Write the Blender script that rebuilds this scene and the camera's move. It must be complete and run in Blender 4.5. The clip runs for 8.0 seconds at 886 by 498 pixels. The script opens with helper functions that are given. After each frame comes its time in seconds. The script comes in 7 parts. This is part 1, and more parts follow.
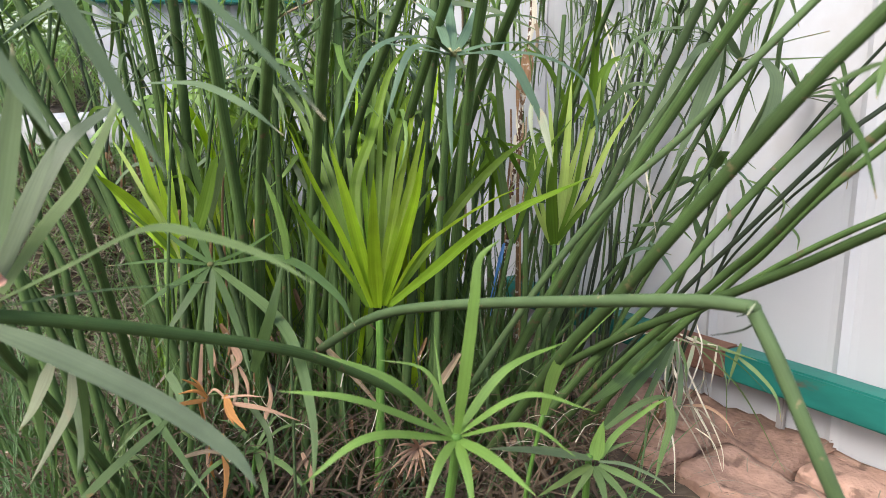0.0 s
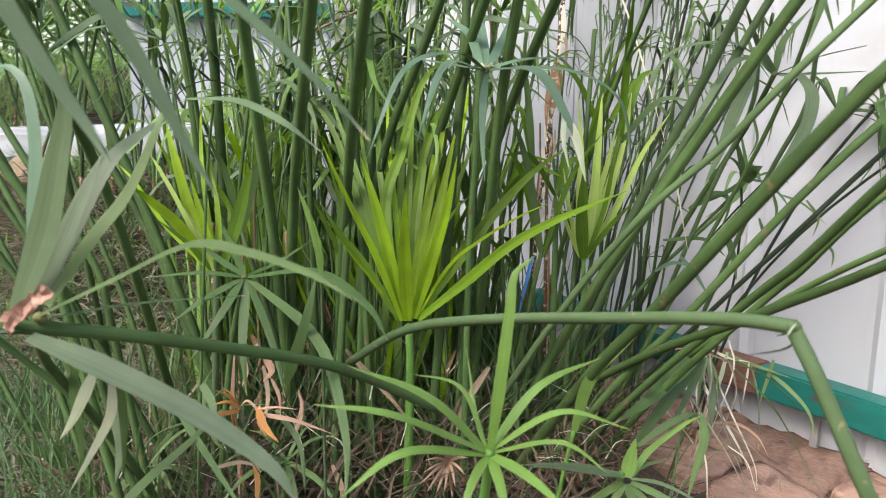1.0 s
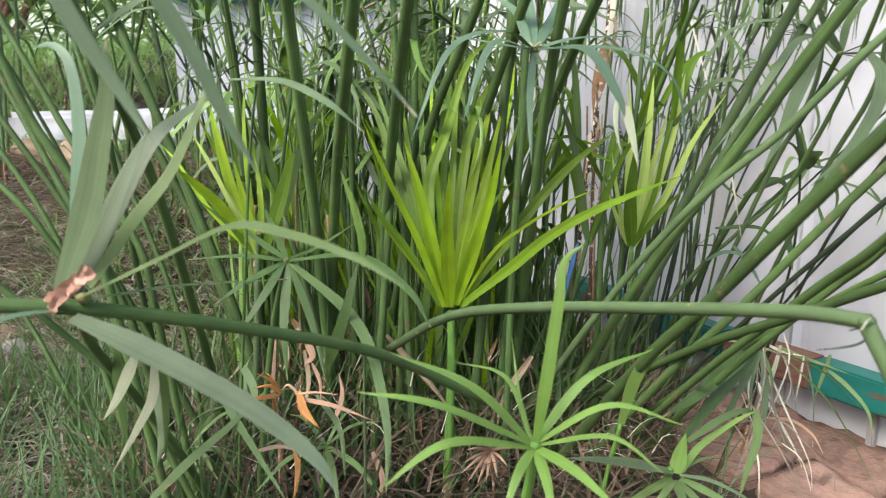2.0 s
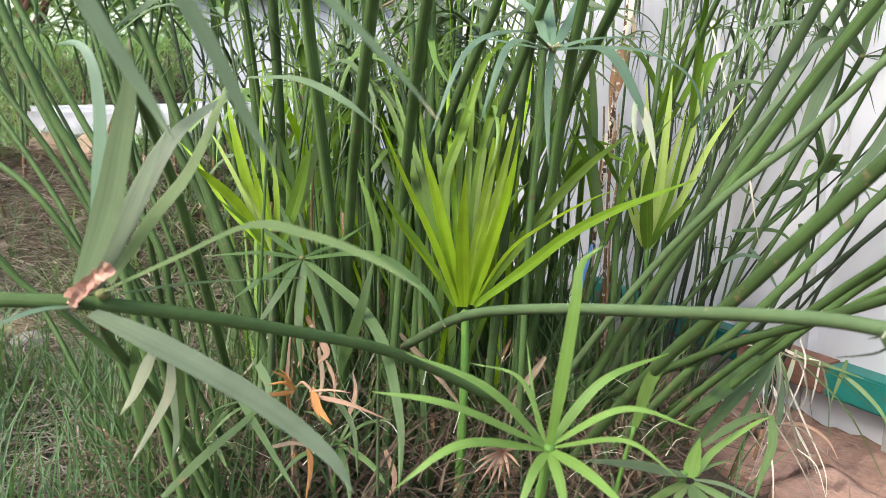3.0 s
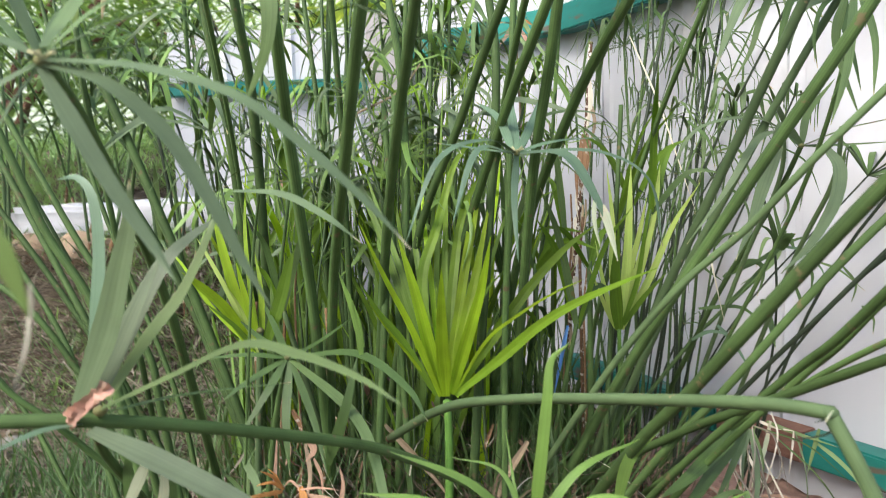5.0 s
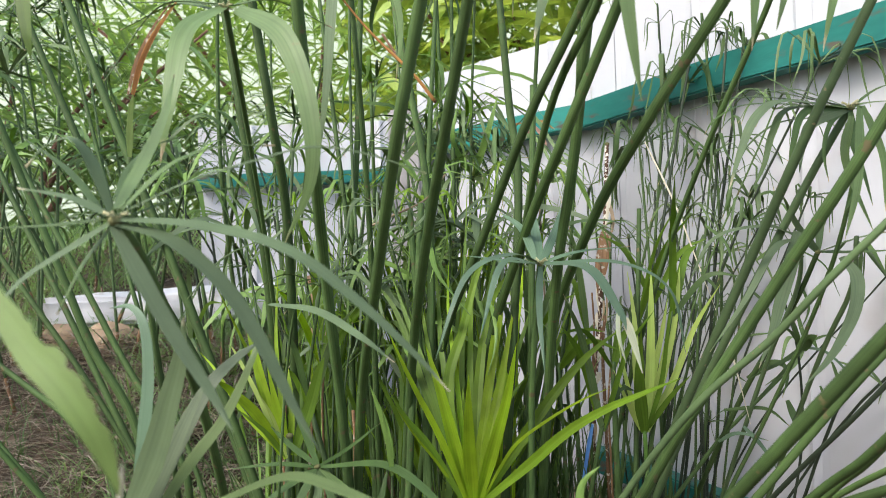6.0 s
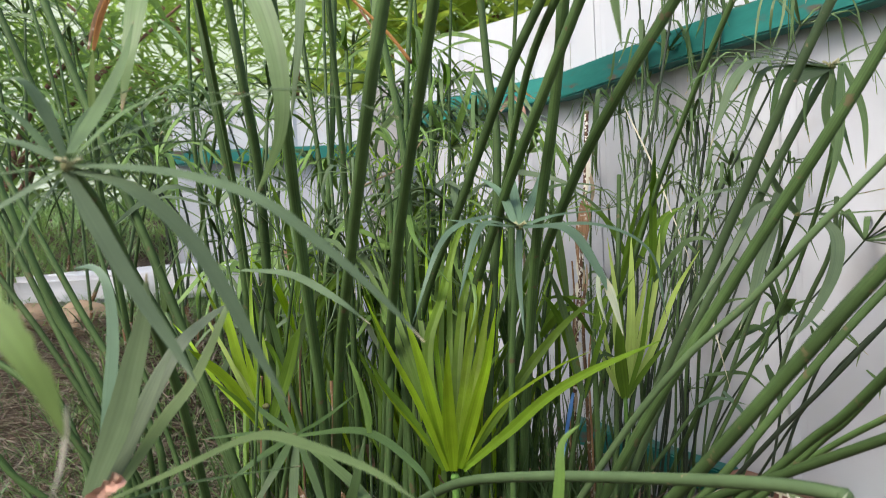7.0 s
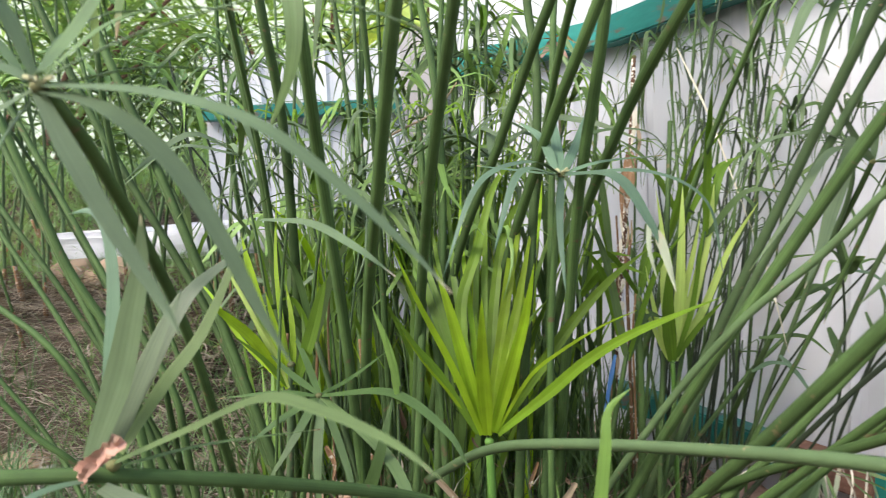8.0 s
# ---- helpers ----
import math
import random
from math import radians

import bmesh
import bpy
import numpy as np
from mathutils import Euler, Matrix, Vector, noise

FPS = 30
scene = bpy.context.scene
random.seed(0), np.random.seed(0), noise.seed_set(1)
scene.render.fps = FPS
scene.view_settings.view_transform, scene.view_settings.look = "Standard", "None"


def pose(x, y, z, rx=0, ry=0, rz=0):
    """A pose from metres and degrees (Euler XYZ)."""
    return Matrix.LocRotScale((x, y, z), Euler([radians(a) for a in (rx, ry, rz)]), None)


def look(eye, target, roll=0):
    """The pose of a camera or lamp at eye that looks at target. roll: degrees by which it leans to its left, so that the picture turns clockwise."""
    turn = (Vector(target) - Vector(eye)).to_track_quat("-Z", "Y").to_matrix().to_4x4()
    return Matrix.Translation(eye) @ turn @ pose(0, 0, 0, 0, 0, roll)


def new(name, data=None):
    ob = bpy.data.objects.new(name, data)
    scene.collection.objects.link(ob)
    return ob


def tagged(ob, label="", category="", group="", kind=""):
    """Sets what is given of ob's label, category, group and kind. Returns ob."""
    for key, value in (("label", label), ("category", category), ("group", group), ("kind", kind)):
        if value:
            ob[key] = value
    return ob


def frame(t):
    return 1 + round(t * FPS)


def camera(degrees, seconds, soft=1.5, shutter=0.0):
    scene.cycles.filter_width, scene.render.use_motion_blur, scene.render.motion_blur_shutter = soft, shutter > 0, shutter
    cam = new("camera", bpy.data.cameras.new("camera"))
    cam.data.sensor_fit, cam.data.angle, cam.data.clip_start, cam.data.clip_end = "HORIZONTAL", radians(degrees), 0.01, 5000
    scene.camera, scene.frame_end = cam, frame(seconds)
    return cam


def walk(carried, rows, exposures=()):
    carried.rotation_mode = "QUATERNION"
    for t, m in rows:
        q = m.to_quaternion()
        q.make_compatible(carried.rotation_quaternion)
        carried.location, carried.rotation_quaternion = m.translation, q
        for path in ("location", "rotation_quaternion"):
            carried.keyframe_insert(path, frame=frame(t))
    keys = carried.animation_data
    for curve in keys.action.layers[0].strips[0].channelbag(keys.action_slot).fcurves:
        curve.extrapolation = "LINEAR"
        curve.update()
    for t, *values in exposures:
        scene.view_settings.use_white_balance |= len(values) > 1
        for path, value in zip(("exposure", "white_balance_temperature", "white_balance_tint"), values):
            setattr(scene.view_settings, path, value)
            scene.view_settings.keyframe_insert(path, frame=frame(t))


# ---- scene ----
cam = camera(64.5, 8.0, soft=0.75, shutter=0.3)
cam.data.dof.use_dof, cam.data.dof.focus_distance, cam.data.dof.aperture_fstop = True, 0.85, 11.0
PATH = [
    (0, (0.0157, 0.0021, 0.4464), (0.0164, 1.9654, 0.0651), 0.00),
    (0.5, (0.0159, -0.0015, 0.4477), (0.0078, 1.9647, 0.0814), -0.22),
    (1, (0.0075, 0.0005, 0.4502), (-0.0560, 1.9683, 0.0980), 0.04),
    (1.5, (0.0039, 0.0061, 0.4494), (-0.1175, 1.9711, 0.0972), 0.06),
    (2, (0.0023, 0.0156, 0.4463), (-0.1716, 1.9694, 0.0560), 0.12),
    (2.2, (-0.0011, 0.0213, 0.4462), (-0.2116, 1.9686, 0.0415), 0.74),
    (3.3, (-0.0004, 0.0110, 0.4509), (-0.2051, 1.9622, 0.0627), 0.59),
    (3.5, (-0.0004, 0.0073, 0.4528), (-0.1999, 1.9651, 0.0955), 0.50),
    (4, (0.0018, 0.0007, 0.4546), (-0.1716, 1.9668, 0.1312), 0.18),
    (4.5, (0.0026, -0.0048, 0.4569), (-0.1273, 1.9687, 0.1593), 0.12),
    (5, (0.0062, -0.0147, 0.4741), (-0.1509, 1.9699, 0.2827), -1.57),
    (5.2, (0.0098, -0.0202, 0.4802), (-0.1822, 1.9663, 0.3504), -2.80),
    (6.3, (-0.0035, -0.0392, 0.5148), (-0.1954, 1.9512, 0.5502), -1.49),
    (6.5, (-0.0034, -0.0358, 0.5149), (-0.1762, 1.9565, 0.5434), -1.39),
    (7, (0.0004, -0.0226, 0.4928), (-0.1469, 1.9717, 0.4606), -2.42),
    (7.5, (-0.0025, -0.0003, 0.4812), (-0.1374, 1.9918, 0.3651), -2.24),
    (8, (-0.0010, 0.0294, 0.4807), (-0.2579, 2.0081, 0.3435), -2.35),
]
walk(cam, [(t, look(eye, target, roll)) for t, eye, target, roll in PATH], ((0, 1.49), (1.5, 1.56), (2.2, 1.72), (3.5, 1.8), (4.2, 1.76), (5, 1.6), (6.4, 1.22), (7, 1.16), (7.5, 1.24), (8, 1.59)))

# ---- daylight: bright overcast sky, the sun behind thin cloud ----
world = bpy.data.worlds.new("world")
scene.world = world
world.use_nodes = True
sky = world.node_tree.nodes.new("ShaderNodeTexSky")
sky.sky_type, sky.sun_disc, sky.sun_elevation, sky.sun_rotation = "NISHITA", False, radians(45), radians(222)
sky.air_density, sky.dust_density, sky.ozone_density = 1.0, 3.0, 1.0
world.node_tree.links.new(sky.outputs[0], world.node_tree.nodes["Background"].inputs[0])
world.node_tree.nodes["Background"].inputs[1].default_value = 0.15
sun = new("sun", bpy.data.lights.new("sun", "SUN"))
sun.data.energy, sun.data.angle, sun.data.color = 1.1, radians(20), (1.0, 0.98, 0.95)
sun.matrix_world = look((-1.6, -1.1, 2.6), (0.2, 0.9, 0.0))


# ---- materials ----
def mat(name, col, rough=0.5, spread=0.25, scale=40.0, spots=None, bump=0.0, glow=0.0, stretch=(1, 1, 1), metal=0.0, veins=0.0, tip=None):
    """A surface whose colour drifts at two scales; glow: how much light passes through (leaves)."""
    m = bpy.data.materials.new(name)
    m.use_nodes = True
    nt = m.node_tree
    n, link = nt.nodes, nt.links.new
    b = n["Principled BSDF"]
    b.inputs["Roughness"].default_value, b.inputs["Metallic"].default_value = rough, metal
    if not glow:
        b.inputs["Specular IOR Level"].default_value = 0.2
    if glow:
        b.inputs["Specular IOR Level"].default_value, b.inputs["Roughness"].default_value = 0.45, rough + 0.1
    tc, mp = n.new("ShaderNodeTexCoord"), n.new("ShaderNodeMapping")
    mp.inputs["Scale"].default_value = stretch
    link(tc.outputs["Object"], mp.inputs[0])
    big, small = n.new("ShaderNodeTexNoise"), n.new("ShaderNodeTexNoise")
    for tex, sc in ((big, scale * 0.2), (small, scale)):
        tex.inputs["Scale"].default_value, tex.inputs["Detail"].default_value = sc, 6
        link(mp.outputs[0], tex.inputs["Vector"])
    info = n.new("ShaderNodeObjectInfo")
    mix = n.new("ShaderNodeMath")
    mix.operation = "MULTIPLY_ADD"
    link(small.outputs[0], mix.inputs[0])
    mix.inputs[1].default_value = 0.5
    link(big.outputs[0], mix.inputs[2])
    add = n.new("ShaderNodeMath")
    add.operation = "MULTIPLY_ADD"
    link(info.outputs["Random"], add.inputs[0])
    add.inputs[1].default_value = 0.5
    link(mix.outputs[0], add.inputs[2])
    ramp = n.new("ShaderNodeMapRange")
    ramp.inputs[1].default_value, ramp.inputs[2].default_value = 0.45, 1.55
    ramp.inputs[3].default_value, ramp.inputs[4].default_value = 1 - spread * 1.4, 1 + spread * 1.4
    link(add.outputs[0], ramp.inputs[0])
    tint = n.new("ShaderNodeVectorMath")
    tint.operation = "SCALE"
    tint.inputs[0].default_value = col
    link(ramp.outputs[0], tint.inputs["Scale"])
    colour = tint.outputs[0]
    if veins:
        um, vn, vr, vs = n.new("ShaderNodeMapping"), n.new("ShaderNodeTexNoise"), n.new("ShaderNodeMapRange"), n.new("ShaderNodeVectorMath")
        um.inputs["Scale"].default_value = (14, 1.2, 1)
        link(tc.outputs["UV"], um.inputs[0])
        link(info.outputs["Random"], um.inputs["Location"])
        vn.inputs["Scale"].default_value, vn.inputs["Detail"].default_value = 1.0, 4
        link(um.outputs[0], vn.inputs["Vector"])
        vr.inputs[1].default_value, vr.inputs[2].default_value = 0.3, 0.7
        vr.inputs[3].default_value, vr.inputs[4].default_value = 1 - veins, 1 + veins
        link(vn.outputs[0], vr.inputs[0])
        vs.operation = "SCALE"
        link(colour, vs.inputs[0])
        link(vr.outputs[0], vs.inputs["Scale"])
        colour = vs.outputs[0]
    if tip:
        sep, ad, tr_, tm = n.new("ShaderNodeSeparateXYZ"), n.new("ShaderNodeMath"), n.new("ShaderNodeMapRange"), n.new("ShaderNodeMix")
        link(tc.outputs["UV"], sep.inputs[0])
        ad.operation = "MULTIPLY_ADD"
        link(small.outputs[0], ad.inputs[0])
        ad.inputs[1].default_value = 0.12
        link(sep.outputs[1], ad.inputs[2])
        wob = n.new("ShaderNodeMath")
        wob.operation = "MULTIPLY_ADD"
        link(info.outputs["Random"], wob.inputs[0])
        wob.inputs[1].default_value = 0.12
        link(ad.outputs[0], wob.inputs[2])
        tr_.inputs[1].default_value, tr_.inputs[2].default_value = 1.07, 1.13
        link(wob.outputs[0], tr_.inputs[0])
        tm.data_type = "RGBA"
        link(tr_.outputs[0], tm.inputs[0])
        link(colour, tm.inputs[6])
        tm.inputs[7].default_value = (*tip, 1)
        colour = tm.outputs[2]
    if spots:
        spot_col, low, high, spot_scale = spots
        sp, sr, sm = n.new("ShaderNodeTexNoise"), n.new("ShaderNodeMapRange"), n.new("ShaderNodeMix")
        sp.inputs["Scale"].default_value, sp.inputs["Detail"].default_value = spot_scale, 8
        link(mp.outputs[0], sp.inputs["Vector"])
        sr.inputs[1].default_value, sr.inputs[2].default_value = low, high
        link(sp.outputs[0], sr.inputs[0])
        sm.data_type = "RGBA"
        link(sr.outputs[0], sm.inputs[0])
        link(colour, sm.inputs[6])
        sm.inputs[7].default_value = (*spot_col, 1)
        colour = sm.outputs[2]
    link(colour, b.inputs["Base Color"])
    if bump:
        bp = n.new("ShaderNodeBump")
        bp.inputs["Strength"].default_value, bp.inputs["Distance"].default_value = bump, 0.002
        link(small.outputs[0], bp.inputs["Height"])
        link(bp.outputs[0], b.inputs["Normal"])
    if glow:
        tr, ms = n.new("ShaderNodeBsdfTranslucent"), n.new("ShaderNodeMixShader")
        lift = n.new("ShaderNodeVectorMath")
        lift.operation = "MULTIPLY"
        lift.inputs[1].default_value = (1.2, 1.15, 0.6)
        link(colour, lift.inputs[0])
        link(lift.outputs[0], tr.inputs[0])
        ms.inputs[0].default_value = glow
        link(b.outputs[0], ms.inputs[1])
        link(tr.outputs[0], ms.inputs[2])
        link(ms.outputs[0], n["Material Output"].inputs[0])
    return m


BROWN = (0.25, 0.15, 0.06)
DRY_TIP = (0.42, 0.33, 0.2)
MATS = {
    "stem": mat("stem_green", (0.06, 0.104, 0.031), 0.68, 0.42, 60, ((0.11, 0.095, 0.045), 0.64, 0.7, 90), 0.25, veins=0.25),
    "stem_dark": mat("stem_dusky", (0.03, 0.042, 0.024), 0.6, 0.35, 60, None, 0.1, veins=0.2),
    "spike": mat("cream_spikelet", (0.42, 0.4, 0.22), 0.7, 0.3, 80, None, 0.2),
    "stem_pale": mat("stem_pale_green", (0.08, 0.125, 0.052), 0.62, 0.3, 60, ((0.17, 0.15, 0.08), 0.66, 0.7, 110), 0.25, veins=0.08),
    "stem_bright": mat("stem_bright_green", (0.11, 0.23, 0.045), 0.5, 0.25, 60, None, 0.1, veins=0.2),
    "leaf": mat("leaf_green", (0.13, 0.205, 0.07), 0.42, 0.3, 50, (BROWN, 0.68, 0.74, 30), 0.1, 0.3, veins=0.16, tip=DRY_TIP),
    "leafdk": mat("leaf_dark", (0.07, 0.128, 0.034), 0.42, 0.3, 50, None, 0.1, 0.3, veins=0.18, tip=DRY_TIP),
    "leafbl": mat("leaf_bluish", (0.135, 0.225, 0.135), 0.4, 0.25, 50, None, 0.1, 0.3, veins=0.14, tip=DRY_TIP),
    "pale": mat("leaf_pale", (0.158, 0.225, 0.115), 0.5, 0.25, 50, None, 0.1, 0.4, veins=0.12, tip=(0.6, 0.55, 0.42)),
    "sage": mat("leaf_sage", (0.128, 0.172, 0.096), 0.42, 0.3, 50, ((0.3, 0.3, 0.2), 0.7, 0.73, 60), 0.15, 0.25, veins=0.18, tip=DRY_TIP),
    "wither": mat("leaf_withered", (0.36, 0.4, 0.27), 0.5, 0.25, 50, ((0.45, 0.36, 0.25), 0.55, 0.7, 40), 0.15, 0.3, veins=0.15, tip=(0.6, 0.55, 0.45)),
    "olive": mat("leaf_olive", (0.15, 0.22, 0.075), 0.42, 0.25, 50, None, 0.1, 0.3, veins=0.16, tip=DRY_TIP),
    "fresh": mat("leaf_fresh", (0.195, 0.325, 0.075), 0.4, 0.2, 50, None, 0.1, 0.35, veins=0.14),
    "spring": mat("leaf_spring_green", (0.155, 0.265, 0.055), 0.4, 0.25, 50, None, 0.1, 0.35, veins=0.14),
    "bright": mat("leaf_yellow_green", (0.33, 0.49, 0.02), 0.42, 0.4, 50, None, 0.1, 0.58, veins=0.14),
    "brightdk": mat("leaf_young_green", (0.13, 0.24, 0.018), 0.42, 0.3, 50, None, 0.1, 0.45, veins=0.16),
    "young": mat("leaf_mid_green", (0.2, 0.34, 0.02), 0.42, 0.35, 50, None, 0.1, 0.5, veins=0.15),
    "garden": mat("garden_leaf_green", (0.27, 0.4, 0.14), 0.5, 0.4, 50, None, 0.1, 0.45),
    "yellow": mat("leaf_lemon", (0.46, 0.58, 0.16), 0.45, 0.15, 50, None, 0.1, 0.45, veins=0.12),
    "dry": mat("dry_straw", (0.34, 0.26, 0.17), 0.8, 0.35, 60, None, 0.2, 0.2, veins=0.25),
    "dryo": mat("dry_orange", (0.42, 0.2, 0.06), 0.7, 0.35, 60, None, 0.2, 0.25, veins=0.25),
    "bleached": mat("bleached_straw", (0.6, 0.56, 0.45), 0.7, 0.2, 60, None, 0.1, 0.2, veins=0.2),
    "deadst": mat("dead_stalk_brown", (0.2, 0.115, 0.06), 0.8, 0.4, 90, ((0.5, 0.44, 0.36), 0.58, 0.64, 120), 0.3, veins=0.3),
    "fleck": mat("flecked_dead_stalk", (0.11, 0.06, 0.035), 0.8, 0.4, 90, ((0.75, 0.7, 0.6), 0.53, 0.56, 160), 0.4),
    "lime": mat("leaf_lime", (0.2, 0.29, 0.09), 0.42, 0.25, 50, ((0.5, 0.45, 0.2), 0.66, 0.72, 60), 0.1, 0.4, veins=0.12),
    "husk": mat("pinkish_dead_leaf", (0.36, 0.23, 0.155), 0.8, 0.35, 60, None, 0.2, 0.2, veins=0.25),
    "strawg": mat("grey_straw", (0.245, 0.21, 0.16), 0.8, 0.35, 60, None, 0, 0.1),
    "rot": mat("rotting_straw_brown", (0.115, 0.08, 0.052), 0.85, 0.5, 60, None, 0, 0.1),
    "hub": mat("tan_hub", (0.15, 0.15, 0.06), 0.7, 0.3, 80, None, 0.3),
    "collar": mat("papery_brown", (0.52, 0.3, 0.225), 0.75, 0.3, 90, (BROWN, 0.62, 0.75, 60), 0.4, 0.2),
    "bankg": mat("bank_grass_green", (0.2, 0.32, 0.13), 0.5, 0.4, 60, None, 0, 0.3),
    "grass": mat("grass_green", (0.086, 0.155, 0.06), 0.5, 0.4, 60, None, 0, 0.3),
}
WHITE = mat("white_painted_sheet", (0.49, 0.5, 0.52), 0.5, 0.05, 6, ((0.4, 0.38, 0.37), 0.57, 0.78, 7), 0.08)
GREEN = mat("green_painted_timber", (0.02, 0.165, 0.135), 0.4, 0.25, 25, ((0.1, 0.085, 0.06), 0.6, 0.68, 16), 0.4, 0, (1, 1, 3))
CONCRETE = mat("grey_concrete", (0.36, 0.34, 0.33), 0.9, 0.2, 40, None, 0.5)
CLAY = mat("red_brown_clay", (0.36, 0.225, 0.17), 0.9, 0.45, 110, ((0.2, 0.125, 0.095), 0.54, 0.62, 30), 1.6)
SOIL = mat("brown_soil", (0.075, 0.058, 0.043), 0.95, 0.45, 30, ((0.17, 0.135, 0.1), 0.5, 0.7, 22), 0.8)
SLAB = mat("white_slab", (0.72, 0.71, 0.72), 0.7, 0.1, 20, ((0.4, 0.36, 0.3), 0.6, 0.75, 12), 0.2)
STONE = mat("tan_stone", (0.33, 0.24, 0.16), 0.9, 0.3, 25, None, 0.6)
PLASTER = mat("grey_plaster", (0.3, 0.29, 0.27), 0.9, 0.15, 12, None, 0.3)
WOOD = mat("bare_brown_timber", (0.16, 0.085, 0.06), 0.85, 0.35, 40, None, 0.5, 0, (4, 4, 30))
BLUE = mat("blue_plastic", (0.1, 0.26, 0.55), 0.4, 0.2, 40)


# ---- mesh helpers ----
def mesh_of(name, bm, material):
    me = bpy.data.meshes.new(name)
    bm.to_mesh(me)
    bm.free()
    me.materials.append(material)
    return me


def part(name, bm, material, parent=None, label="", smooth=False):
    ob = new(name, mesh_of(name, bm, material))
    if smooth:
        ob.data.polygons.foreach_set("use_smooth", [True] * len(ob.data.polygons))
    if parent:
        ob.parent = parent
        ob.matrix_parent_inverse = Matrix.Translation(-parent.location)
    return tagged(ob, label)


def curve_points(points, n):
    """n + 1 places along a smooth curve through the given ones."""
    p = [Vector(q) for q in points]
    p = [p[0] * 2 - p[1]] + p + [p[-1] * 2 - p[-2]]
    seg = len(p) - 3
    out = []
    for i in range(n + 1):
        u = i / n * seg
        k = min(int(u), seg - 1)
        u -= k
        a, b, c, d = p[k : k + 4]
        out.append(0.5 * (2 * b + (c - a) * u + (2 * a - 5 * b + 4 * c - d) * u * u + (3 * b - a - 3 * c + d) * u**3))
    return out


def tangents(pts):
    return [(pts[min(i + 1, len(pts) - 1)] - pts[max(i - 1, 0)]).normalized() for i in range(len(pts))]


def tube_bm(bm, pts, r0, r1, sides=7):
    tan = tangents(pts)
    ref = Vector((1, 0.3, 0.1))
    rings = []
    for i, (q, t) in enumerate(zip(pts, tan)):
        a = t.cross(ref).normalized()
        b = t.cross(a)
        r = r0 + (r1 - r0) * i / (len(pts) - 1)
        rings.append([bm.verts.new(q + (a * math.cos(k * math.tau / sides) + b * math.sin(k * math.tau / sides)) * r * (1 + 0.08 * math.cos(3 * k * math.tau / sides))) for k in range(sides)])
    uv = bm.loops.layers.uv.verify()
    for i, (lo, hi) in enumerate(zip(rings, rings[1:])):
        for k in range(sides):
            f = bm.faces.new((lo[k], lo[(k + 1) % sides], hi[(k + 1) % sides], hi[k]))
            for lp, u, v in zip(f.loops, (k, k + 1, k + 1, k), (i, i, i + 1, i + 1)):
                lp[uv].uv = (u / sides * 3, v / (len(rings) - 1))
    bm.faces.new(rings[0][::-1])
    bm.faces.new(rings[-1])
    return bm


FACES = {"up": Vector((0, -0.45, 1)), "cam": Vector((0.0, -1, 0.25))}


def ribbon_bm(bm, pts, width, face="up", fold=0.07, thick=0.0005, twist=0.0, blunt=0.0, chewed=0.0):
    """A sedge leaf: a long blade with a keeled middle, narrowing to its tip."""
    tan = tangents(pts)
    hint = FACES[face] if isinstance(face, str) else Vector(face)
    rings, n = [], len(pts) - 1
    side = None
    for i, (q, t) in enumerate(zip(pts, tan)):
        u = i / n
        s = t.cross(hint)
        if s.length < 0.25 and side:
            s = side - t * side.dot(t)
        s.normalize()
        if side and s.dot(side) < 0:
            s = -s
        if side:
            s = (s * 0.5 + side * 0.5).normalized()
        side = s
        s = Matrix.Rotation(twist * u, 3, t) @ s
        nrm = s.cross(t).normalized()
        h = 0.5 * width * min(1, 0.5 + 2.2 * u) * max(blunt, (1 - u**2.3)) + 0.0002
        keel = nrm * (-fold * h * 2)
        bite = 1 - chewed * max(0, noise.noise((u * 11, width * 900, 1)) * 1.5 + noise.noise((u * 30, 3, 1)) * 0.5 + 0.25)
        rings.append([bm.verts.new(p) for p in (q - s * h * bite, q + keel + nrm * thick, q + s * h, q + keel - nrm * thick)])
    uv = bm.loops.layers.uv.verify()
    across = (0.0, 0.5, 1.0, 0.5)
    for i, (lo, hi) in enumerate(zip(rings, rings[1:])):
        for k in range(4):
            f = bm.faces.new((lo[k], lo[(k + 1) % 4], hi[(k + 1) % 4], hi[k]))
            f.smooth = True
            for lp, u, v in zip(f.loops, (across[k], across[(k + 1) % 4], across[(k + 1) % 4], across[k]), (i, i, i + 1, i + 1)):
                lp[uv].uv = (u, v / n)
        for k in range(4):
            bm.edges.get((lo[k], hi[k])).smooth = False
    bm.faces.new(rings[0][::-1])
    bm.faces.new(rings[-1])
    return bm


def box_bm(bm, x0, x1, y0, y1, z0, z1, m=None, bevel=0.0):
    made = bmesh.ops.create_cube(bm, size=1, matrix=Matrix.LocRotScale(((x0 + x1) / 2, (y0 + y1) / 2, (z0 + z1) / 2), None, (x1 - x0, y1 - y0, z1 - z0)))
    verts = made["verts"]
    if bevel:
        edges = list({e for v in verts for e in v.link_edges})
        verts = list({v for f in bmesh.ops.bevel(bm, geom=edges, offset=bevel, segments=2, affect="EDGES")["faces"] for v in f.verts} | {v for v in verts if v.is_valid})
    if m:
        bmesh.ops.transform(bm, matrix=m, verts=verts)
    return bm


# ---- ground: low by the clump, a bank behind it ----
def step(a, b, v):
    u = min(1, max(0, (v - a) / (b - a)))
    return u * u * (3 - 2 * u)


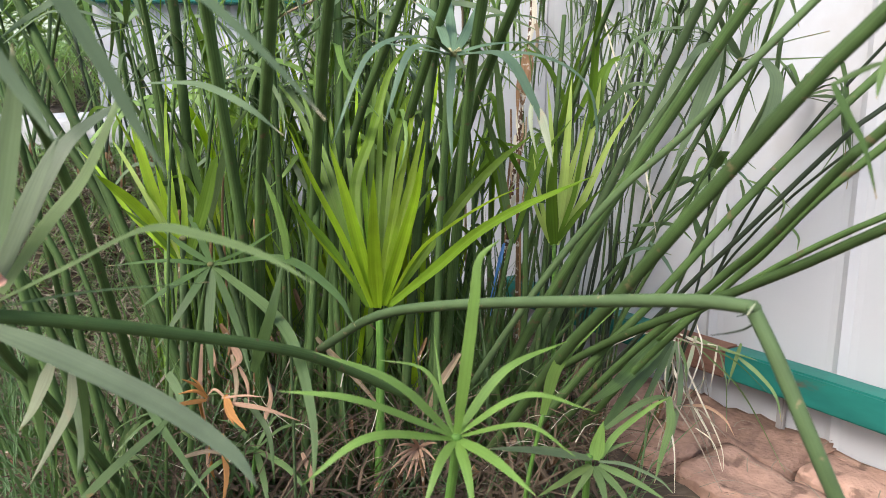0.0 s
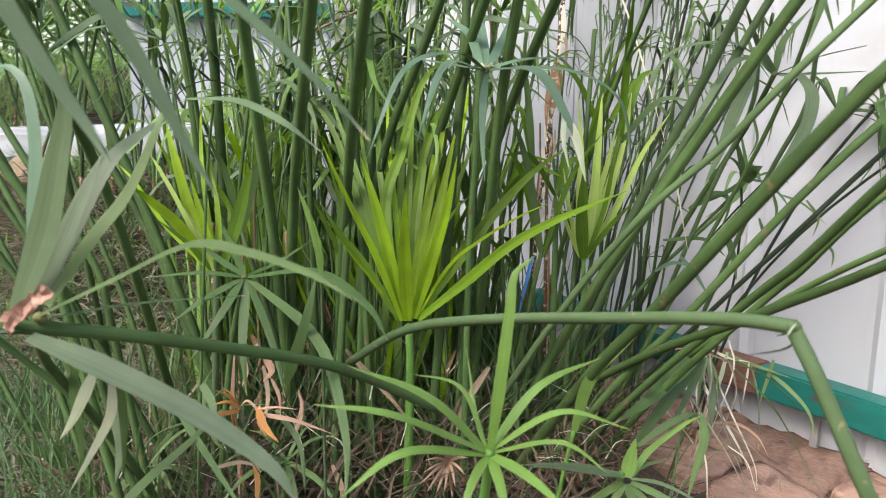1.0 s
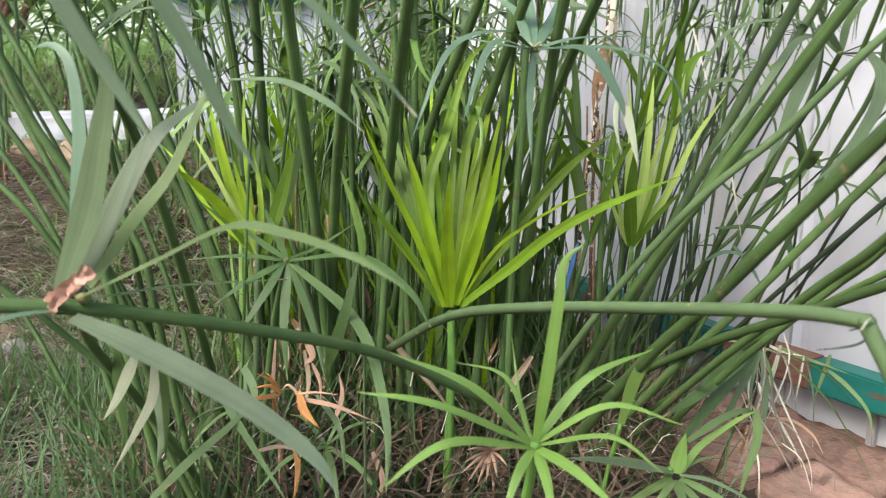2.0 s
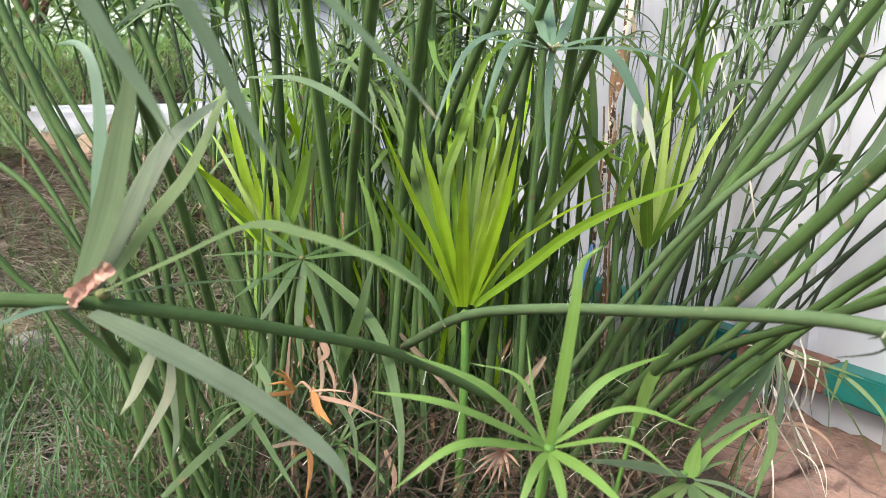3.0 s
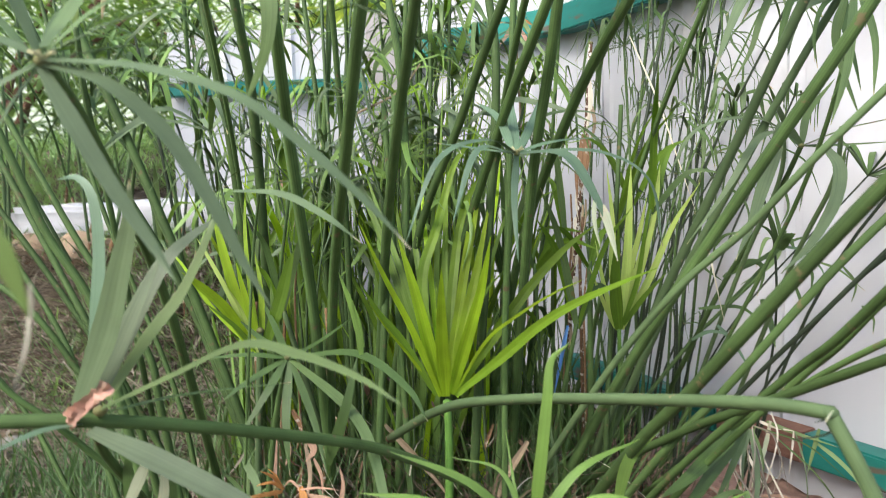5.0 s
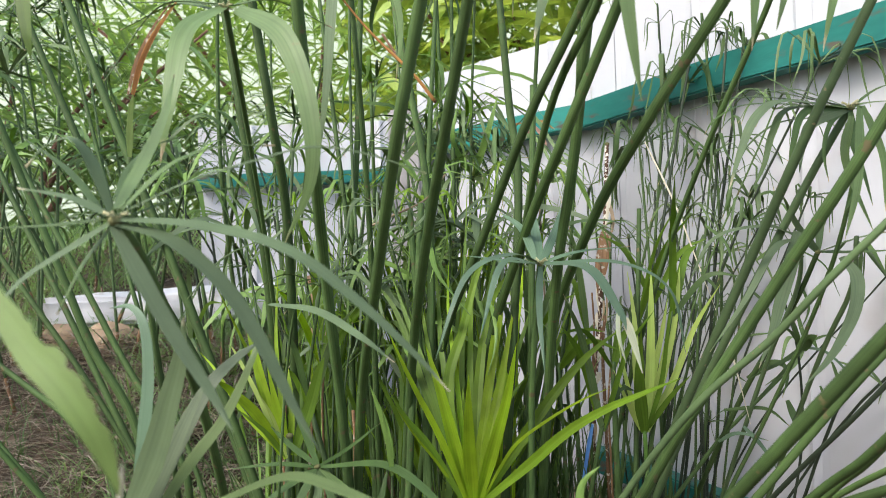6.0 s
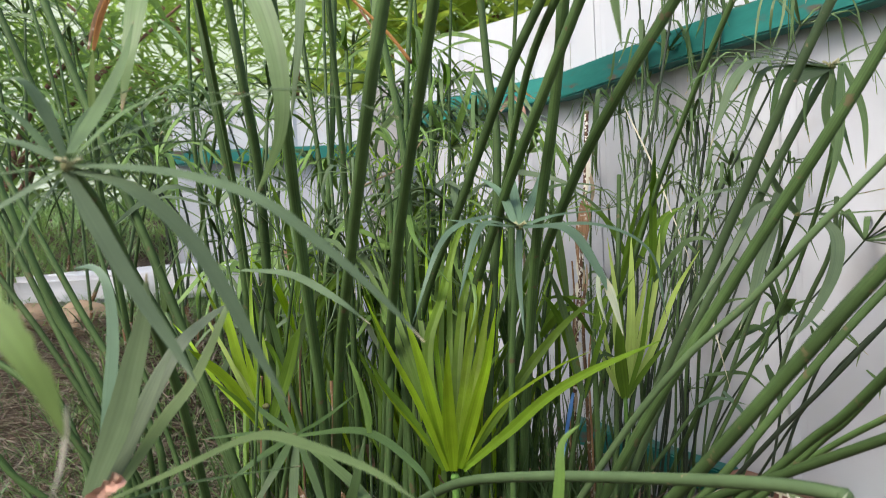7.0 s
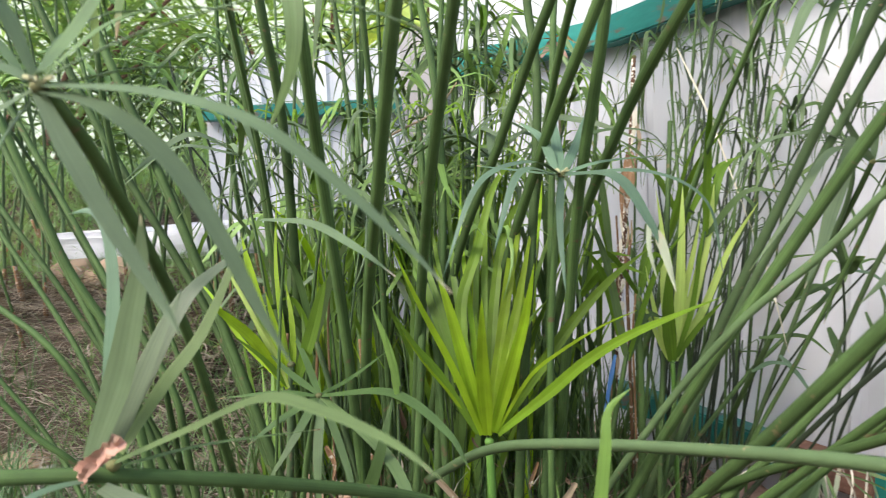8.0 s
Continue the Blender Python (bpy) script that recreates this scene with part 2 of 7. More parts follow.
def ground_z(x, y):
    bank = 0.28 * step(1.0, 1.55, y) * step(-0.3, -0.75, x) + 0.34 * step(1.6, 2.5, y) * step(-0.7, -1.2, x)
    return bank - 0.02 + 0.05 * step(1.0, 1.6, y) * step(0.2, -0.3, x) + 0.012 * noise.noise((x * 5, y * 5, 0)) + 0.006 * noise.noise((x * 17, y * 17, 3))


def build_ground():
    bm = bmesh.new()
    xs = [-40, -12, -5] + [-3 + 0.05 * i for i in range(101)] + [4, 12, 40]
    ys = [-40, -12, -4] + [-1 + 0.05 * i for i in range(81)] + [5, 12, 40]
    grid = [[bm.verts.new((x, y, ground_z(x, y))) for x in xs] for y in ys]
    for a, b in zip(grid, grid[1:]):
        for k in range(len(xs) - 1):
            bm.faces.new((a[k], a[k + 1], b[k + 1], b[k]))
    return tagged(part("ground", bm, SOIL, smooth=True), "brown soil with straw and thin grass", "ground", kind="structure")


build_ground()


# ---- fence: white sheets on green timber rails ----
def fence(name, start, end, low, high, rails, label, pitch=0.2):
    a, b = Vector((*start, 0)), Vector((*end, 0))
    along = (b - a).normalized()
    m = Matrix.Translation(a) @ Matrix.Rotation(math.atan2(along.y, along.x), 4, "Z")
    length = (b - a).length
    wall = tagged(new(name), label, "fence", kind="structure")
    x = 0.0
    while x < length - 0.01:
        bm = bmesh.new()
        w = min(0.42, length - x)
        steps = 42
        front, back = [], []
        for i in range(steps + 1):
            u = x + w * i / steps
            rib = 0.008 * max(0, 1 - abs(((u / pitch) % 1) - 0.5) * pitch / 0.012)
            lap = 0.0012 if i < 3 else 0
            front.append([bm.verts.new(m @ Vector((u, rib + lap, z))) for z in (low, high)])
            back.append([bm.verts.new(m @ Vector((u, rib + lap - 0.0015, z))) for z in (low, high)])
        for i in range(steps):
            bm.faces.new((front[i][0], front[i + 1][0], front[i + 1][1], front[i][1]))
            bm.faces.new((back[i][1], back[i + 1][1], back[i + 1][0], back[i][0]))
            for k in (0, 1):
                quad = (front[i][k], back[i][k], back[i + 1][k], front[i + 1][k])
                bm.faces.new(quad)
        part("sheet", bm, WHITE, wall)
        x += w
    for k, (z0, z1) in enumerate(rails):
        # the low rail has lost its paint over a short length
        bare = (length - 0.545, length - 0.395) if k == 0 and len(rails) > 1 else (length, length)
        for x0, x1, paint, told in ((0, bare[0], GREEN, "green painted timber rail"), (*bare, WOOD, "bare brown timber rail"), (bare[1], length, GREEN, "green painted timber rail")):
            if x1 - x0 > 0.01:
                bm = bmesh.new()
                box_bm(bm, x0, x1, 0.010, 0.048, z0, z1, None, 0.003)
                bmesh.ops.subdivide_edges(bm, edges=[e for e in bm.edges if e.calc_length() > 0.3], cuts=24)
                for v in bm.verts:
                    v.co += Vector((0, noise.noise((v.co.x * 4, v.co.z * 20, k)) * 0.002, noise.noise((v.co.x * 3, 7, k)) * 0.003))
                bmesh.ops.transform(bm, matrix=m, verts=bm.verts)
                part("rail", bm, paint, wall, told)
    return wall


fence("wall_east", (1.3575, -0.37), (0.175, 1.47), -0.03, 1.02, ((0.060, 0.105), (0.768, 0.820)), "white metal sheet fence with green timber rails")
fence("wall_bend", (0.175, 1.475), (-0.24, 1.80), -0.03, 0.98, ((0.768, 0.820),), "white metal sheet fence with a green rail")
fence("wall_north", (-0.30, 2.12), (-0.97, 2.07), 0.1, 0.94, ((0.745, 0.785),), "white metal sheet fence behind the bank")
bm = bmesh.new()
box_bm(bm, -0.30, -0.22, 1.68, 1.76, -0.02, 0.88, None, 0.006)
tagged(part("fence_post", bm, CONCRETE), "weathered grey concrete fence post", "post", kind="structure")

# plain low wall added out of view behind the camera to limit front light
bm = bmesh.new()
box_bm(bm, -4.0, 3.0, -2.7, -2.5, -0.1, 1.1)
tagged(part("wall_south", bm, PLASTER), "plain low plastered wall added unseen to limit front light", "wall", kind="structure")

# hazy bright sky behind the garden
bm = bmesh.new()
box_bm(bm, -60, 60, 34.5, 35, -5, 45)
HAZE = bpy.data.materials.new("hazy_sky")
HAZE.use_nodes = True
glow = HAZE.node_tree.nodes.new("ShaderNodeEmission")
glow.inputs[0].default_value, glow.inputs[1].default_value = (0.84, 0.95, 0.76, 1), 0.45
HAZE.node_tree.links.new(glow.outputs[0], HAZE.node_tree.nodes["Material Output"].inputs[0])
tagged(part("backdrop", bm, HAZE), "hazy white sky beyond the garden", "sky", kind="structure")

# ---- stalks ----
def umbel_hub(parent, q, r, kind, spikes=0):
    """The knot where the leaves of an umbel spring from, with a few short flower spikes."""
    bm = bmesh.new()
    q = Vector(q)
    bmesh.ops.create_icosphere(bm, subdivisions=2, radius=r * 0.95, matrix=Matrix.Translation(q) @ Matrix.Diagonal((1, 1, 0.8, 1)))
    hub = part("hub", bm, MATS[kind], parent, smooth=True)
    for k in range(spikes):
        bm = bmesh.new()
        out = Vector((math.cos(k * 2.4), math.sin(k * 2.4), 0.5 + 0.5 * math.sin(k * 1.7))).normalized()
        tip = q + out * r * (2.0 + 0.7 * math.sin(k * 3.1))
        tube_bm(bm, curve_points([q + out * r * 0.4, (q + tip) / 2 + Vector((0, 0, r * 0.3)), tip], 4), r * 0.12, r * 0.26, 5)
        spike = part("spikelet", bm, MATS["spike"], smooth=True)
        spike.parent = hub
        spike.matrix_parent_inverse = hub.matrix_world.inverted()
    return hub


def stalk(points, r, kind, taper, label, grounded=True, grow=0.0):
    """A round, faintly three-sided stalk; its foot is carried down into the soil and its top up by grow."""
    pts = [Vector(q) for q in points]
    if pts[0].z < pts[-1].z:
        pts.reverse()
    if grow:
        pts.insert(0, pts[0] + (pts[0] - pts[1]).normalized() * grow)
    gz = ground_z(pts[-1].x, pts[-1].y) - 0.02
    if grounded and pts[-1].z > gz + 0.03:
        d = (pts[-1] - pts[-2]).normalized()
        drop = pts[-1].z - gz
        out = Vector((d.x, d.y, 0)) * min(1.6, drop / max(0.2, -d.z))
        pts.append(Vector((pts[-1].x, pts[-1].y, gz)) + out * 0.85)
    top = tagged(new("sedge_stalk"), label, "sedge stalk", "stalks of the sedge clump")
    top.location = pts[-1]
    bm = bmesh.new()
    line = curve_points(pts, 6 * (len(pts) - 1))
    tube_bm(bm, line, r * taper, r, 8)
    part("stem", bm, MATS[kind], top, smooth=True)
    if grounded:
        bm = bmesh.new()
        foot = [q for q in line if q.z < gz + 0.16]
        if len(foot) > 1:
            foot = curve_points([foot[0], (foot[0] + foot[-1]) / 2, foot[-1]], 8)[3:]
            tube_bm(bm, foot, r * 1.04, r * 1.4, 8)
            part("sheath", bm, MATS["deadst"], top, "brown papery sheath", smooth=True)
    else:
        bm = bmesh.new()
        tube_bm(bm, [line[-1] + (line[-2] - line[-1]) * 0.2, line[-1], line[-1] * 2 - line[-2] * 1.0 + (line[-2] - line[-1]) * 0.7], r * 1.03, r * 0.7, 8)
        part("torn_end", bm, MATS["deadst"], top, "brown torn end", smooth=True)
    return top


def piece(parent, points, r, kind):
    """The broken-over length of a stalk."""
    bm = bmesh.new()
    tube_bm(bm, curve_points(points, 18), r, r, 8)
    return part("broken_stem", bm, MATS[kind], parent, smooth=True)


def blade(points, width, kind, label):
    """A single dry leaf, flat and bent."""
    bm = bmesh.new()
    ribbon_bm(bm, curve_points(points, 10 * (len(points) - 1)), width, "cam", 0.3, 0.0004, 1.2)
    return tagged(part("dry_leaf", bm, MATS[kind]), label, "dry leaf", "dry leaves about the clump")


# young leaves stand stiffly keeled, old ones lie flat
KEELED = ("bright", "brightdk", "young", "yellow", "lime")


def leaf(parent, points, width, kind, face="up", twist=0.0):
    bm = bmesh.new()
    if face == "ragged":
        ribbon_bm(bm, curve_points(points, 90), width, "cam", chewed=0.4)
        return part("leaf", bm, MATS[kind], parent)
    ribbon_bm(bm, curve_points(points, 8 * (len(points) - 1)), width, face, 0.12 if kind in KEELED else 0.07, twist=twist)
    return part("leaf", bm, MATS[kind], parent)


s = stalk([(-0.682, 0.886, 0.887), (-0.534, 0.842, 0.600), (-0.377, 0.800, 0.356), (-0.311, 0.772, 0.213)], 0.00550, 'stem', 0.75, 'dark green upright sedge stalk in the dense clump', grow=0.35)
s = stalk([(-0.574, 0.843, 0.848), (-0.490, 0.807, 0.671), (-0.414, 0.789, 0.502), (-0.314, 0.753, 0.272)], 0.00600, 'stem', 0.75, 'dark green upright sedge stalk in the dense clump', grow=0.35)
s = stalk([(-0.331, 0.760, 0.814), (-0.308, 0.759, 0.639), (-0.303, 0.798, 0.504), (-0.309, 0.853, 0.257)], 0.00575, 'stem', 0.75, 'dark green upright sedge stalk in the dense clump', grow=0.35)
s = stalk([(-0.275, 0.704, 0.789), (-0.264, 0.723, 0.667), (-0.269, 0.781, 0.549), (-0.288, 0.855, 0.256)], 0.00600, 'stem', 0.75, 'dark green upright sedge stalk in the dense clump', grow=0.35)
s = stalk([(-0.166, 0.510, 0.707), (-0.169, 0.548, 0.611), (-0.188, 0.646, 0.499), (-0.197, 0.723, 0.365), (-0.202, 0.780, 0.209)], 0.00625, 'stem', 0.75, 'dark green upright sedge stalk in the dense clump', grow=0.35)
s = stalk([(-0.211, 0.971, 0.886), (-0.222, 0.967, 0.677), (-0.236, 0.963, 0.501), (-0.235, 0.939, 0.232)], 0.00500, 'stem', 0.75, 'dark green upright sedge stalk in the dense clump', grow=0.35)
s = stalk([(-0.061, 0.437, 0.672), (-0.083, 0.474, 0.604), (-0.126, 0.590, 0.487), (-0.170, 0.715, 0.365), (-0.200, 0.800, 0.202)], 0.00600, 'stem', 0.75, 'dark green upright sedge stalk in the dense clump', grow=0.35)
s = stalk([(-0.031, 0.480, 0.686), (-0.053, 0.537, 0.616), (-0.090, 0.653, 0.506), (-0.123, 0.769, 0.380), (-0.150, 0.844, 0.185)], 0.00600, 'stem', 0.75, 'dark green upright sedge stalk in the dense clump', grow=0.35)
s = stalk([(-0.135, 0.875, 0.772), (-0.110, 0.854, 0.616), (-0.104, 0.832, 0.474), (-0.114, 0.807, 0.239)], 0.00550, 'stem', 0.75, 'dark green upright sedge stalk in the dense clump', grow=0.35)
s = stalk([(-0.007, 0.835, 0.820), (-0.000, 0.823, 0.694), (0.007, 0.801, 0.570), (-0.020, 0.774, 0.234)], 0.00575, 'stem', 0.75, 'dark green upright sedge stalk in the dense clump', grow=0.35)
s = stalk([(0.061, 0.567, 0.713), (0.019, 0.623, 0.640), (-0.031, 0.718, 0.534), (-0.091, 0.812, 0.400), (-0.142, 0.884, 0.171)], 0.00550, 'stem', 0.75, 'dark green upright sedge stalk in the dense clump', grow=0.35)
s = stalk([(0.086, 0.539, 0.700), (0.048, 0.605, 0.614), (0.008, 0.721, 0.521), (-0.043, 0.835, 0.368), (-0.076, 0.889, 0.168)], 0.00600, 'stem', 0.75, 'dark green upright sedge stalk in the dense clump', grow=0.35)
s = stalk([(0.072, 0.588, 0.720), (0.059, 0.645, 0.595), (0.045, 0.723, 0.489), (0.034, 0.800, 0.344), (0.023, 0.857, 0.178)], 0.00650, 'stem', 0.75, 'dark green upright sedge stalk in the dense clump', grow=0.35)
s = stalk([(0.163, 0.534, 0.693), (0.119, 0.590, 0.622), (0.081, 0.706, 0.540), (0.034, 0.841, 0.392), (-0.010, 0.924, 0.154)], 0.00600, 'stem', 0.75, 'dark green upright sedge stalk in the dense clump', grow=0.35)
s = stalk([(0.319, 0.525, 0.662), (0.276, 0.561, 0.572), (0.222, 0.635, 0.451), (0.128, 0.745, 0.241)], 0.00600, 'stem', 0.75, 'dark green upright sedge stalk in the dense clump', grow=0.35)
s = stalk([(0.311, 0.606, 0.710), (0.276, 0.642, 0.619), (0.241, 0.717, 0.493), (0.190, 0.791, 0.335), (0.149, 0.836, 0.211)], 0.00550, 'stem_pale', 0.75, 'pale green upright sedge stalk in the dense clump', grow=0.35)
s = stalk([(0.302, 0.502, 0.555), (0.250, 0.547, 0.485), (0.217, 0.594, 0.429), (0.167, 0.650, 0.362), (0.102, 0.733, 0.239)], 0.00400, 'stem_pale', 0.75, 'bright green slender sedge stalk leaning from the clump')
s = stalk([(-0.113, 0.708, 0.202), (-0.048, 0.640, 0.258), (0.023, 0.569, 0.289), (0.116, 0.478, 0.317), (0.166, 0.413, 0.335), (0.191, 0.383, 0.339)], 0.00460, 'stem_pale', 0.95, 'green sedge stalk bent sharply over at an elbow', grounded=False)
piece(s, [(0.190, 0.384, 0.339), (0.201, 0.370, 0.311), (0.220, 0.352, 0.261), (0.250, 0.354, 0.203)], 0.0044, 'stem_pale')
umbel_hub(s, (0.190, 0.383, 0.339), 0.0050, 'stem_pale')
leaf(s, [(0.191, 0.378, 0.333), (0.188, 0.385, 0.326), (0.183, 0.393, 0.321), (0.174, 0.400, 0.317)], 0.0011, 'stem_dark', 'cam')
leaf(s, [(0.187, 0.376, 0.339), (0.186, 0.381, 0.336), (0.182, 0.385, 0.333)], 0.0012, 'stem_dark', 'cam')
leaf(s, [(0.183, 0.374, 0.337), (0.186, 0.375, 0.341), (0.188, 0.376, 0.343)], 0.0011, 'wither', 'cam')
s = stalk([(-0.310, 0.374, 0.337), (-0.241, 0.407, 0.326), (-0.168, 0.476, 0.293), (-0.093, 0.554, 0.249), (-0.015, 0.629, 0.182)], 0.00450, 'stem', 1, 'dark green sedge stalk lying across the clump', grounded=False)
s = stalk([(-0.246, 0.398, 0.336), (-0.270, 0.435, 0.298), (-0.280, 0.500, 0.232), (-0.278, 0.570, 0.139)], 0.00400, 'stem', 0.75, 'olive sedge umbel with pale broad leaves and a brown papery collar')
umbel_hub(s, (-0.246, 0.398, 0.336), 0.0045, 'hub')
leaf(s, [(-0.246, 0.386, 0.328), (-0.195, 0.363, 0.320), (-0.130, 0.338, 0.302), (-0.089, 0.322, 0.283), (-0.074, 0.315, 0.267)], 0.0150, 'sage', 'up')
leaf(s, [(-0.261, 0.398, 0.338), (-0.234, 0.389, 0.388), (-0.217, 0.379, 0.425), (-0.203, 0.369, 0.456), (-0.196, 0.360, 0.480)], 0.0190, 'pale', 'cam')
leaf(s, [(-0.258, 0.405, 0.340), (-0.251, 0.410, 0.398), (-0.249, 0.415, 0.438), (-0.254, 0.420, 0.470), (-0.266, 0.425, 0.483), (-0.284, 0.430, 0.482)], 0.0091, 'leafbl', 'cam')
leaf(s, [(-0.242, 0.399, 0.343), (-0.217, 0.408, 0.381), (-0.197, 0.417, 0.408), (-0.180, 0.426, 0.446), (-0.176, 0.435, 0.466)], 0.0084, 'olive', 'cam')
leaf(s, [(-0.251, 0.405, 0.342), (-0.235, 0.419, 0.383), (-0.215, 0.432, 0.425), (-0.200, 0.446, 0.443), (-0.182, 0.460, 0.456)], 0.0118, 'sage', 'cam')
leaf(s, [(-0.249, 0.399, 0.336), (-0.187, 0.374, 0.365), (-0.134, 0.350, 0.389), (-0.096, 0.325, 0.390), (-0.061, 0.301, 0.385), (-0.036, 0.276, 0.379)], 0.0092, 'olive', 'up')
leaf(s, [(-0.244, 0.398, 0.335), (-0.209, 0.439, 0.334), (-0.148, 0.480, 0.330)], 0.0032, 'leaf', 'up')
leaf(s, [(-0.257, 0.395, 0.329), (-0.264, 0.364, 0.335), (-0.274, 0.333, 0.332)], 0.0079, 'leafbl', 'up')
leaf(s, [(-0.239, 0.440, 0.288), (-0.251, 0.443, 0.267), (-0.262, 0.447, 0.249), (-0.274, 0.450, 0.233)], 0.0090, 'wither', 'cam')
leaf(s, [(-0.228, 0.440, 0.282), (-0.233, 0.443, 0.255), (-0.250, 0.447, 0.226), (-0.271, 0.450, 0.193)], 0.0075, 'wither', 'cam')
leaf(s, [(-0.263, 0.460, 0.290), (-0.269, 0.463, 0.258), (-0.269, 0.467, 0.222), (-0.275, 0.470, 0.198)], 0.0075, 'leafdk', 'cam')
leaf(s, [(-0.240, 0.470, 0.270), (-0.241, 0.475, 0.237), (-0.247, 0.480, 0.189)], 0.0076, 'leafdk', 'cam')
leaf(s, [(-0.253, 0.402, 0.337), (-0.237, 0.408, 0.374), (-0.222, 0.414, 0.408), (-0.208, 0.420, 0.436)], 0.0133, 'sage', 'cam')
s = stalk([(-0.200, 0.298, 0.534), (-0.220, 0.367, 0.505), (-0.254, 0.496, 0.413), (-0.276, 0.596, 0.289)], 0.00450, 'stem', 0.75, 'greyish green sedge umbel with long drooping leaves')
umbel_hub(s, (-0.200, 0.298, 0.534), 0.0038, 'hub', spikes=5)
leaf(s, [(-0.200, 0.298, 0.535), (-0.154, 0.301, 0.530), (-0.112, 0.304, 0.516), (-0.079, 0.306, 0.490), (-0.052, 0.309, 0.463), (-0.035, 0.312, 0.443)], 0.0104, 'pale', 'up')
leaf(s, [(-0.200, 0.298, 0.533), (-0.169, 0.295, 0.523), (-0.142, 0.293, 0.500), (-0.122, 0.290, 0.470), (-0.107, 0.288, 0.441), (-0.094, 0.285, 0.420)], 0.0099, 'pale', 'up')
leaf(s, [(-0.201, 0.298, 0.532), (-0.183, 0.290, 0.506), (-0.162, 0.282, 0.476), (-0.141, 0.274, 0.450), (-0.128, 0.266, 0.435)], 0.0086, 'pale', 'up')
leaf(s, [(-0.199, 0.298, 0.537), (-0.164, 0.305, 0.553), (-0.129, 0.313, 0.564), (-0.103, 0.320, 0.570), (-0.076, 0.328, 0.566), (-0.046, 0.335, 0.555)], 0.0036, 'pale', 'up')
leaf(s, [(-0.197, 0.298, 0.539), (-0.184, 0.325, 0.565), (-0.169, 0.353, 0.578), (-0.144, 0.380, 0.582)], 0.0043, 'leaf', 'up')
leaf(s, [(-0.199, 0.298, 0.540), (-0.204, 0.332, 0.567), (-0.208, 0.366, 0.600), (-0.217, 0.400, 0.635)], 0.0100, 'leaf', 'cam')
leaf(s, [(-0.202, 0.298, 0.539), (-0.209, 0.295, 0.562), (-0.217, 0.291, 0.575), (-0.229, 0.288, 0.572), (-0.238, 0.285, 0.561)], 0.0063, 'pale', 'up')
leaf(s, [(-0.203, 0.298, 0.537), (-0.225, 0.299, 0.547), (-0.254, 0.300, 0.553)], 0.0063, 'pale', 'up')
leaf(s, [(-0.205, 0.298, 0.535), (-0.239, 0.309, 0.534), (-0.279, 0.320, 0.534)], 0.0045, 'leaf', 'up')
leaf(s, [(-0.203, 0.298, 0.533), (-0.216, 0.286, 0.521), (-0.232, 0.274, 0.507), (-0.240, 0.262, 0.491)], 0.0078, 'pale', 'up')
leaf(s, [(-0.202, 0.298, 0.531), (-0.215, 0.294, 0.513), (-0.227, 0.290, 0.488)], 0.0052, 'leaf', 'up')
leaf(s, [(-0.200, 0.298, 0.539), (-0.218, 0.342, 0.566), (-0.224, 0.386, 0.587), (-0.222, 0.430, 0.601)], 0.0037, 'leafdk', 'up')
leaf(s, [(-0.205, 0.298, 0.536), (-0.252, 0.339, 0.567), (-0.309, 0.380, 0.595)], 0.0041, 'leafdk', 'up')
leaf(s, [(-0.199, 0.298, 0.534), (-0.190, 0.359, 0.552), (-0.179, 0.420, 0.562)], 0.0029, 'leafdk', 'up')
leaf(s, [(-0.201, 0.298, 0.532), (-0.217, 0.339, 0.518), (-0.237, 0.380, 0.501)], 0.0038, 'leafdk', 'up')
s = stalk([(-0.220, 0.495, 0.712), (-0.255, 0.623, 0.645), (-0.287, 0.763, 0.506), (-0.310, 0.885, 0.247)], 0.00300, 'stem', 0.75, 'sedge umbel with broad drooping leaves at the top of its stalk')
umbel_hub(s, (-0.220, 0.495, 0.712), 0.0030, 'hub', spikes=9)
leaf(s, [(-0.222, 0.494, 0.713), (-0.229, 0.444, 0.680), (-0.227, 0.415, 0.629), (-0.236, 0.415, 0.580)], 0.0190, 'leaf', 'cam')
leaf(s, [(-0.211, 0.495, 0.711), (-0.161, 0.450, 0.674), (-0.138, 0.433, 0.617), (-0.138, 0.434, 0.567), (-0.164, 0.452, 0.523)], 0.0170, 'leaf', 'cam')
leaf(s, [(-0.224, 0.494, 0.716), (-0.273, 0.490, 0.715), (-0.318, 0.487, 0.658)], 0.0100, 'leaf', 'up')
leaf(s, [(-0.218, 0.495, 0.714), (-0.283, 0.539, 0.737), (-0.348, 0.583, 0.757)], 0.0080, 'leaf', 'up')
leaf(s, [(-0.218, 0.495, 0.714), (-0.190, 0.527, 0.728), (-0.149, 0.551, 0.710)], 0.0100, 'leaf', 'up')
leaf(s, [(-0.227, 0.494, 0.711), (-0.269, 0.510, 0.724), (-0.320, 0.516, 0.708)], 0.0080, 'leaf', 'up')
s = stalk([(0.025, 0.446, 0.230), (0.024, 0.471, 0.195), (0.016, 0.515, 0.103)], 0.00450, 'stem_bright', 0.75, 'fresh bright green sedge umbel low in front of the clump')
umbel_hub(s, (0.025, 0.446, 0.230), 0.0045, 'stem_bright')
leaf(s, [(0.025, 0.446, 0.230), (0.030, 0.435, 0.278), (0.036, 0.435, 0.331), (0.039, 0.439, 0.355), (0.052, 0.442, 0.367)], 0.0082, 'spring', 'cam')
leaf(s, [(0.023, 0.446, 0.231), (-0.017, 0.441, 0.272), (-0.071, 0.451, 0.289)], 0.0078, 'spring', 'up')
leaf(s, [(0.023, 0.446, 0.231), (-0.036, 0.410, 0.272), (-0.085, 0.408, 0.279)], 0.0075, 'spring', 'up')
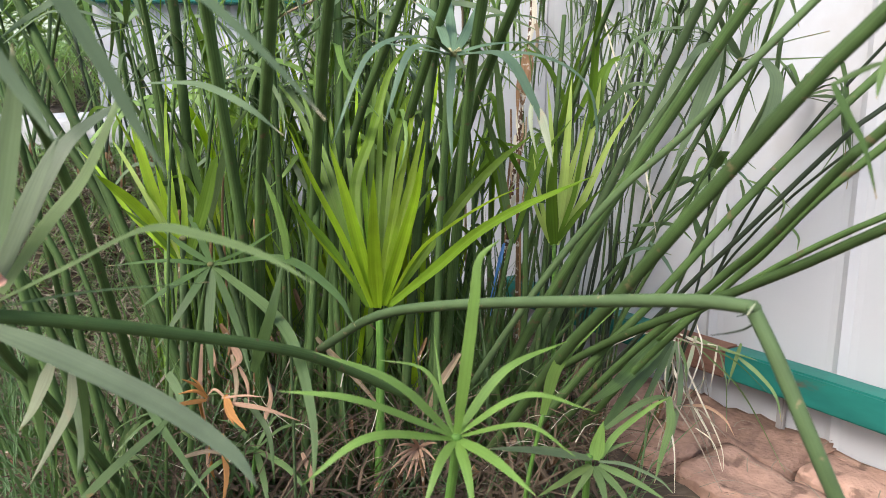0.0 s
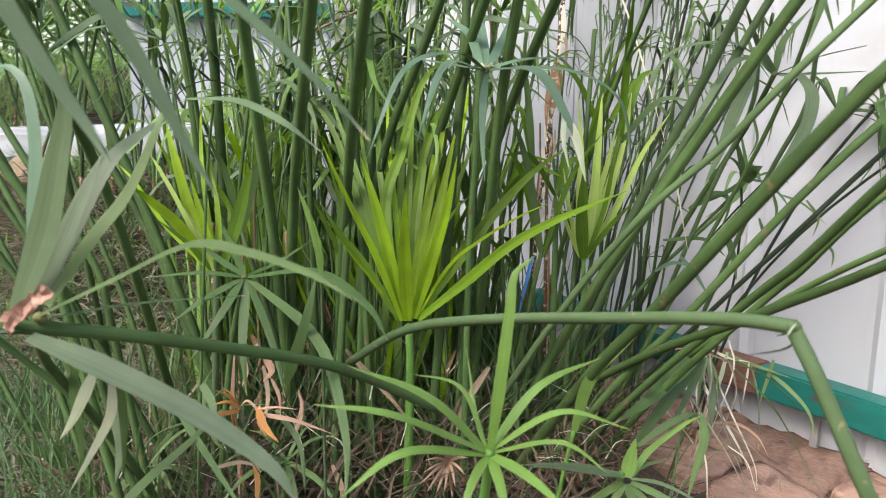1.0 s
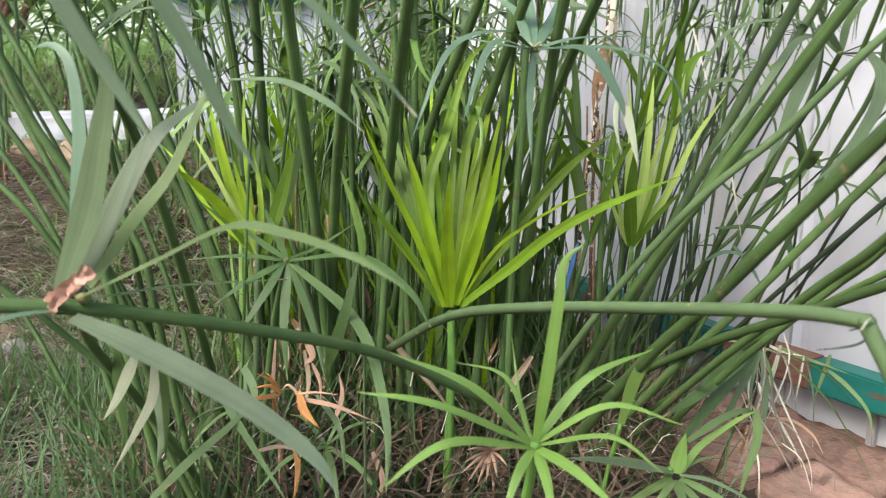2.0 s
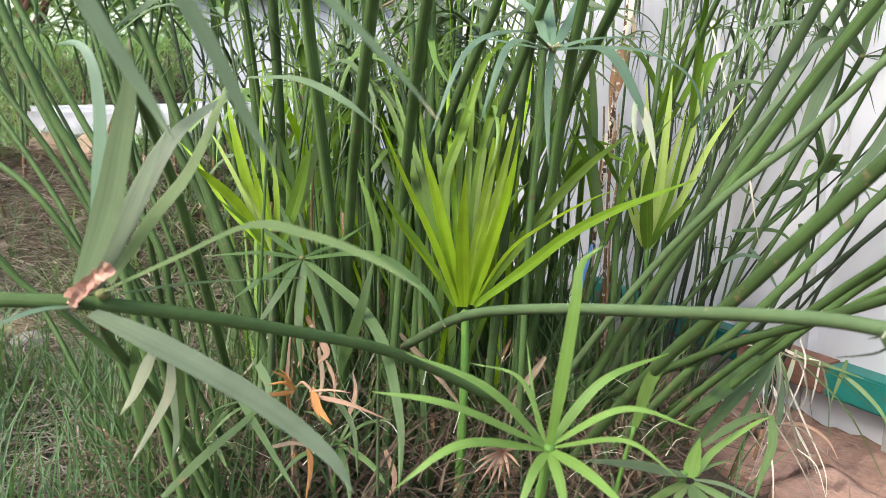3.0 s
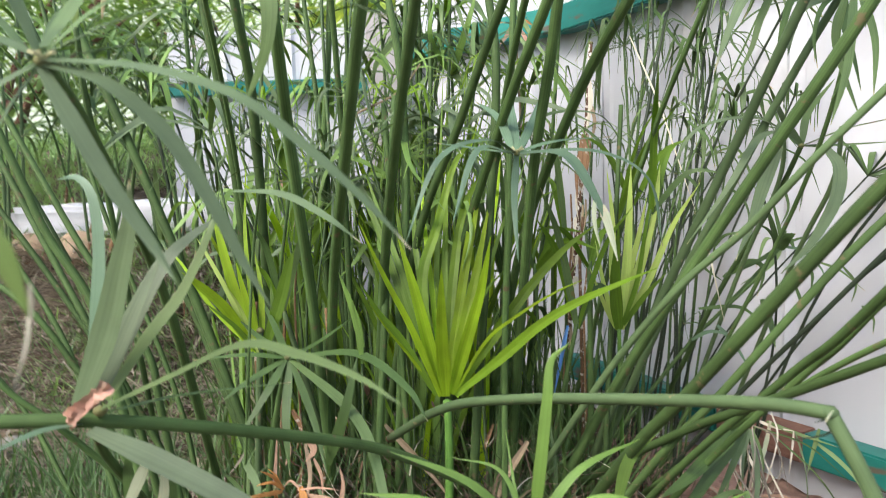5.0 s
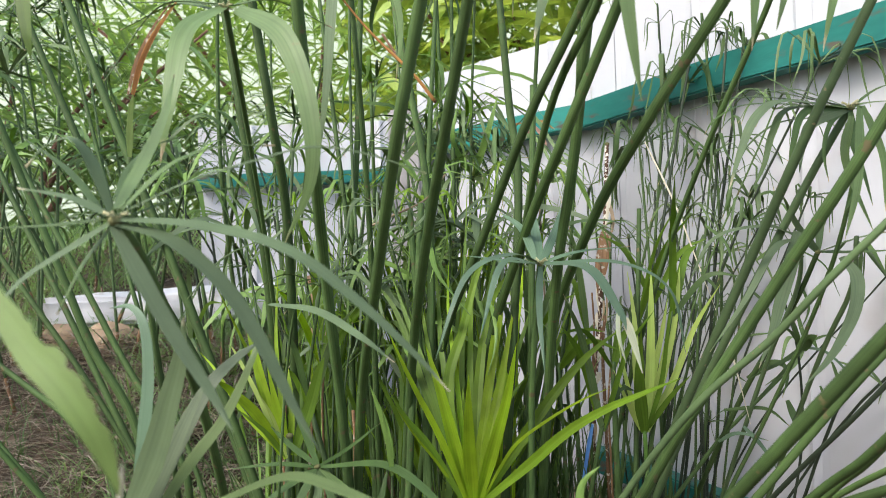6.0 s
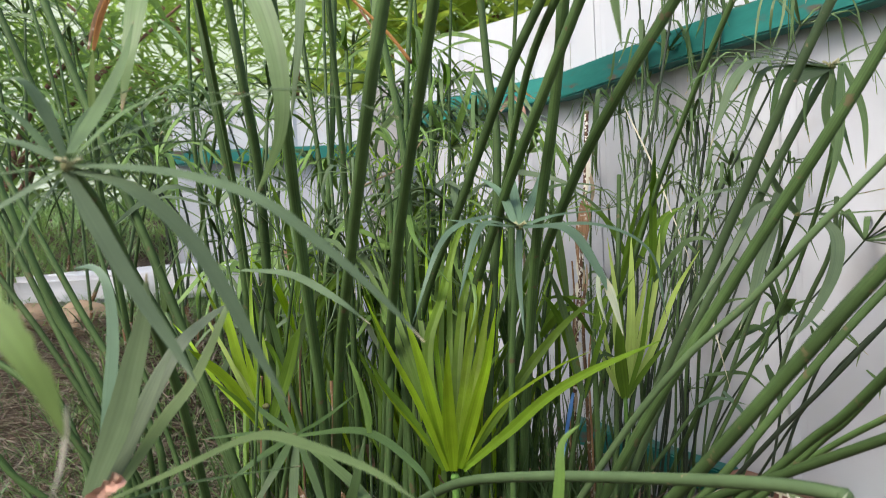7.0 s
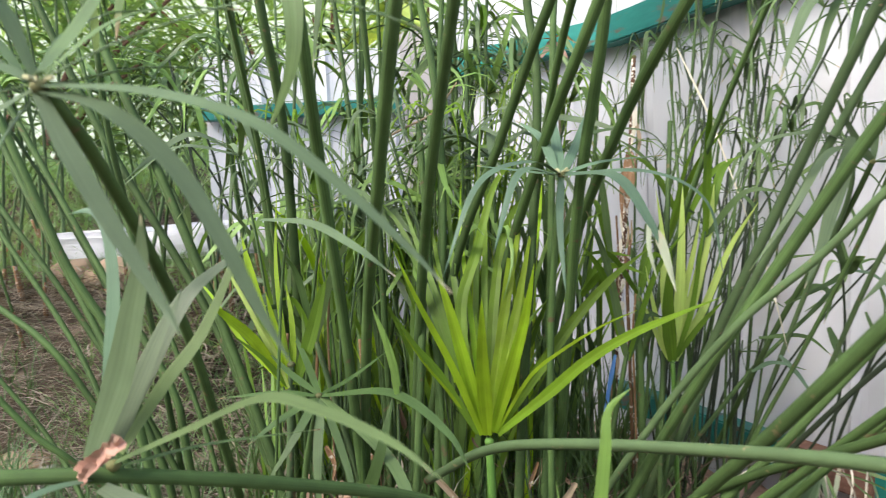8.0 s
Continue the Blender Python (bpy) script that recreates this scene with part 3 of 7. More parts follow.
leaf(s, [(0.023, 0.446, 0.229), (-0.028, 0.397, 0.254), (-0.065, 0.371, 0.237)], 0.0082, 'spring', 'up')
leaf(s, [(0.023, 0.447, 0.233), (0.005, 0.463, 0.270), (-0.031, 0.481, 0.273)], 0.0037, 'spring', 'up')
leaf(s, [(0.025, 0.447, 0.232), (0.058, 0.456, 0.274), (0.106, 0.491, 0.283)], 0.0075, 'spring', 'up')
leaf(s, [(0.026, 0.447, 0.232), (0.070, 0.435, 0.265), (0.116, 0.436, 0.253)], 0.0060, 'spring', 'up')
leaf(s, [(0.026, 0.447, 0.230), (0.069, 0.422, 0.250), (0.099, 0.411, 0.234)], 0.0045, 'spring', 'up')
leaf(s, [(0.026, 0.446, 0.229), (0.047, 0.408, 0.234), (0.070, 0.377, 0.227)], 0.0090, 'spring', 'up')
leaf(s, [(0.025, 0.446, 0.229), (0.031, 0.415, 0.222), (0.035, 0.392, 0.206)], 0.0075, 'spring', 'up')
leaf(s, [(0.024, 0.446, 0.229), (0.013, 0.414, 0.226), (0.003, 0.390, 0.206)], 0.0067, 'spring', 'up')
leaf(s, [(0.023, 0.446, 0.231), (0.016, 0.479, 0.243), (0.009, 0.516, 0.281)], 0.0030, 'spring', 'up')
s = stalk([(-0.200, 0.640, 0.308), (-0.219, 0.646, 0.233), (-0.235, 0.640, 0.094)], 0.00350, 'stem', 0.75, 'dark green sedge umbel with narrow leaves')
umbel_hub(s, (-0.200, 0.640, 0.308), 0.0035, 'hub')
leaf(s, [(-0.197, 0.640, 0.307), (-0.120, 0.577, 0.268), (-0.087, 0.518, 0.214), (-0.082, 0.489, 0.163)], 0.0105, 'leaf', 'up')
leaf(s, [(-0.198, 0.640, 0.306), (-0.192, 0.601, 0.259), (-0.185, 0.583, 0.213)], 0.0090, 'leafdk', 'up')
leaf(s, [(-0.202, 0.639, 0.306), (-0.213, 0.603, 0.279), (-0.236, 0.585, 0.242)], 0.0090, 'leafdk', 'up')
leaf(s, [(-0.202, 0.640, 0.307), (-0.232, 0.615, 0.291), (-0.253, 0.600, 0.276)], 0.0090, 'leafdk', 'up')
leaf(s, [(-0.203, 0.640, 0.308), (-0.236, 0.629, 0.314), (-0.288, 0.625, 0.310)], 0.0070, 'leafdk', 'up')
leaf(s, [(-0.197, 0.640, 0.308), (-0.121, 0.587, 0.325), (-0.073, 0.555, 0.304), (-0.054, 0.542, 0.278)], 0.0100, 'leafdk', 'up')
leaf(s, [(-0.198, 0.640, 0.309), (-0.181, 0.683, 0.313), (-0.151, 0.729, 0.331)], 0.0060, 'leafdk', 'up')
leaf(s, [(-0.202, 0.640, 0.310), (-0.243, 0.680, 0.321), (-0.278, 0.721, 0.331)], 0.0070, 'leafdk', 'up')
leaf(s, [(-0.200, 0.640, 0.310), (-0.233, 0.703, 0.329), (-0.272, 0.766, 0.356)], 0.0070, 'leafdk', 'up')
leaf(s, [(-0.151, 0.587, 0.223), (-0.132, 0.577, 0.273), (-0.119, 0.587, 0.325)], 0.0110, 'leafdk', 'cam')
leaf(s, [(-0.197, 0.640, 0.306), (-0.164, 0.593, 0.262), (-0.146, 0.566, 0.221)], 0.0070, 'leafdk', 'up')
s = stalk([(0.026, 0.682, 0.500), (0.019, 0.702, 0.431), (0.012, 0.726, 0.324), (0.008, 0.735, 0.118)], 0.00400, 'stem', 0.75, 'bluish green sedge umbel with arching leaves')
umbel_hub(s, (0.026, 0.682, 0.500), 0.0040, 'hub', spikes=9)
leaf(s, [(0.024, 0.682, 0.501), (-0.002, 0.631, 0.511), (-0.043, 0.585, 0.493), (-0.070, 0.553, 0.423)], 0.0100, 'leafbl', 'up')
leaf(s, [(0.024, 0.682, 0.500), (-0.012, 0.650, 0.502), (-0.034, 0.598, 0.435)], 0.0100, 'leafbl', 'up')
leaf(s, [(0.026, 0.682, 0.499), (0.022, 0.645, 0.454), (0.024, 0.616, 0.400)], 0.0070, 'leafbl', 'cam')
leaf(s, [(0.028, 0.682, 0.500), (0.068, 0.634, 0.496), (0.091, 0.609, 0.459), (0.107, 0.604, 0.419)], 0.0130, 'leafbl', 'up')
leaf(s, [(0.028, 0.682, 0.501), (0.104, 0.677, 0.499), (0.152, 0.676, 0.470), (0.165, 0.677, 0.406)], 0.0080, 'leafbl', 'up')
leaf(s, [(0.022, 0.682, 0.502), (0.009, 0.717, 0.537), (-0.015, 0.759, 0.559)], 0.0090, 'leafbl', 'cam')
leaf(s, [(0.025, 0.682, 0.502), (0.023, 0.728, 0.538), (0.020, 0.785, 0.580)], 0.0110, 'leafbl', 'cam')
leaf(s, [(0.028, 0.683, 0.502), (0.043, 0.719, 0.532), (0.056, 0.765, 0.565)], 0.0090, 'leafbl', 'cam')
leaf(s, [(0.028, 0.682, 0.501), (0.064, 0.696, 0.511), (0.122, 0.721, 0.515)], 0.0070, 'leafbl', 'up')
leaf(s, [(0.022, 0.682, 0.500), (-0.018, 0.670, 0.506), (-0.050, 0.669, 0.511)], 0.0060, 'leafbl', 'up')
leaf(s, [(0.028, 0.682, 0.500), (0.055, 0.741, 0.540), (0.118, 0.776, 0.543), (0.147, 0.783, 0.508)], 0.0100, 'leafdk', 'up')
leaf(s, [(0.097, 0.608, 0.450), (0.102, 0.601, 0.431), (0.108, 0.592, 0.402)], 0.0080, 'wither', 'cam')
leaf(s, [(0.091, 0.609, 0.457), (0.089, 0.596, 0.436), (0.094, 0.592, 0.412)], 0.0040, 'wither', 'cam')
s = stalk([(0.333, 0.774, 0.502), (0.324, 0.806, 0.454), (0.308, 0.838, 0.402), (0.274, 0.901, 0.296)], 0.00350, 'stem', 0.75, 'green sedge umbel beside the white fence')
umbel_hub(s, (0.333, 0.774, 0.502), 0.0035, 'hub')
leaf(s, [(0.333, 0.774, 0.502), (0.358, 0.737, 0.516), (0.385, 0.699, 0.523)], 0.0090, 'leaf', 'up')
leaf(s, [(0.333, 0.774, 0.502), (0.368, 0.756, 0.501), (0.408, 0.738, 0.502)], 0.0080, 'leaf', 'up')
leaf(s, [(0.333, 0.774, 0.504), (0.307, 0.756, 0.529), (0.284, 0.740, 0.566)], 0.0090, 'leaf', 'cam')
leaf(s, [(0.333, 0.774, 0.504), (0.360, 0.822, 0.541), (0.401, 0.851, 0.581)], 0.0090, 'leaf', 'cam')
leaf(s, [(0.331, 0.774, 0.502), (0.329, 0.817, 0.522), (0.306, 0.858, 0.532)], 0.0070, 'leafdk', 'up')
leaf(s, [(0.333, 0.774, 0.502), (0.383, 0.838, 0.502), (0.409, 0.880, 0.501)], 0.0070, 'leafdk', 'up')
s = stalk([(0.393, 0.971, 0.375), (0.365, 0.964, 0.340), (0.297, 0.951, 0.279), (0.244, 0.939, 0.226)], 0.00300, 'stem', 0.75, 'small dark sedge umbel beside the white fence')
umbel_hub(s, (0.393, 0.971, 0.375), 0.0030, 'hub')
leaf(s, [(0.393, 0.971, 0.375), (0.378, 0.922, 0.393), (0.380, 0.900, 0.377)], 0.0140, 'leafdk', 'cam')
leaf(s, [(0.393, 0.971, 0.375), (0.360, 0.941, 0.387), (0.338, 0.914, 0.353)], 0.0070, 'leaf', 'up')
leaf(s, [(0.393, 0.971, 0.375), (0.353, 0.915, 0.353), (0.310, 0.889, 0.334)], 0.0080, 'leaf', 'up')
leaf(s, [(0.393, 0.971, 0.375), (0.425, 0.975, 0.385), (0.448, 0.974, 0.370)], 0.0050, 'leafdk', 'up')
leaf(s, [(0.393, 0.972, 0.378), (0.399, 1.007, 0.406), (0.399, 1.033, 0.445)], 0.0060, 'leafdk', 'up')
s = stalk([(-0.052, 0.723, 0.236), (-0.051, 0.717, 0.175), (-0.054, 0.703, 0.039)], 0.00550, 'stem_bright', 0.75, 'bright yellow-green young sedge shoot opening like a shuttlecock')
umbel_hub(s, (-0.052, 0.723, 0.236), 0.0055, 'stem_bright')
leaf(s, [(-0.059, 0.722, 0.243), (-0.086, 0.715, 0.316), (-0.114, 0.707, 0.378), (-0.137, 0.700, 0.435)], 0.0075, 'bright', 'cam')
leaf(s, [(-0.058, 0.724, 0.243), (-0.073, 0.726, 0.310), (-0.087, 0.728, 0.368), (-0.101, 0.730, 0.415)], 0.0146, 'bright', 'cam')
leaf(s, [(-0.053, 0.718, 0.244), (-0.054, 0.699, 0.317), (-0.051, 0.680, 0.389)], 0.0152, 'bright', 'cam')
leaf(s, [(-0.050, 0.724, 0.245), (-0.045, 0.743, 0.296), (-0.032, 0.762, 0.368), (-0.019, 0.781, 0.435), (-0.010, 0.800, 0.485)], 0.0104, 'bright', 'cam')
leaf(s, [(-0.048, 0.724, 0.245), (-0.033, 0.746, 0.315), (-0.018, 0.768, 0.377), (-0.001, 0.790, 0.456)], 0.0124, 'bright', 'cam')
leaf(s, [(-0.047, 0.720, 0.247), (-0.028, 0.713, 0.309), (-0.012, 0.707, 0.363), (-0.001, 0.700, 0.418)], 0.0138, 'bright', 'cam')
leaf(s, [(-0.045, 0.726, 0.244), (0.007, 0.731, 0.317), (0.041, 0.736, 0.361), (0.076, 0.740, 0.398), (0.113, 0.745, 0.426)], 0.0124, 'young', 'cam')
leaf(s, [(-0.043, 0.722, 0.247), (-0.010, 0.707, 0.305), (0.023, 0.691, 0.336), (0.060, 0.675, 0.362), (0.087, 0.660, 0.377)], 0.0033, 'bright', 'cam')
leaf(s, [(-0.043, 0.722, 0.244), (0.007, 0.706, 0.289), (0.045, 0.689, 0.326), (0.081, 0.673, 0.352), (0.115, 0.656, 0.371), (0.153, 0.640, 0.390)], 0.0111, 'young', 'cam')
leaf(s, [(-0.063, 0.722, 0.244), (-0.097, 0.711, 0.307), (-0.119, 0.701, 0.339), (-0.136, 0.690, 0.372)], 0.0080, 'brightdk', 'cam')
leaf(s, [(-0.061, 0.724, 0.244), (-0.090, 0.713, 0.290), (-0.112, 0.701, 0.323), (-0.129, 0.690, 0.355)], 0.0029, 'bright', 'cam')
leaf(s, [(-0.064, 0.735, 0.254), (-0.081, 0.769, 0.358), (-0.064, 0.802, 0.424), (-0.042, 0.836, 0.499), (-0.008, 0.870, 0.534)], 0.0129, 'young', 'cam')
leaf(s, [(-0.052, 0.740, 0.259), (-0.046, 0.793, 0.369), (-0.029, 0.847, 0.455), (0.020, 0.900, 0.513)], 0.0116, 'young', 'cam')
leaf(s, [(-0.068, 0.740, 0.259), (-0.097, 0.787, 0.356), (-0.116, 0.833, 0.436), (-0.136, 0.880, 0.522)], 0.0060, 'young', 'cam')
leaf(s, [(-0.060, 0.745, 0.258), (-0.072, 0.783, 0.363), (-0.083, 0.822, 0.442), (-0.084, 0.860, 0.504)], 0.0060, 'bright', 'cam')
leaf(s, [(-0.071, 0.740, 0.265), (-0.104, 0.773, 0.370), (-0.133, 0.807, 0.439), (-0.156, 0.840, 0.493)], 0.0071, 'brightdk', 'cam')
leaf(s, [(-0.075, 0.750, 0.263), (-0.119, 0.787, 0.381), (-0.150, 0.823, 0.448), (-0.187, 0.860, 0.488)], 0.0086, 'brightdk', 'cam')
leaf(s, [(-0.043, 0.740, 0.266), (-0.014, 0.780, 0.370), (0.004, 0.820, 0.449), (0.011, 0.860, 0.500)], 0.0086, 'bright', 'cam')
leaf(s, [(-0.051, 0.750, 0.263), (-0.033, 0.783, 0.376), (-0.022, 0.817, 0.442), (-0.007, 0.850, 0.493)], 0.0092, 'bright', 'cam')
leaf(s, [(-0.056, 0.750, 0.263), (-0.057, 0.790, 0.356), (-0.056, 0.830, 0.436), (-0.055, 0.870, 0.495)], 0.0080, 'young', 'cam')
leaf(s, [(-0.062, 0.750, 0.263), (-0.089, 0.800, 0.380), (-0.098, 0.850, 0.455), (-0.109, 0.900, 0.530)], 0.0068, 'brightdk', 'cam')
leaf(s, [(-0.043, 0.730, 0.268), (-0.023, 0.747, 0.326), (-0.006, 0.763, 0.354), (0.013, 0.780, 0.372)], 0.0049, 'brightdk', 'cam')
leaf(s, [(-0.052, 0.735, 0.264), (-0.057, 0.740, 0.314), (-0.062, 0.745, 0.344), (-0.063, 0.750, 0.364)], 0.0054, 'young', 'cam')
s = stalk([(-0.254, 0.720, 0.318), (-0.261, 0.726, 0.244), (-0.269, 0.719, 0.090)], 0.00450, 'stem_pale', 0.75, 'yellow-green young sedge shoot among dark stalks')
umbel_hub(s, (-0.254, 0.720, 0.318), 0.0045, 'hub')
leaf(s, [(-0.258, 0.720, 0.293), (-0.282, 0.727, 0.357), (-0.298, 0.733, 0.416), (-0.308, 0.740, 0.452)], 0.0130, 'bright', 'cam')
leaf(s, [(-0.262, 0.720, 0.296), (-0.287, 0.710, 0.344), (-0.312, 0.700, 0.373), (-0.324, 0.690, 0.387)], 0.0126, 'bright', 'cam')
leaf(s, [(-0.260, 0.720, 0.296), (-0.290, 0.723, 0.362), (-0.312, 0.727, 0.402), (-0.323, 0.730, 0.419)], 0.0053, 'yellow', 'cam')
leaf(s, [(-0.255, 0.720, 0.297), (-0.268, 0.720, 0.352), (-0.277, 0.720, 0.394)], 0.0093, 'bright', 'cam')
leaf(s, [(-0.253, 0.720, 0.297), (-0.256, 0.735, 0.356), (-0.266, 0.750, 0.401)], 0.0071, 'bright', 'cam')
leaf(s, [(-0.250, 0.720, 0.297), (-0.228, 0.717, 0.356), (-0.217, 0.713, 0.389), (-0.209, 0.710, 0.406)], 0.0144, 'brightdk', 'cam')
leaf(s, [(-0.259, 0.730, 0.294), (-0.274, 0.753, 0.353), (-0.286, 0.777, 0.421), (-0.289, 0.800, 0.500)], 0.0063, 'bright', 'cam')
leaf(s, [(-0.259, 0.720, 0.295), (-0.279, 0.710, 0.326), (-0.307, 0.700, 0.354)], 0.0057, 'brightdk', 'cam')
leaf(s, [(-0.266, 0.730, 0.294), (-0.316, 0.740, 0.342), (-0.350, 0.750, 0.387), (-0.373, 0.760, 0.407)], 0.0048, 'bright', 'cam')
leaf(s, [(-0.257, 0.730, 0.291), (-0.248, 0.745, 0.330), (-0.253, 0.760, 0.365)], 0.0084, 'brightdk', 'cam')
leaf(s, [(-0.256, 0.715, 0.295), (-0.266, 0.702, 0.342), (-0.278, 0.690, 0.373)], 0.0040, 'yellow', 'cam')
s = stalk([(0.151, 0.841, 0.289), (0.157, 0.864, 0.184), (0.163, 0.876, 0.026)], 0.00350, 'stem_bright', 0.75, 'pale yellow-green young sedge shoot against the white fence')
umbel_hub(s, (0.151, 0.841, 0.289), 0.0035, 'stem_bright')
leaf(s, [(0.150, 0.838, 0.289), (0.143, 0.819, 0.351), (0.144, 0.800, 0.419)], 0.0158, 'brightdk', 'cam')
leaf(s, [(0.152, 0.842, 0.289), (0.161, 0.848, 0.361), (0.166, 0.854, 0.434), (0.169, 0.860, 0.486)], 0.0117, 'yellow', 'cam')
leaf(s, [(0.154, 0.842, 0.289), (0.180, 0.850, 0.373), (0.197, 0.857, 0.439), (0.205, 0.865, 0.487)], 0.0124, 'yellow', 'cam')
leaf(s, [(0.154, 0.842, 0.289), (0.188, 0.851, 0.347), (0.220, 0.861, 0.414), (0.254, 0.870, 0.464)], 0.0090, 'yellow', 'cam')
leaf(s, [(0.153, 0.840, 0.290), (0.171, 0.833, 0.349), (0.180, 0.827, 0.415), (0.185, 0.820, 0.457)], 0.0060, 'brightdk', 'cam')
leaf(s, [(0.148, 0.842, 0.289), (0.133, 0.841, 0.344), (0.123, 0.840, 0.398)], 0.0061, 'yellow', 'cam')
leaf(s, [(0.146, 0.842, 0.291), (0.130, 0.836, 0.328), (0.115, 0.830, 0.366)], 0.0054, 'yellow', 'cam')
leaf(s, [(0.150, 0.845, 0.290), (0.146, 0.857, 0.360), (0.148, 0.868, 0.420), (0.143, 0.880, 0.484)], 0.0091, 'yellow', 'cam')
leaf(s, [(0.156, 0.842, 0.294), (0.181, 0.831, 0.333), (0.203, 0.820, 0.361)], 0.0067, 'brightdk', 'cam')
leaf(s, [(0.153, 0.850, 0.289), (0.167, 0.863, 0.352), (0.183, 0.877, 0.406), (0.194, 0.890, 0.447)], 0.0085, 'yellow', 'cam')
s = stalk([(-0.116, 0.590, 0.344), (-0.119, 0.599, 0.282), (-0.120, 0.597, 0.155)], 0.00150, 'stem_pale', 0.75, 'slender green shoot in front of the clump')
leaf(s, [(-0.115, 0.588, 0.330), (-0.122, 0.584, 0.365), (-0.132, 0.579, 0.398)], 0.0070, 'fresh', 'cam')
leaf(s, [(-0.115, 0.585, 0.316), (-0.118, 0.581, 0.348), (-0.122, 0.576, 0.380)], 0.0050, 'fresh', 'cam')
s = stalk([(-0.203, 0.591, 0.466), (-0.215, 0.604, 0.419), (-0.226, 0.610, 0.331)], 0.00150, 'stem', 0.75, 'arching sedge leaf with a bleached white tip')
leaf(s, [(-0.233, 0.610, 0.471), (-0.172, 0.553, 0.468), (-0.121, 0.493, 0.452), (-0.094, 0.492, 0.431)], 0.0100, 'pale', 'up')
s = stalk([(-0.484, 0.580, 0.337), (-0.448, 0.590, 0.288), (-0.422, 0.600, 0.261), (-0.401, 0.620, 0.225), (-0.378, 0.640, 0.187), (-0.352, 0.680, 0.114)], 0.00370, 'stem', 0.75, 'dark green upright sedge stalk in the dense clump', grow=0.35)
s = stalk([(-0.550, 0.689, 0.502), (-0.463, 0.664, 0.406), (-0.387, 0.648, 0.305), (-0.355, 0.649, 0.247)], 0.00360, 'stem', 0.75, 'dark green upright sedge stalk in the dense clump', grow=0.35)
s = stalk([(-0.406, 0.550, 0.518), (-0.375, 0.551, 0.440), (-0.339, 0.552, 0.375), (-0.319, 0.552, 0.283)], 0.00430, 'stem', 0.75, 'dark green upright sedge stalk in the dense clump', grow=0.35)
s = stalk([(-0.446, 0.647, 0.499), (-0.393, 0.629, 0.420), (-0.327, 0.612, 0.324), (-0.314, 0.612, 0.249)], 0.00390, 'stem', 0.75, 'dark green upright sedge stalk in the dense clump', grow=0.35)
s = stalk([(-0.468, 0.563, 0.421), (-0.397, 0.548, 0.378), (-0.361, 0.550, 0.328), (-0.334, 0.551, 0.274)], 0.00330, 'stem', 0.75, 'dark green upright sedge stalk in the dense clump', grow=0.35)
s = stalk([(-0.550, 0.691, 0.585), (-0.413, 0.628, 0.390), (-0.347, 0.613, 0.270), (-0.328, 0.619, 0.179)], 0.00390, 'stem', 0.75, 'dark green upright sedge stalk in the dense clump', grow=0.35)
s = stalk([(-0.626, 0.768, 0.489), (-0.480, 0.712, 0.326), (-0.417, 0.675, 0.201)], 0.00360, 'stem', 0.75, 'dark green upright sedge stalk in the dense clump', grow=0.35)
s = stalk([(-0.539, 0.851, 0.621), (-0.470, 0.798, 0.459), (-0.369, 0.749, 0.245), (-0.333, 0.727, 0.106)], 0.00330, 'stem', 0.75, 'dark green upright sedge stalk in the dense clump', grow=0.35)
s = stalk([(-0.699, 0.828, 0.302), (-0.609, 0.819, 0.203), (-0.537, 0.789, 0.111)], 0.00360, 'stem', 0.75, 'dark green upright sedge stalk in the dense clump', grow=0.35)
s = stalk([(-0.266, 1.039, 0.654), (-0.224, 0.950, 0.426), (-0.199, 0.899, 0.242), (-0.184, 0.856, 0.055)], 0.00450, 'stem', 0.75, 'dark green upright sedge stalk in the dense clump', grow=0.35)
s = stalk([(-0.090, 1.057, 0.655), (-0.089, 0.984, 0.426), (-0.095, 0.910, 0.243), (-0.103, 0.864, 0.056)], 0.00410, 'stem', 0.75, 'dark green upright sedge stalk in the dense clump', grow=0.35)
s = stalk([(0.018, 0.867, 0.397), (0.012, 0.842, 0.262), (0.002, 0.817, 0.127)], 0.00575, 'stem', 0.75, 'dark green upright sedge stalk in the dense clump', grow=0.35)
s = stalk([(-0.132, 0.771, 0.234), (-0.136, 0.757, 0.158), (-0.140, 0.740, 0.069)], 0.00535, 'stem', 0.75, 'dark green upright sedge stalk in the dense clump', grow=0.35)
s = stalk([(-0.109, 0.793, 0.229), (-0.104, 0.779, 0.151), (-0.098, 0.763, 0.060)], 0.00490, 'stem', 0.75, 'dark green upright sedge stalk in the dense clump', grow=0.35)
s = stalk([(0.139, 0.848, 0.223), (0.134, 0.836, 0.162), (0.132, 0.823, 0.088)], 0.00410, 'stem', 0.75, 'dark green upright sedge stalk in the dense clump', grow=0.35)
s = stalk([(-0.207, 0.183, 0.508), (-0.261, 0.208, 0.467), (-0.372, 0.278, 0.300)], 0.00300, 'stem_pale', 0.75, 'broad green sedge leaf with chewed edges and a dry tip', grounded=False)
leaf(s, [(-0.167, 0.170, 0.503), (-0.150, 0.165, 0.487), (-0.137, 0.162, 0.475), (-0.129, 0.162, 0.463), (-0.125, 0.165, 0.450), (-0.124, 0.168, 0.440)], 0.0125, 'lime', 'ragged')
leaf(s, [(-0.124, 0.170, 0.449), (-0.125, 0.170, 0.441), (-0.127, 0.170, 0.431), (-0.131, 0.169, 0.419)], 0.0014, 'bleached', 'cam')
s = stalk([(0.345, 0.715, 0.648), (0.312, 0.733, 0.582), (0.270, 0.771, 0.481), (0.199, 0.828, 0.304)], 0.00500, 'stem_pale', 0.75, 'pale green sedge umbel drooping over its leaning stalk')
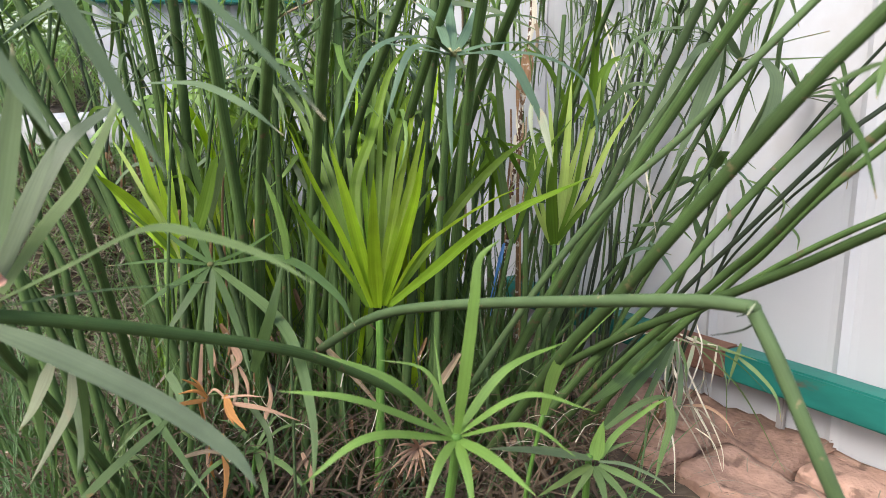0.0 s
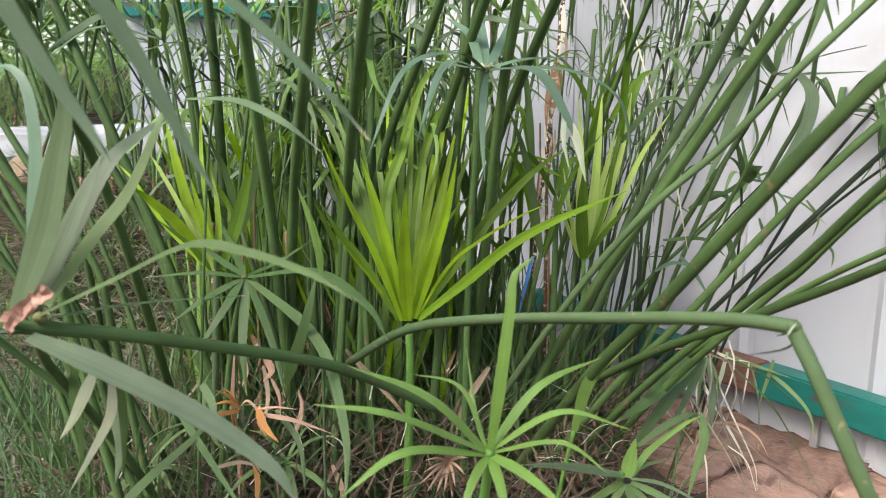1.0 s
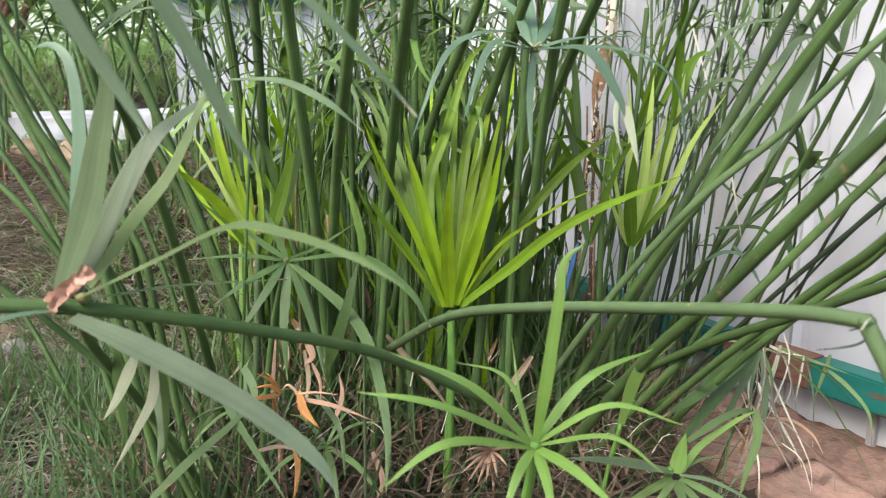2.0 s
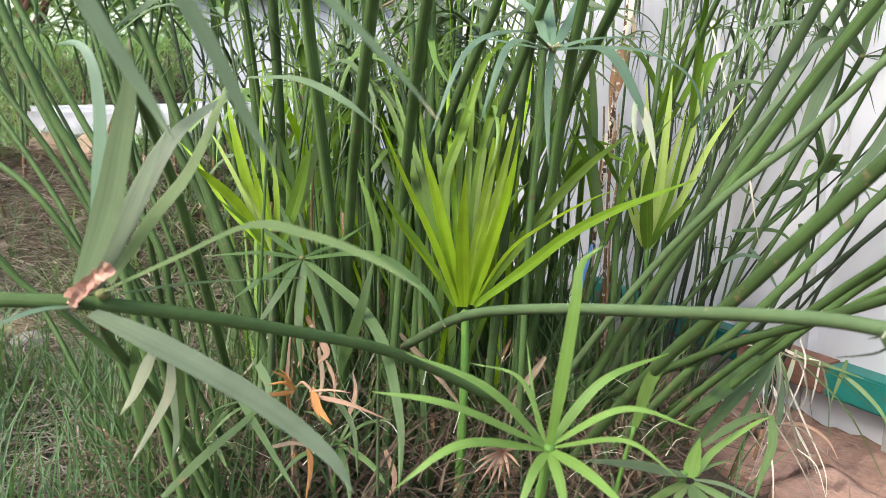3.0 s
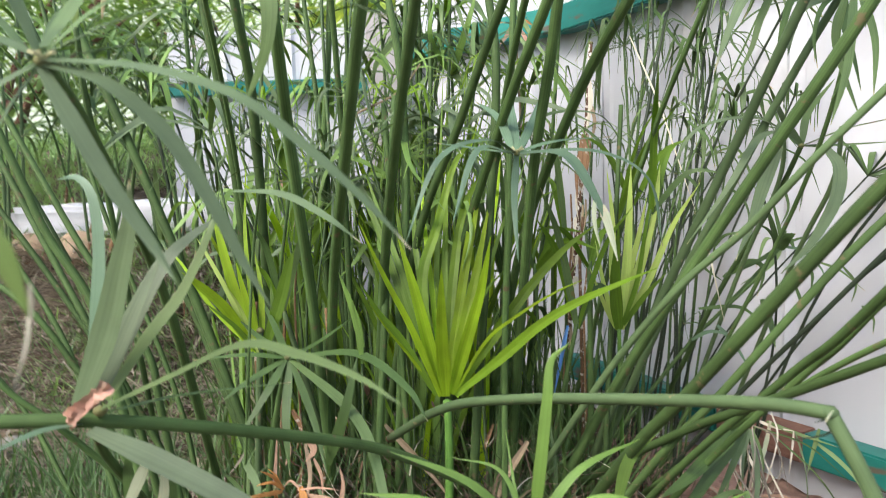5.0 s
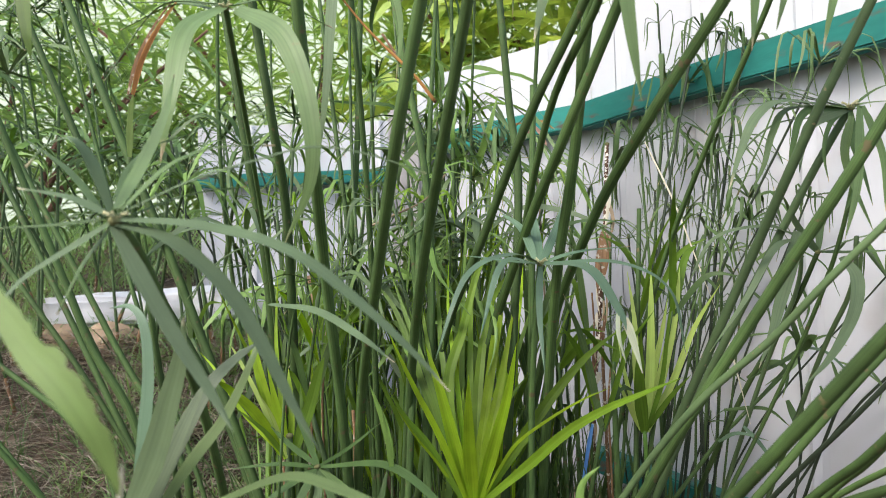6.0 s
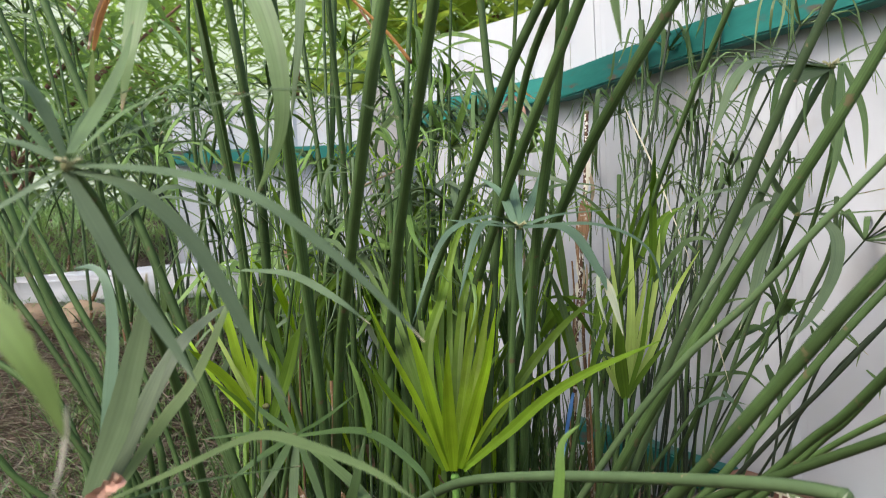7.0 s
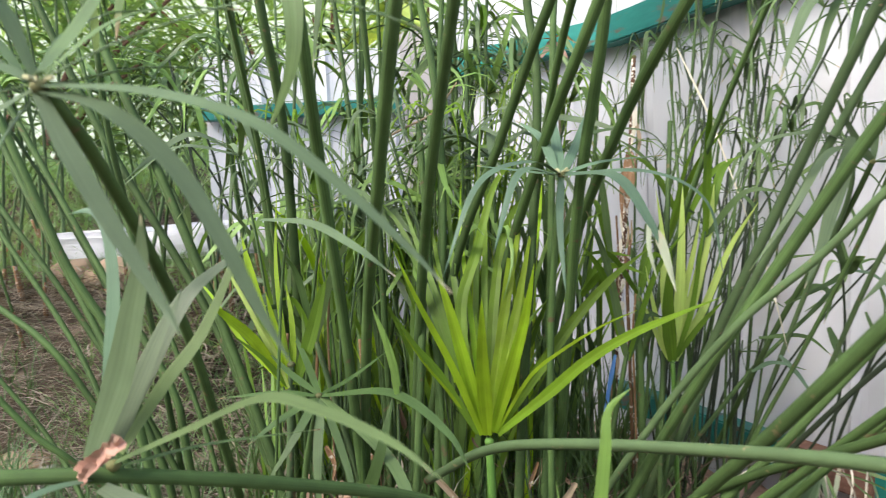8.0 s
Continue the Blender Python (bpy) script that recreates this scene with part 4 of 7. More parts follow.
umbel_hub(s, (0.345, 0.715, 0.648), 0.0050, 'hub', spikes=9)
leaf(s, [(0.345, 0.714, 0.648), (0.272, 0.693, 0.655), (0.239, 0.672, 0.637), (0.217, 0.651, 0.603), (0.198, 0.630, 0.563)], 0.0130, 'pale', 'up')
leaf(s, [(0.345, 0.714, 0.648), (0.281, 0.700, 0.648), (0.259, 0.687, 0.623), (0.244, 0.673, 0.588), (0.225, 0.660, 0.559)], 0.0083, 'leaf', 'up')
leaf(s, [(0.345, 0.714, 0.648), (0.296, 0.699, 0.644), (0.277, 0.685, 0.610), (0.266, 0.670, 0.570)], 0.0084, 'leafdk', 'cam')
leaf(s, [(0.345, 0.714, 0.648), (0.301, 0.696, 0.632), (0.283, 0.678, 0.607), (0.272, 0.660, 0.579)], 0.0112, 'pale', 'cam')
leaf(s, [(0.345, 0.714, 0.648), (0.272, 0.723, 0.665), (0.226, 0.731, 0.667), (0.189, 0.740, 0.658)], 0.0047, 'leafdk', 'up')
leaf(s, [(0.345, 0.714, 0.648), (0.282, 0.736, 0.673), (0.255, 0.758, 0.682), (0.221, 0.780, 0.681)], 0.0043, 'leafdk', 'up')
leaf(s, [(0.345, 0.714, 0.648), (0.300, 0.729, 0.669), (0.286, 0.745, 0.685), (0.275, 0.760, 0.698)], 0.0048, 'leafdk', 'up')
leaf(s, [(0.345, 0.714, 0.648), (0.354, 0.703, 0.642), (0.355, 0.691, 0.625), (0.349, 0.680, 0.605)], 0.0045, 'leafdk', 'up')
leaf(s, [(0.345, 0.714, 0.648), (0.338, 0.696, 0.610), (0.338, 0.678, 0.580), (0.337, 0.660, 0.545)], 0.0067, 'leafdk', 'cam')
leaf(s, [(0.345, 0.714, 0.648), (0.344, 0.698, 0.594), (0.331, 0.681, 0.562), (0.313, 0.665, 0.539)], 0.0073, 'leafdk', 'cam')
leaf(s, [(0.345, 0.714, 0.648), (0.362, 0.717, 0.653), (0.402, 0.720, 0.655)], 0.0058, 'leaf', 'up')
leaf(s, [(0.345, 0.714, 0.648), (0.383, 0.737, 0.671), (0.427, 0.760, 0.684)], 0.0036, 'leafdk', 'up')
leaf(s, [(0.345, 0.714, 0.648), (0.249, 0.706, 0.656), (0.209, 0.698, 0.642), (0.194, 0.690, 0.624)], 0.0040, 'leafdk', 'up')
leaf(s, [(0.345, 0.714, 0.648), (0.303, 0.716, 0.668), (0.287, 0.718, 0.671), (0.265, 0.720, 0.669)], 0.0052, 'pale', 'up')
leaf(s, [(0.345, 0.714, 0.648), (0.311, 0.710, 0.640), (0.271, 0.707, 0.635), (0.241, 0.704, 0.614), (0.225, 0.700, 0.586)], 0.0046, 'leafdk', 'up')
leaf(s, [(0.345, 0.714, 0.648), (0.321, 0.703, 0.632), (0.308, 0.691, 0.602), (0.307, 0.680, 0.570)], 0.0051, 'leafdk', 'cam')
s = stalk([(0.079, 0.470, 0.773), (0.077, 0.530, 0.719), (0.037, 0.648, 0.643), (0.004, 0.809, 0.485), (-0.019, 0.920, 0.252)], 0.00450, 'stem', 0.75, 'sedge umbel high above with leaves hanging down')
umbel_hub(s, (0.079, 0.470, 0.773), 0.0045, 'hub')
leaf(s, [(0.079, 0.470, 0.773), (0.076, 0.430, 0.704), (0.079, 0.421, 0.649), (0.084, 0.422, 0.606)], 0.0120, 'leaf', 'cam')
leaf(s, [(0.079, 0.470, 0.773), (0.043, 0.437, 0.732), (0.026, 0.426, 0.683), (0.017, 0.426, 0.649)], 0.0120, 'pale', 'cam')
leaf(s, [(0.079, 0.470, 0.773), (0.121, 0.453, 0.758), (0.152, 0.437, 0.710)], 0.0120, 'leaf', 'up')
leaf(s, [(0.079, 0.470, 0.773), (0.047, 0.467, 0.782), (-0.015, 0.462, 0.739)], 0.0120, 'leaf', 'up')
s = stalk([(0.249, 0.584, 0.811), (0.243, 0.625, 0.744), (0.212, 0.724, 0.632), (0.181, 0.844, 0.494), (0.144, 0.944, 0.307)], 0.00350, 'stem', 0.75, 'sedge umbel above the fence rail with hanging leaf tips')
umbel_hub(s, (0.249, 0.584, 0.811), 0.0035, 'hub')
leaf(s, [(0.249, 0.584, 0.811), (0.207, 0.551, 0.747), (0.193, 0.541, 0.666)], 0.0140, 'leaf', 'cam')
leaf(s, [(0.249, 0.584, 0.811), (0.230, 0.553, 0.737), (0.213, 0.543, 0.681)], 0.0100, 'leaf', 'cam')
leaf(s, [(0.249, 0.584, 0.811), (0.267, 0.557, 0.745), (0.249, 0.546, 0.663)], 0.0130, 'leaf', 'cam')
leaf(s, [(0.249, 0.584, 0.811), (0.286, 0.568, 0.791), (0.311, 0.551, 0.731)], 0.0120, 'leaf', 'up')
leaf(s, [(0.249, 0.584, 0.811), (0.201, 0.580, 0.817), (0.151, 0.576, 0.760)], 0.0120, 'leaf', 'up')
s = stalk([(0.335, 0.673, 0.642), (0.337, 0.702, 0.560), (0.331, 0.766, 0.454), (0.296, 0.843, 0.307), (0.237, 0.896, 0.146)], 0.00275, 'stem', 0.75, 'crossed narrow sedge leaves hanging by the fence')
leaf(s, [(0.335, 0.673, 0.642), (0.316, 0.641, 0.569), (0.298, 0.631, 0.514)], 0.0090, 'leaf', 'cam')
leaf(s, [(0.326, 0.671, 0.632), (0.316, 0.664, 0.588), (0.334, 0.655, 0.521)], 0.0090, 'leaf', 'cam')
leaf(s, [(0.338, 0.674, 0.642), (0.351, 0.667, 0.593), (0.347, 0.658, 0.539)], 0.0080, 'leaf', 'cam')
s = stalk([(0.144, 0.572, 0.150), (0.146, 0.586, 0.115), (0.151, 0.614, 0.041)], 0.00400, 'stem_bright', 0.75, 'low greyish green sedge umbel at the foot of the clump')
umbel_hub(s, (0.144, 0.572, 0.150), 0.0040, 'stem_bright')
leaf(s, [(0.146, 0.570, 0.150), (0.109, 0.547, 0.167), (0.078, 0.523, 0.182), (0.051, 0.500, 0.194)], 0.0106, 'pale', 'up')
leaf(s, [(0.158, 0.575, 0.175), (0.190, 0.597, 0.186), (0.218, 0.618, 0.186), (0.236, 0.640, 0.170)], 0.0065, 'leaf', 'cam')
leaf(s, [(0.146, 0.572, 0.147), (0.111, 0.558, 0.163), (0.082, 0.544, 0.171), (0.064, 0.530, 0.177)], 0.0085, 'leaf', 'up')
leaf(s, [(0.145, 0.570, 0.144), (0.119, 0.545, 0.143), (0.092, 0.520, 0.142)], 0.0075, 'lime', 'up')
leaf(s, [(0.147, 0.570, 0.142), (0.135, 0.550, 0.140), (0.120, 0.530, 0.131)], 0.0066, 'olive', 'up')
leaf(s, [(0.148, 0.570, 0.142), (0.151, 0.550, 0.135), (0.152, 0.530, 0.123)], 0.0080, 'leaf', 'up')
leaf(s, [(0.151, 0.570, 0.142), (0.166, 0.550, 0.131), (0.172, 0.530, 0.123)], 0.0071, 'leaf', 'up')
leaf(s, [(0.153, 0.570, 0.144), (0.179, 0.555, 0.137), (0.205, 0.540, 0.126)], 0.0080, 'leaf', 'up')
leaf(s, [(0.152, 0.570, 0.147), (0.175, 0.563, 0.147), (0.201, 0.557, 0.137), (0.212, 0.550, 0.128)], 0.0041, 'pale', 'up')
leaf(s, [(0.151, 0.575, 0.147), (0.171, 0.587, 0.152), (0.191, 0.600, 0.151)], 0.0038, 'leaf', 'up')
leaf(s, [(0.149, 0.570, 0.148), (0.152, 0.573, 0.164), (0.156, 0.575, 0.182)], 0.0138, 'fresh', 'cam')
leaf(s, [(0.155, 0.575, 0.147), (0.172, 0.590, 0.163), (0.205, 0.605, 0.181), (0.228, 0.620, 0.185)], 0.0063, 'fresh', 'up')
leaf(s, [(0.227, 0.620, 0.186), (0.228, 0.613, 0.162), (0.220, 0.607, 0.137), (0.212, 0.600, 0.109)], 0.0084, 'leaf', 'cam')
s = stalk([(0.106, 0.595, 0.179), (0.099, 0.606, 0.129), (0.092, 0.615, 0.067)], 0.00250, 'stem_bright', 0.75, 'broad green sedge leaf rising to a fold')
leaf(s, [(0.106, 0.595, 0.179), (0.116, 0.584, 0.230), (0.143, 0.582, 0.264), (0.169, 0.596, 0.279)], 0.0110, 'fresh', 'cam')
s = stalk([(-0.175, 0.667, 0.109), (-0.178, 0.662, 0.083), (-0.180, 0.653, 0.032)], 0.00250, 'stem_bright', 0.75, 'small thin-leaved sedge umbel low in the grass')
umbel_hub(s, (-0.175, 0.667, 0.109), 0.0025, 'stem_bright')
leaf(s, [(-0.175, 0.667, 0.109), (-0.145, 0.654, 0.138), (-0.114, 0.638, 0.152)], 0.0060, 'leaf', 'up')
leaf(s, [(-0.175, 0.667, 0.109), (-0.207, 0.648, 0.127), (-0.232, 0.635, 0.121)], 0.0060, 'leaf', 'up')
leaf(s, [(-0.175, 0.667, 0.109), (-0.201, 0.626, 0.115), (-0.226, 0.600, 0.093)], 0.0070, 'leaf', 'up')
leaf(s, [(-0.175, 0.667, 0.109), (-0.157, 0.625, 0.098), (-0.147, 0.602, 0.077)], 0.0070, 'leaf', 'up')
leaf(s, [(-0.175, 0.667, 0.109), (-0.135, 0.629, 0.109), (-0.110, 0.607, 0.093)], 0.0070, 'leaf', 'up')
leaf(s, [(-0.175, 0.667, 0.109), (-0.166, 0.691, 0.126), (-0.152, 0.714, 0.135)], 0.0040, 'leaf', 'up')
leaf(s, [(-0.175, 0.667, 0.109), (-0.202, 0.689, 0.126), (-0.225, 0.707, 0.123)], 0.0050, 'leaf', 'up')
s = stalk([(-0.207, 0.605, 0.191), (-0.223, 0.661, 0.132), (-0.220, 0.664, 0.081)], 0.00200, 'dryo', 0.75, 'dead orange sedge leaves curled at the foot of the clump')
umbel_hub(s, (-0.207, 0.605, 0.191), 0.0020, 'hub')
leaf(s, [(-0.199, 0.605, 0.191), (-0.205, 0.597, 0.206), (-0.215, 0.590, 0.215)], 0.0038, 'dryo', 'cam')
leaf(s, [(-0.199, 0.605, 0.191), (-0.207, 0.597, 0.201), (-0.219, 0.590, 0.201)], 0.0034, 'dryo', 'cam')
leaf(s, [(-0.200, 0.605, 0.190), (-0.205, 0.603, 0.205), (-0.211, 0.600, 0.213)], 0.0024, 'dryo', 'cam')
leaf(s, [(-0.200, 0.605, 0.189), (-0.214, 0.593, 0.191), (-0.235, 0.580, 0.192)], 0.0043, 'dryo', 'cam')
leaf(s, [(-0.180, 0.597, 0.197), (-0.171, 0.586, 0.183), (-0.156, 0.575, 0.173)], 0.0071, 'dryo', 'cam')
leaf(s, [(-0.180, 0.597, 0.197), (-0.176, 0.589, 0.184), (-0.168, 0.580, 0.176)], 0.0047, 'dryo', 'cam')
leaf(s, [(-0.183, 0.597, 0.194), (-0.161, 0.589, 0.200), (-0.140, 0.580, 0.202)], 0.0019, 'husk', 'cam')
leaf(s, [(-0.180, 0.597, 0.190), (-0.144, 0.586, 0.189), (-0.108, 0.575, 0.182)], 0.0042, 'husk', 'cam')
leaf(s, [(-0.202, 0.630, 0.235), (-0.198, 0.625, 0.219), (-0.201, 0.620, 0.207)], 0.0045, 'husk', 'cam')
leaf(s, [(-0.181, 0.630, 0.232), (-0.174, 0.625, 0.221), (-0.181, 0.620, 0.212)], 0.0075, 'husk', 'cam')
leaf(s, [(-0.173, 0.620, 0.215), (-0.165, 0.615, 0.200), (-0.163, 0.610, 0.183)], 0.0035, 'husk', 'cam')
leaf(s, [(-0.181, 0.600, 0.193), (-0.191, 0.603, 0.200), (-0.199, 0.605, 0.193)], 0.0024, 'husk', 'cam')
s = stalk([(-0.007, 0.620, 0.135), (-0.003, 0.640, 0.081), (-0.001, 0.650, 0.000)], 0.00180, 'deadst', 0.75, 'dead tan sedge umbel fanned out among the litter')
leaf(s, [(-0.007, 0.620, 0.135), (-0.018, 0.600, 0.141), (-0.029, 0.590, 0.139)], 0.0029, 'husk', 'cam')
leaf(s, [(-0.007, 0.620, 0.135), (-0.019, 0.600, 0.136), (-0.032, 0.590, 0.128)], 0.0029, 'husk', 'cam')
leaf(s, [(-0.007, 0.620, 0.135), (-0.016, 0.600, 0.132), (-0.026, 0.590, 0.120)], 0.0029, 'husk', 'cam')
leaf(s, [(-0.007, 0.620, 0.135), (-0.012, 0.600, 0.130), (-0.018, 0.590, 0.117)], 0.0029, 'husk', 'cam')
leaf(s, [(-0.007, 0.620, 0.135), (-0.008, 0.600, 0.132), (-0.010, 0.590, 0.120)], 0.0029, 'husk', 'cam')
leaf(s, [(-0.007, 0.620, 0.135), (-0.003, 0.600, 0.135), (-0.000, 0.590, 0.125)], 0.0029, 'husk', 'cam')
leaf(s, [(-0.007, 0.620, 0.135), (0.001, 0.600, 0.141), (0.009, 0.590, 0.137)], 0.0029, 'husk', 'cam')
leaf(s, [(-0.007, 0.620, 0.135), (-0.017, 0.600, 0.148), (-0.027, 0.590, 0.151)], 0.0029, 'husk', 'cam')
leaf(s, [(-0.007, 0.620, 0.135), (0.003, 0.600, 0.149), (0.011, 0.590, 0.154)], 0.0029, 'husk', 'cam')
leaf(s, [(-0.007, 0.620, 0.135), (-0.011, 0.600, 0.153), (-0.017, 0.590, 0.162)], 0.0029, 'husk', 'cam')
s = stalk([(0.164, 1.179, 0.693), (0.152, 1.153, 0.553), (0.137, 1.129, 0.422), (0.119, 1.101, 0.274), (0.110, 1.077, 0.143)], 0.00450, 'fleck', 0.75, 'dead brown sedge stalk in shredded papery sheaths')
umbel_hub(s, (0.164, 1.179, 0.693), 0.0045, 'hub')
leaf(s, [(0.148, 1.131, 0.543), (0.144, 1.113, 0.499), (0.136, 1.113, 0.447)], 0.0200, 'deadst', 'cam')
leaf(s, [(0.142, 1.127, 0.526), (0.132, 1.109, 0.482), (0.131, 1.101, 0.436)], 0.0090, 'deadst', 'cam')
leaf(s, [(0.159, 1.157, 0.630), (0.157, 1.139, 0.585), (0.147, 1.130, 0.536)], 0.0080, 'bleached', 'cam')
leaf(s, [(0.156, 1.153, 0.604), (0.162, 1.125, 0.559), (0.149, 1.116, 0.516)], 0.0060, 'dry', 'cam')
leaf(s, [(0.142, 1.121, 0.431), (0.140, 1.112, 0.414), (0.135, 1.109, 0.397)], 0.0040, 'dry', 'cam')
leaf(s, [(0.130, 1.117, 0.412), (0.128, 1.109, 0.398), (0.129, 1.106, 0.383)], 0.0050, 'bleached', 'cam')
leaf(s, [(0.136, 1.113, 0.390), (0.134, 1.105, 0.377), (0.130, 1.103, 0.364)], 0.0040, 'deadst', 'cam')
leaf(s, [(0.125, 1.109, 0.371), (0.122, 1.101, 0.354), (0.124, 1.098, 0.337)], 0.0050, 'dry', 'cam')
leaf(s, [(0.131, 1.106, 0.352), (0.129, 1.099, 0.343), (0.125, 1.097, 0.333)], 0.0070, 'bleached', 'cam')
leaf(s, [(0.123, 1.102, 0.334), (0.121, 1.095, 0.324), (0.121, 1.093, 0.313)], 0.0060, 'deadst', 'cam')
leaf(s, [(0.128, 1.100, 0.319), (0.126, 1.093, 0.310), (0.122, 1.091, 0.301)], 0.0080, 'bleached', 'cam')
leaf(s, [(0.118, 1.096, 0.302), (0.116, 1.089, 0.290), (0.116, 1.087, 0.278)], 0.0060, 'dry', 'cam')
leaf(s, [(0.122, 1.093, 0.283), (0.120, 1.086, 0.273), (0.117, 1.084, 0.263)], 0.0070, 'bleached', 'cam')
leaf(s, [(0.113, 1.089, 0.262), (0.111, 1.081, 0.250), (0.112, 1.079, 0.237)], 0.0060, 'deadst', 'cam')
leaf(s, [(0.118, 1.085, 0.241), (0.116, 1.077, 0.225), (0.112, 1.074, 0.208)], 0.0050, 'dry', 'cam')
leaf(s, [(0.133, 1.125, 0.457), (0.131, 1.115, 0.431), (0.134, 1.111, 0.406)], 0.0030, 'bleached', 'cam')
leaf(s, [(0.147, 1.123, 0.440), (0.145, 1.112, 0.410), (0.138, 1.106, 0.380)], 0.0030, 'dry', 'cam')
blade([(-0.376, 1.220, 0.485), (-0.364, 1.210, 0.437), (-0.377, 1.200, 0.393)], 0.0212, 'husk', 'pinkish dead sedge leaf caught deep between stalks')
blade([(-0.359, 1.220, 0.451), (-0.367, 1.210, 0.412), (-0.350, 1.200, 0.374)], 0.0116, 'husk', 'pinkish dead sedge leaf caught deep between stalks')
blade([(-0.386, 1.220, 0.392), (-0.368, 1.210, 0.373), (-0.374, 1.200, 0.349)], 0.0135, 'husk', 'pinkish dead sedge leaf caught deep between stalks')
blade([(0.188, 0.972, 0.663), (0.219, 0.948, 0.576), (0.242, 0.924, 0.491), (0.258, 0.903, 0.427)], 0.0021, 'bleached', 'bleached white straw caught among the stalks')
blade([(0.265, 0.889, 0.401), (0.268, 0.861, 0.356), (0.272, 0.830, 0.299)], 0.0021, 'bleached', 'bleached white straw caught among the stalks')
blade([(0.247, 0.786, 0.173), (0.262, 0.720, 0.144), (0.277, 0.676, 0.116), (0.288, 0.630, 0.083)], 0.0017, 'strawg', 'dry bent straw hanging over the bricks')
blade([(0.288, 0.791, 0.188), (0.278, 0.742, 0.148), (0.254, 0.696, 0.124), (0.215, 0.645, 0.083)], 0.0015, 'strawg', 'dry bent straw hanging over the bricks')
blade([(0.288, 0.791, 0.188), (0.310, 0.781, 0.180), (0.314, 0.767, 0.159)], 0.0012, 'strawg', 'dry bent straw hanging over the bricks')
blade([(0.239, 0.735, 0.118), (0.278, 0.701, 0.141), (0.299, 0.679, 0.127), (0.310, 0.678, 0.116)], 0.0013, 'strawg', 'dry bent straw hanging over the bricks')
blade([(0.288, 0.791, 0.187), (0.344, 0.771, 0.171), (0.384, 0.757, 0.135)], 0.0020, 'leaf', 'dry bent straw hanging over the bricks')
blade([(0.179, 0.780, 0.164), (0.230, 0.807, 0.186), (0.276, 0.830, 0.181)], 0.0022, 'strawg', 'dry bent straw hanging over the bricks')
blade([(0.255, 0.696, 0.124), (0.254, 0.672, 0.105), (0.248, 0.646, 0.072)], 0.0015, 'bleached', 'dry bent straw hanging over the bricks')
blade([(0.287, 0.790, 0.185), (0.270, 0.763, 0.152), (0.269, 0.738, 0.124)], 0.0018, 'bleached', 'dry bent straw hanging over the bricks')
blade([(0.285, 0.780, 0.186), (0.302, 0.742, 0.136), (0.315, 0.705, 0.096), (0.315, 0.691, 0.073)], 0.0017, 'bleached', 'dry bent straw hanging over the bricks')
blade([(0.287, 0.780, 0.186), (0.290, 0.729, 0.128), (0.303, 0.691, 0.078)], 0.0024, 'strawg', 'dry bent straw hanging over the bricks')
blade([(0.282, 0.779, 0.180), (0.278, 0.752, 0.144), (0.290, 0.726, 0.110), (0.311, 0.716, 0.102)], 0.0014, 'strawg', 'dry bent straw hanging over the bricks')
blade([(0.289, 0.781, 0.186), (0.291, 0.756, 0.162), (0.286, 0.740, 0.133)], 0.0033, 'leaf', 'dry bent straw hanging over the bricks')
blade([(0.220, 0.739, 0.148), (0.242, 0.706, 0.128), (0.258, 0.682, 0.101)], 0.0013, 'strawg', 'dry bent straw hanging over the bricks')
blade([(0.284, 0.697, 0.118), (0.299, 0.686, 0.107), (0.305, 0.671, 0.082)], 0.0011, 'bleached', 'dry bent straw hanging over the bricks')
s = stalk([(0.283, 0.771, 0.189), (0.282, 0.783, 0.145), (0.264, 0.805, 0.050)], 0.00150, 'stem', 0.75, 'limp green sedge leaf hanging over the bricks')
leaf(s, [(0.283, 0.771, 0.189), (0.278, 0.733, 0.152), (0.265, 0.706, 0.119), (0.254, 0.690, 0.090)], 0.0060, 'pale', 'cam')
leaf(s, [(0.283, 0.771, 0.189), (0.267, 0.745, 0.166), (0.261, 0.728, 0.128)], 0.0040, 'pale', 'cam')
s = stalk([(-0.081, 0.824, 0.612), (-0.109, 0.838, 0.583), (-0.152, 0.853, 0.566), (-0.183, 0.869, 0.555)], 0.00160, 'dry', 0.6, 'thin brown dead twig in the clump', grounded=False)
s = stalk([(-0.195, 0.696, 0.819), (-0.149, 0.701, 0.758), (-0.101, 0.696, 0.706), (-0.078, 0.698, 0.675)], 0.00210, 'dryo', 0.5, 'reddish dead sedge leaf hanging from above', grounded=False)
s = stalk([(0.233, 0.346, 0.503), (0.210, 0.374, 0.466), (0.180, 0.420, 0.405), (0.147, 0.507, 0.314), (0.111, 0.603, 0.217)], 0.00540, 'stem', 0.75, 'thick dark green sedge stalk leaning out over the bricks', grow=0.35)
leaf(s, [(0.212, 0.365, 0.461), (0.220, 0.363, 0.446), (0.230, 0.362, 0.429), (0.238, 0.360, 0.403)], 0.0044, 'leafdk', 'cam')
leaf(s, [(0.214, 0.370, 0.460), (0.230, 0.365, 0.469), (0.238, 0.360, 0.471)], 0.0029, 'leafdk', 'cam')
leaf(s, [(0.236, 0.360, 0.475), (0.231, 0.357, 0.463), (0.229, 0.355, 0.453)], 0.0040, 'leaf', 'cam')
s = stalk([(0.398, 0.609, 0.494), (0.303, 0.620, 0.392), (0.218, 0.672, 0.258), (0.164, 0.706, 0.177)], 0.00460, 'stem', 0.75, 'thick dark green sedge stalk leaning out over the bricks', grow=0.35)
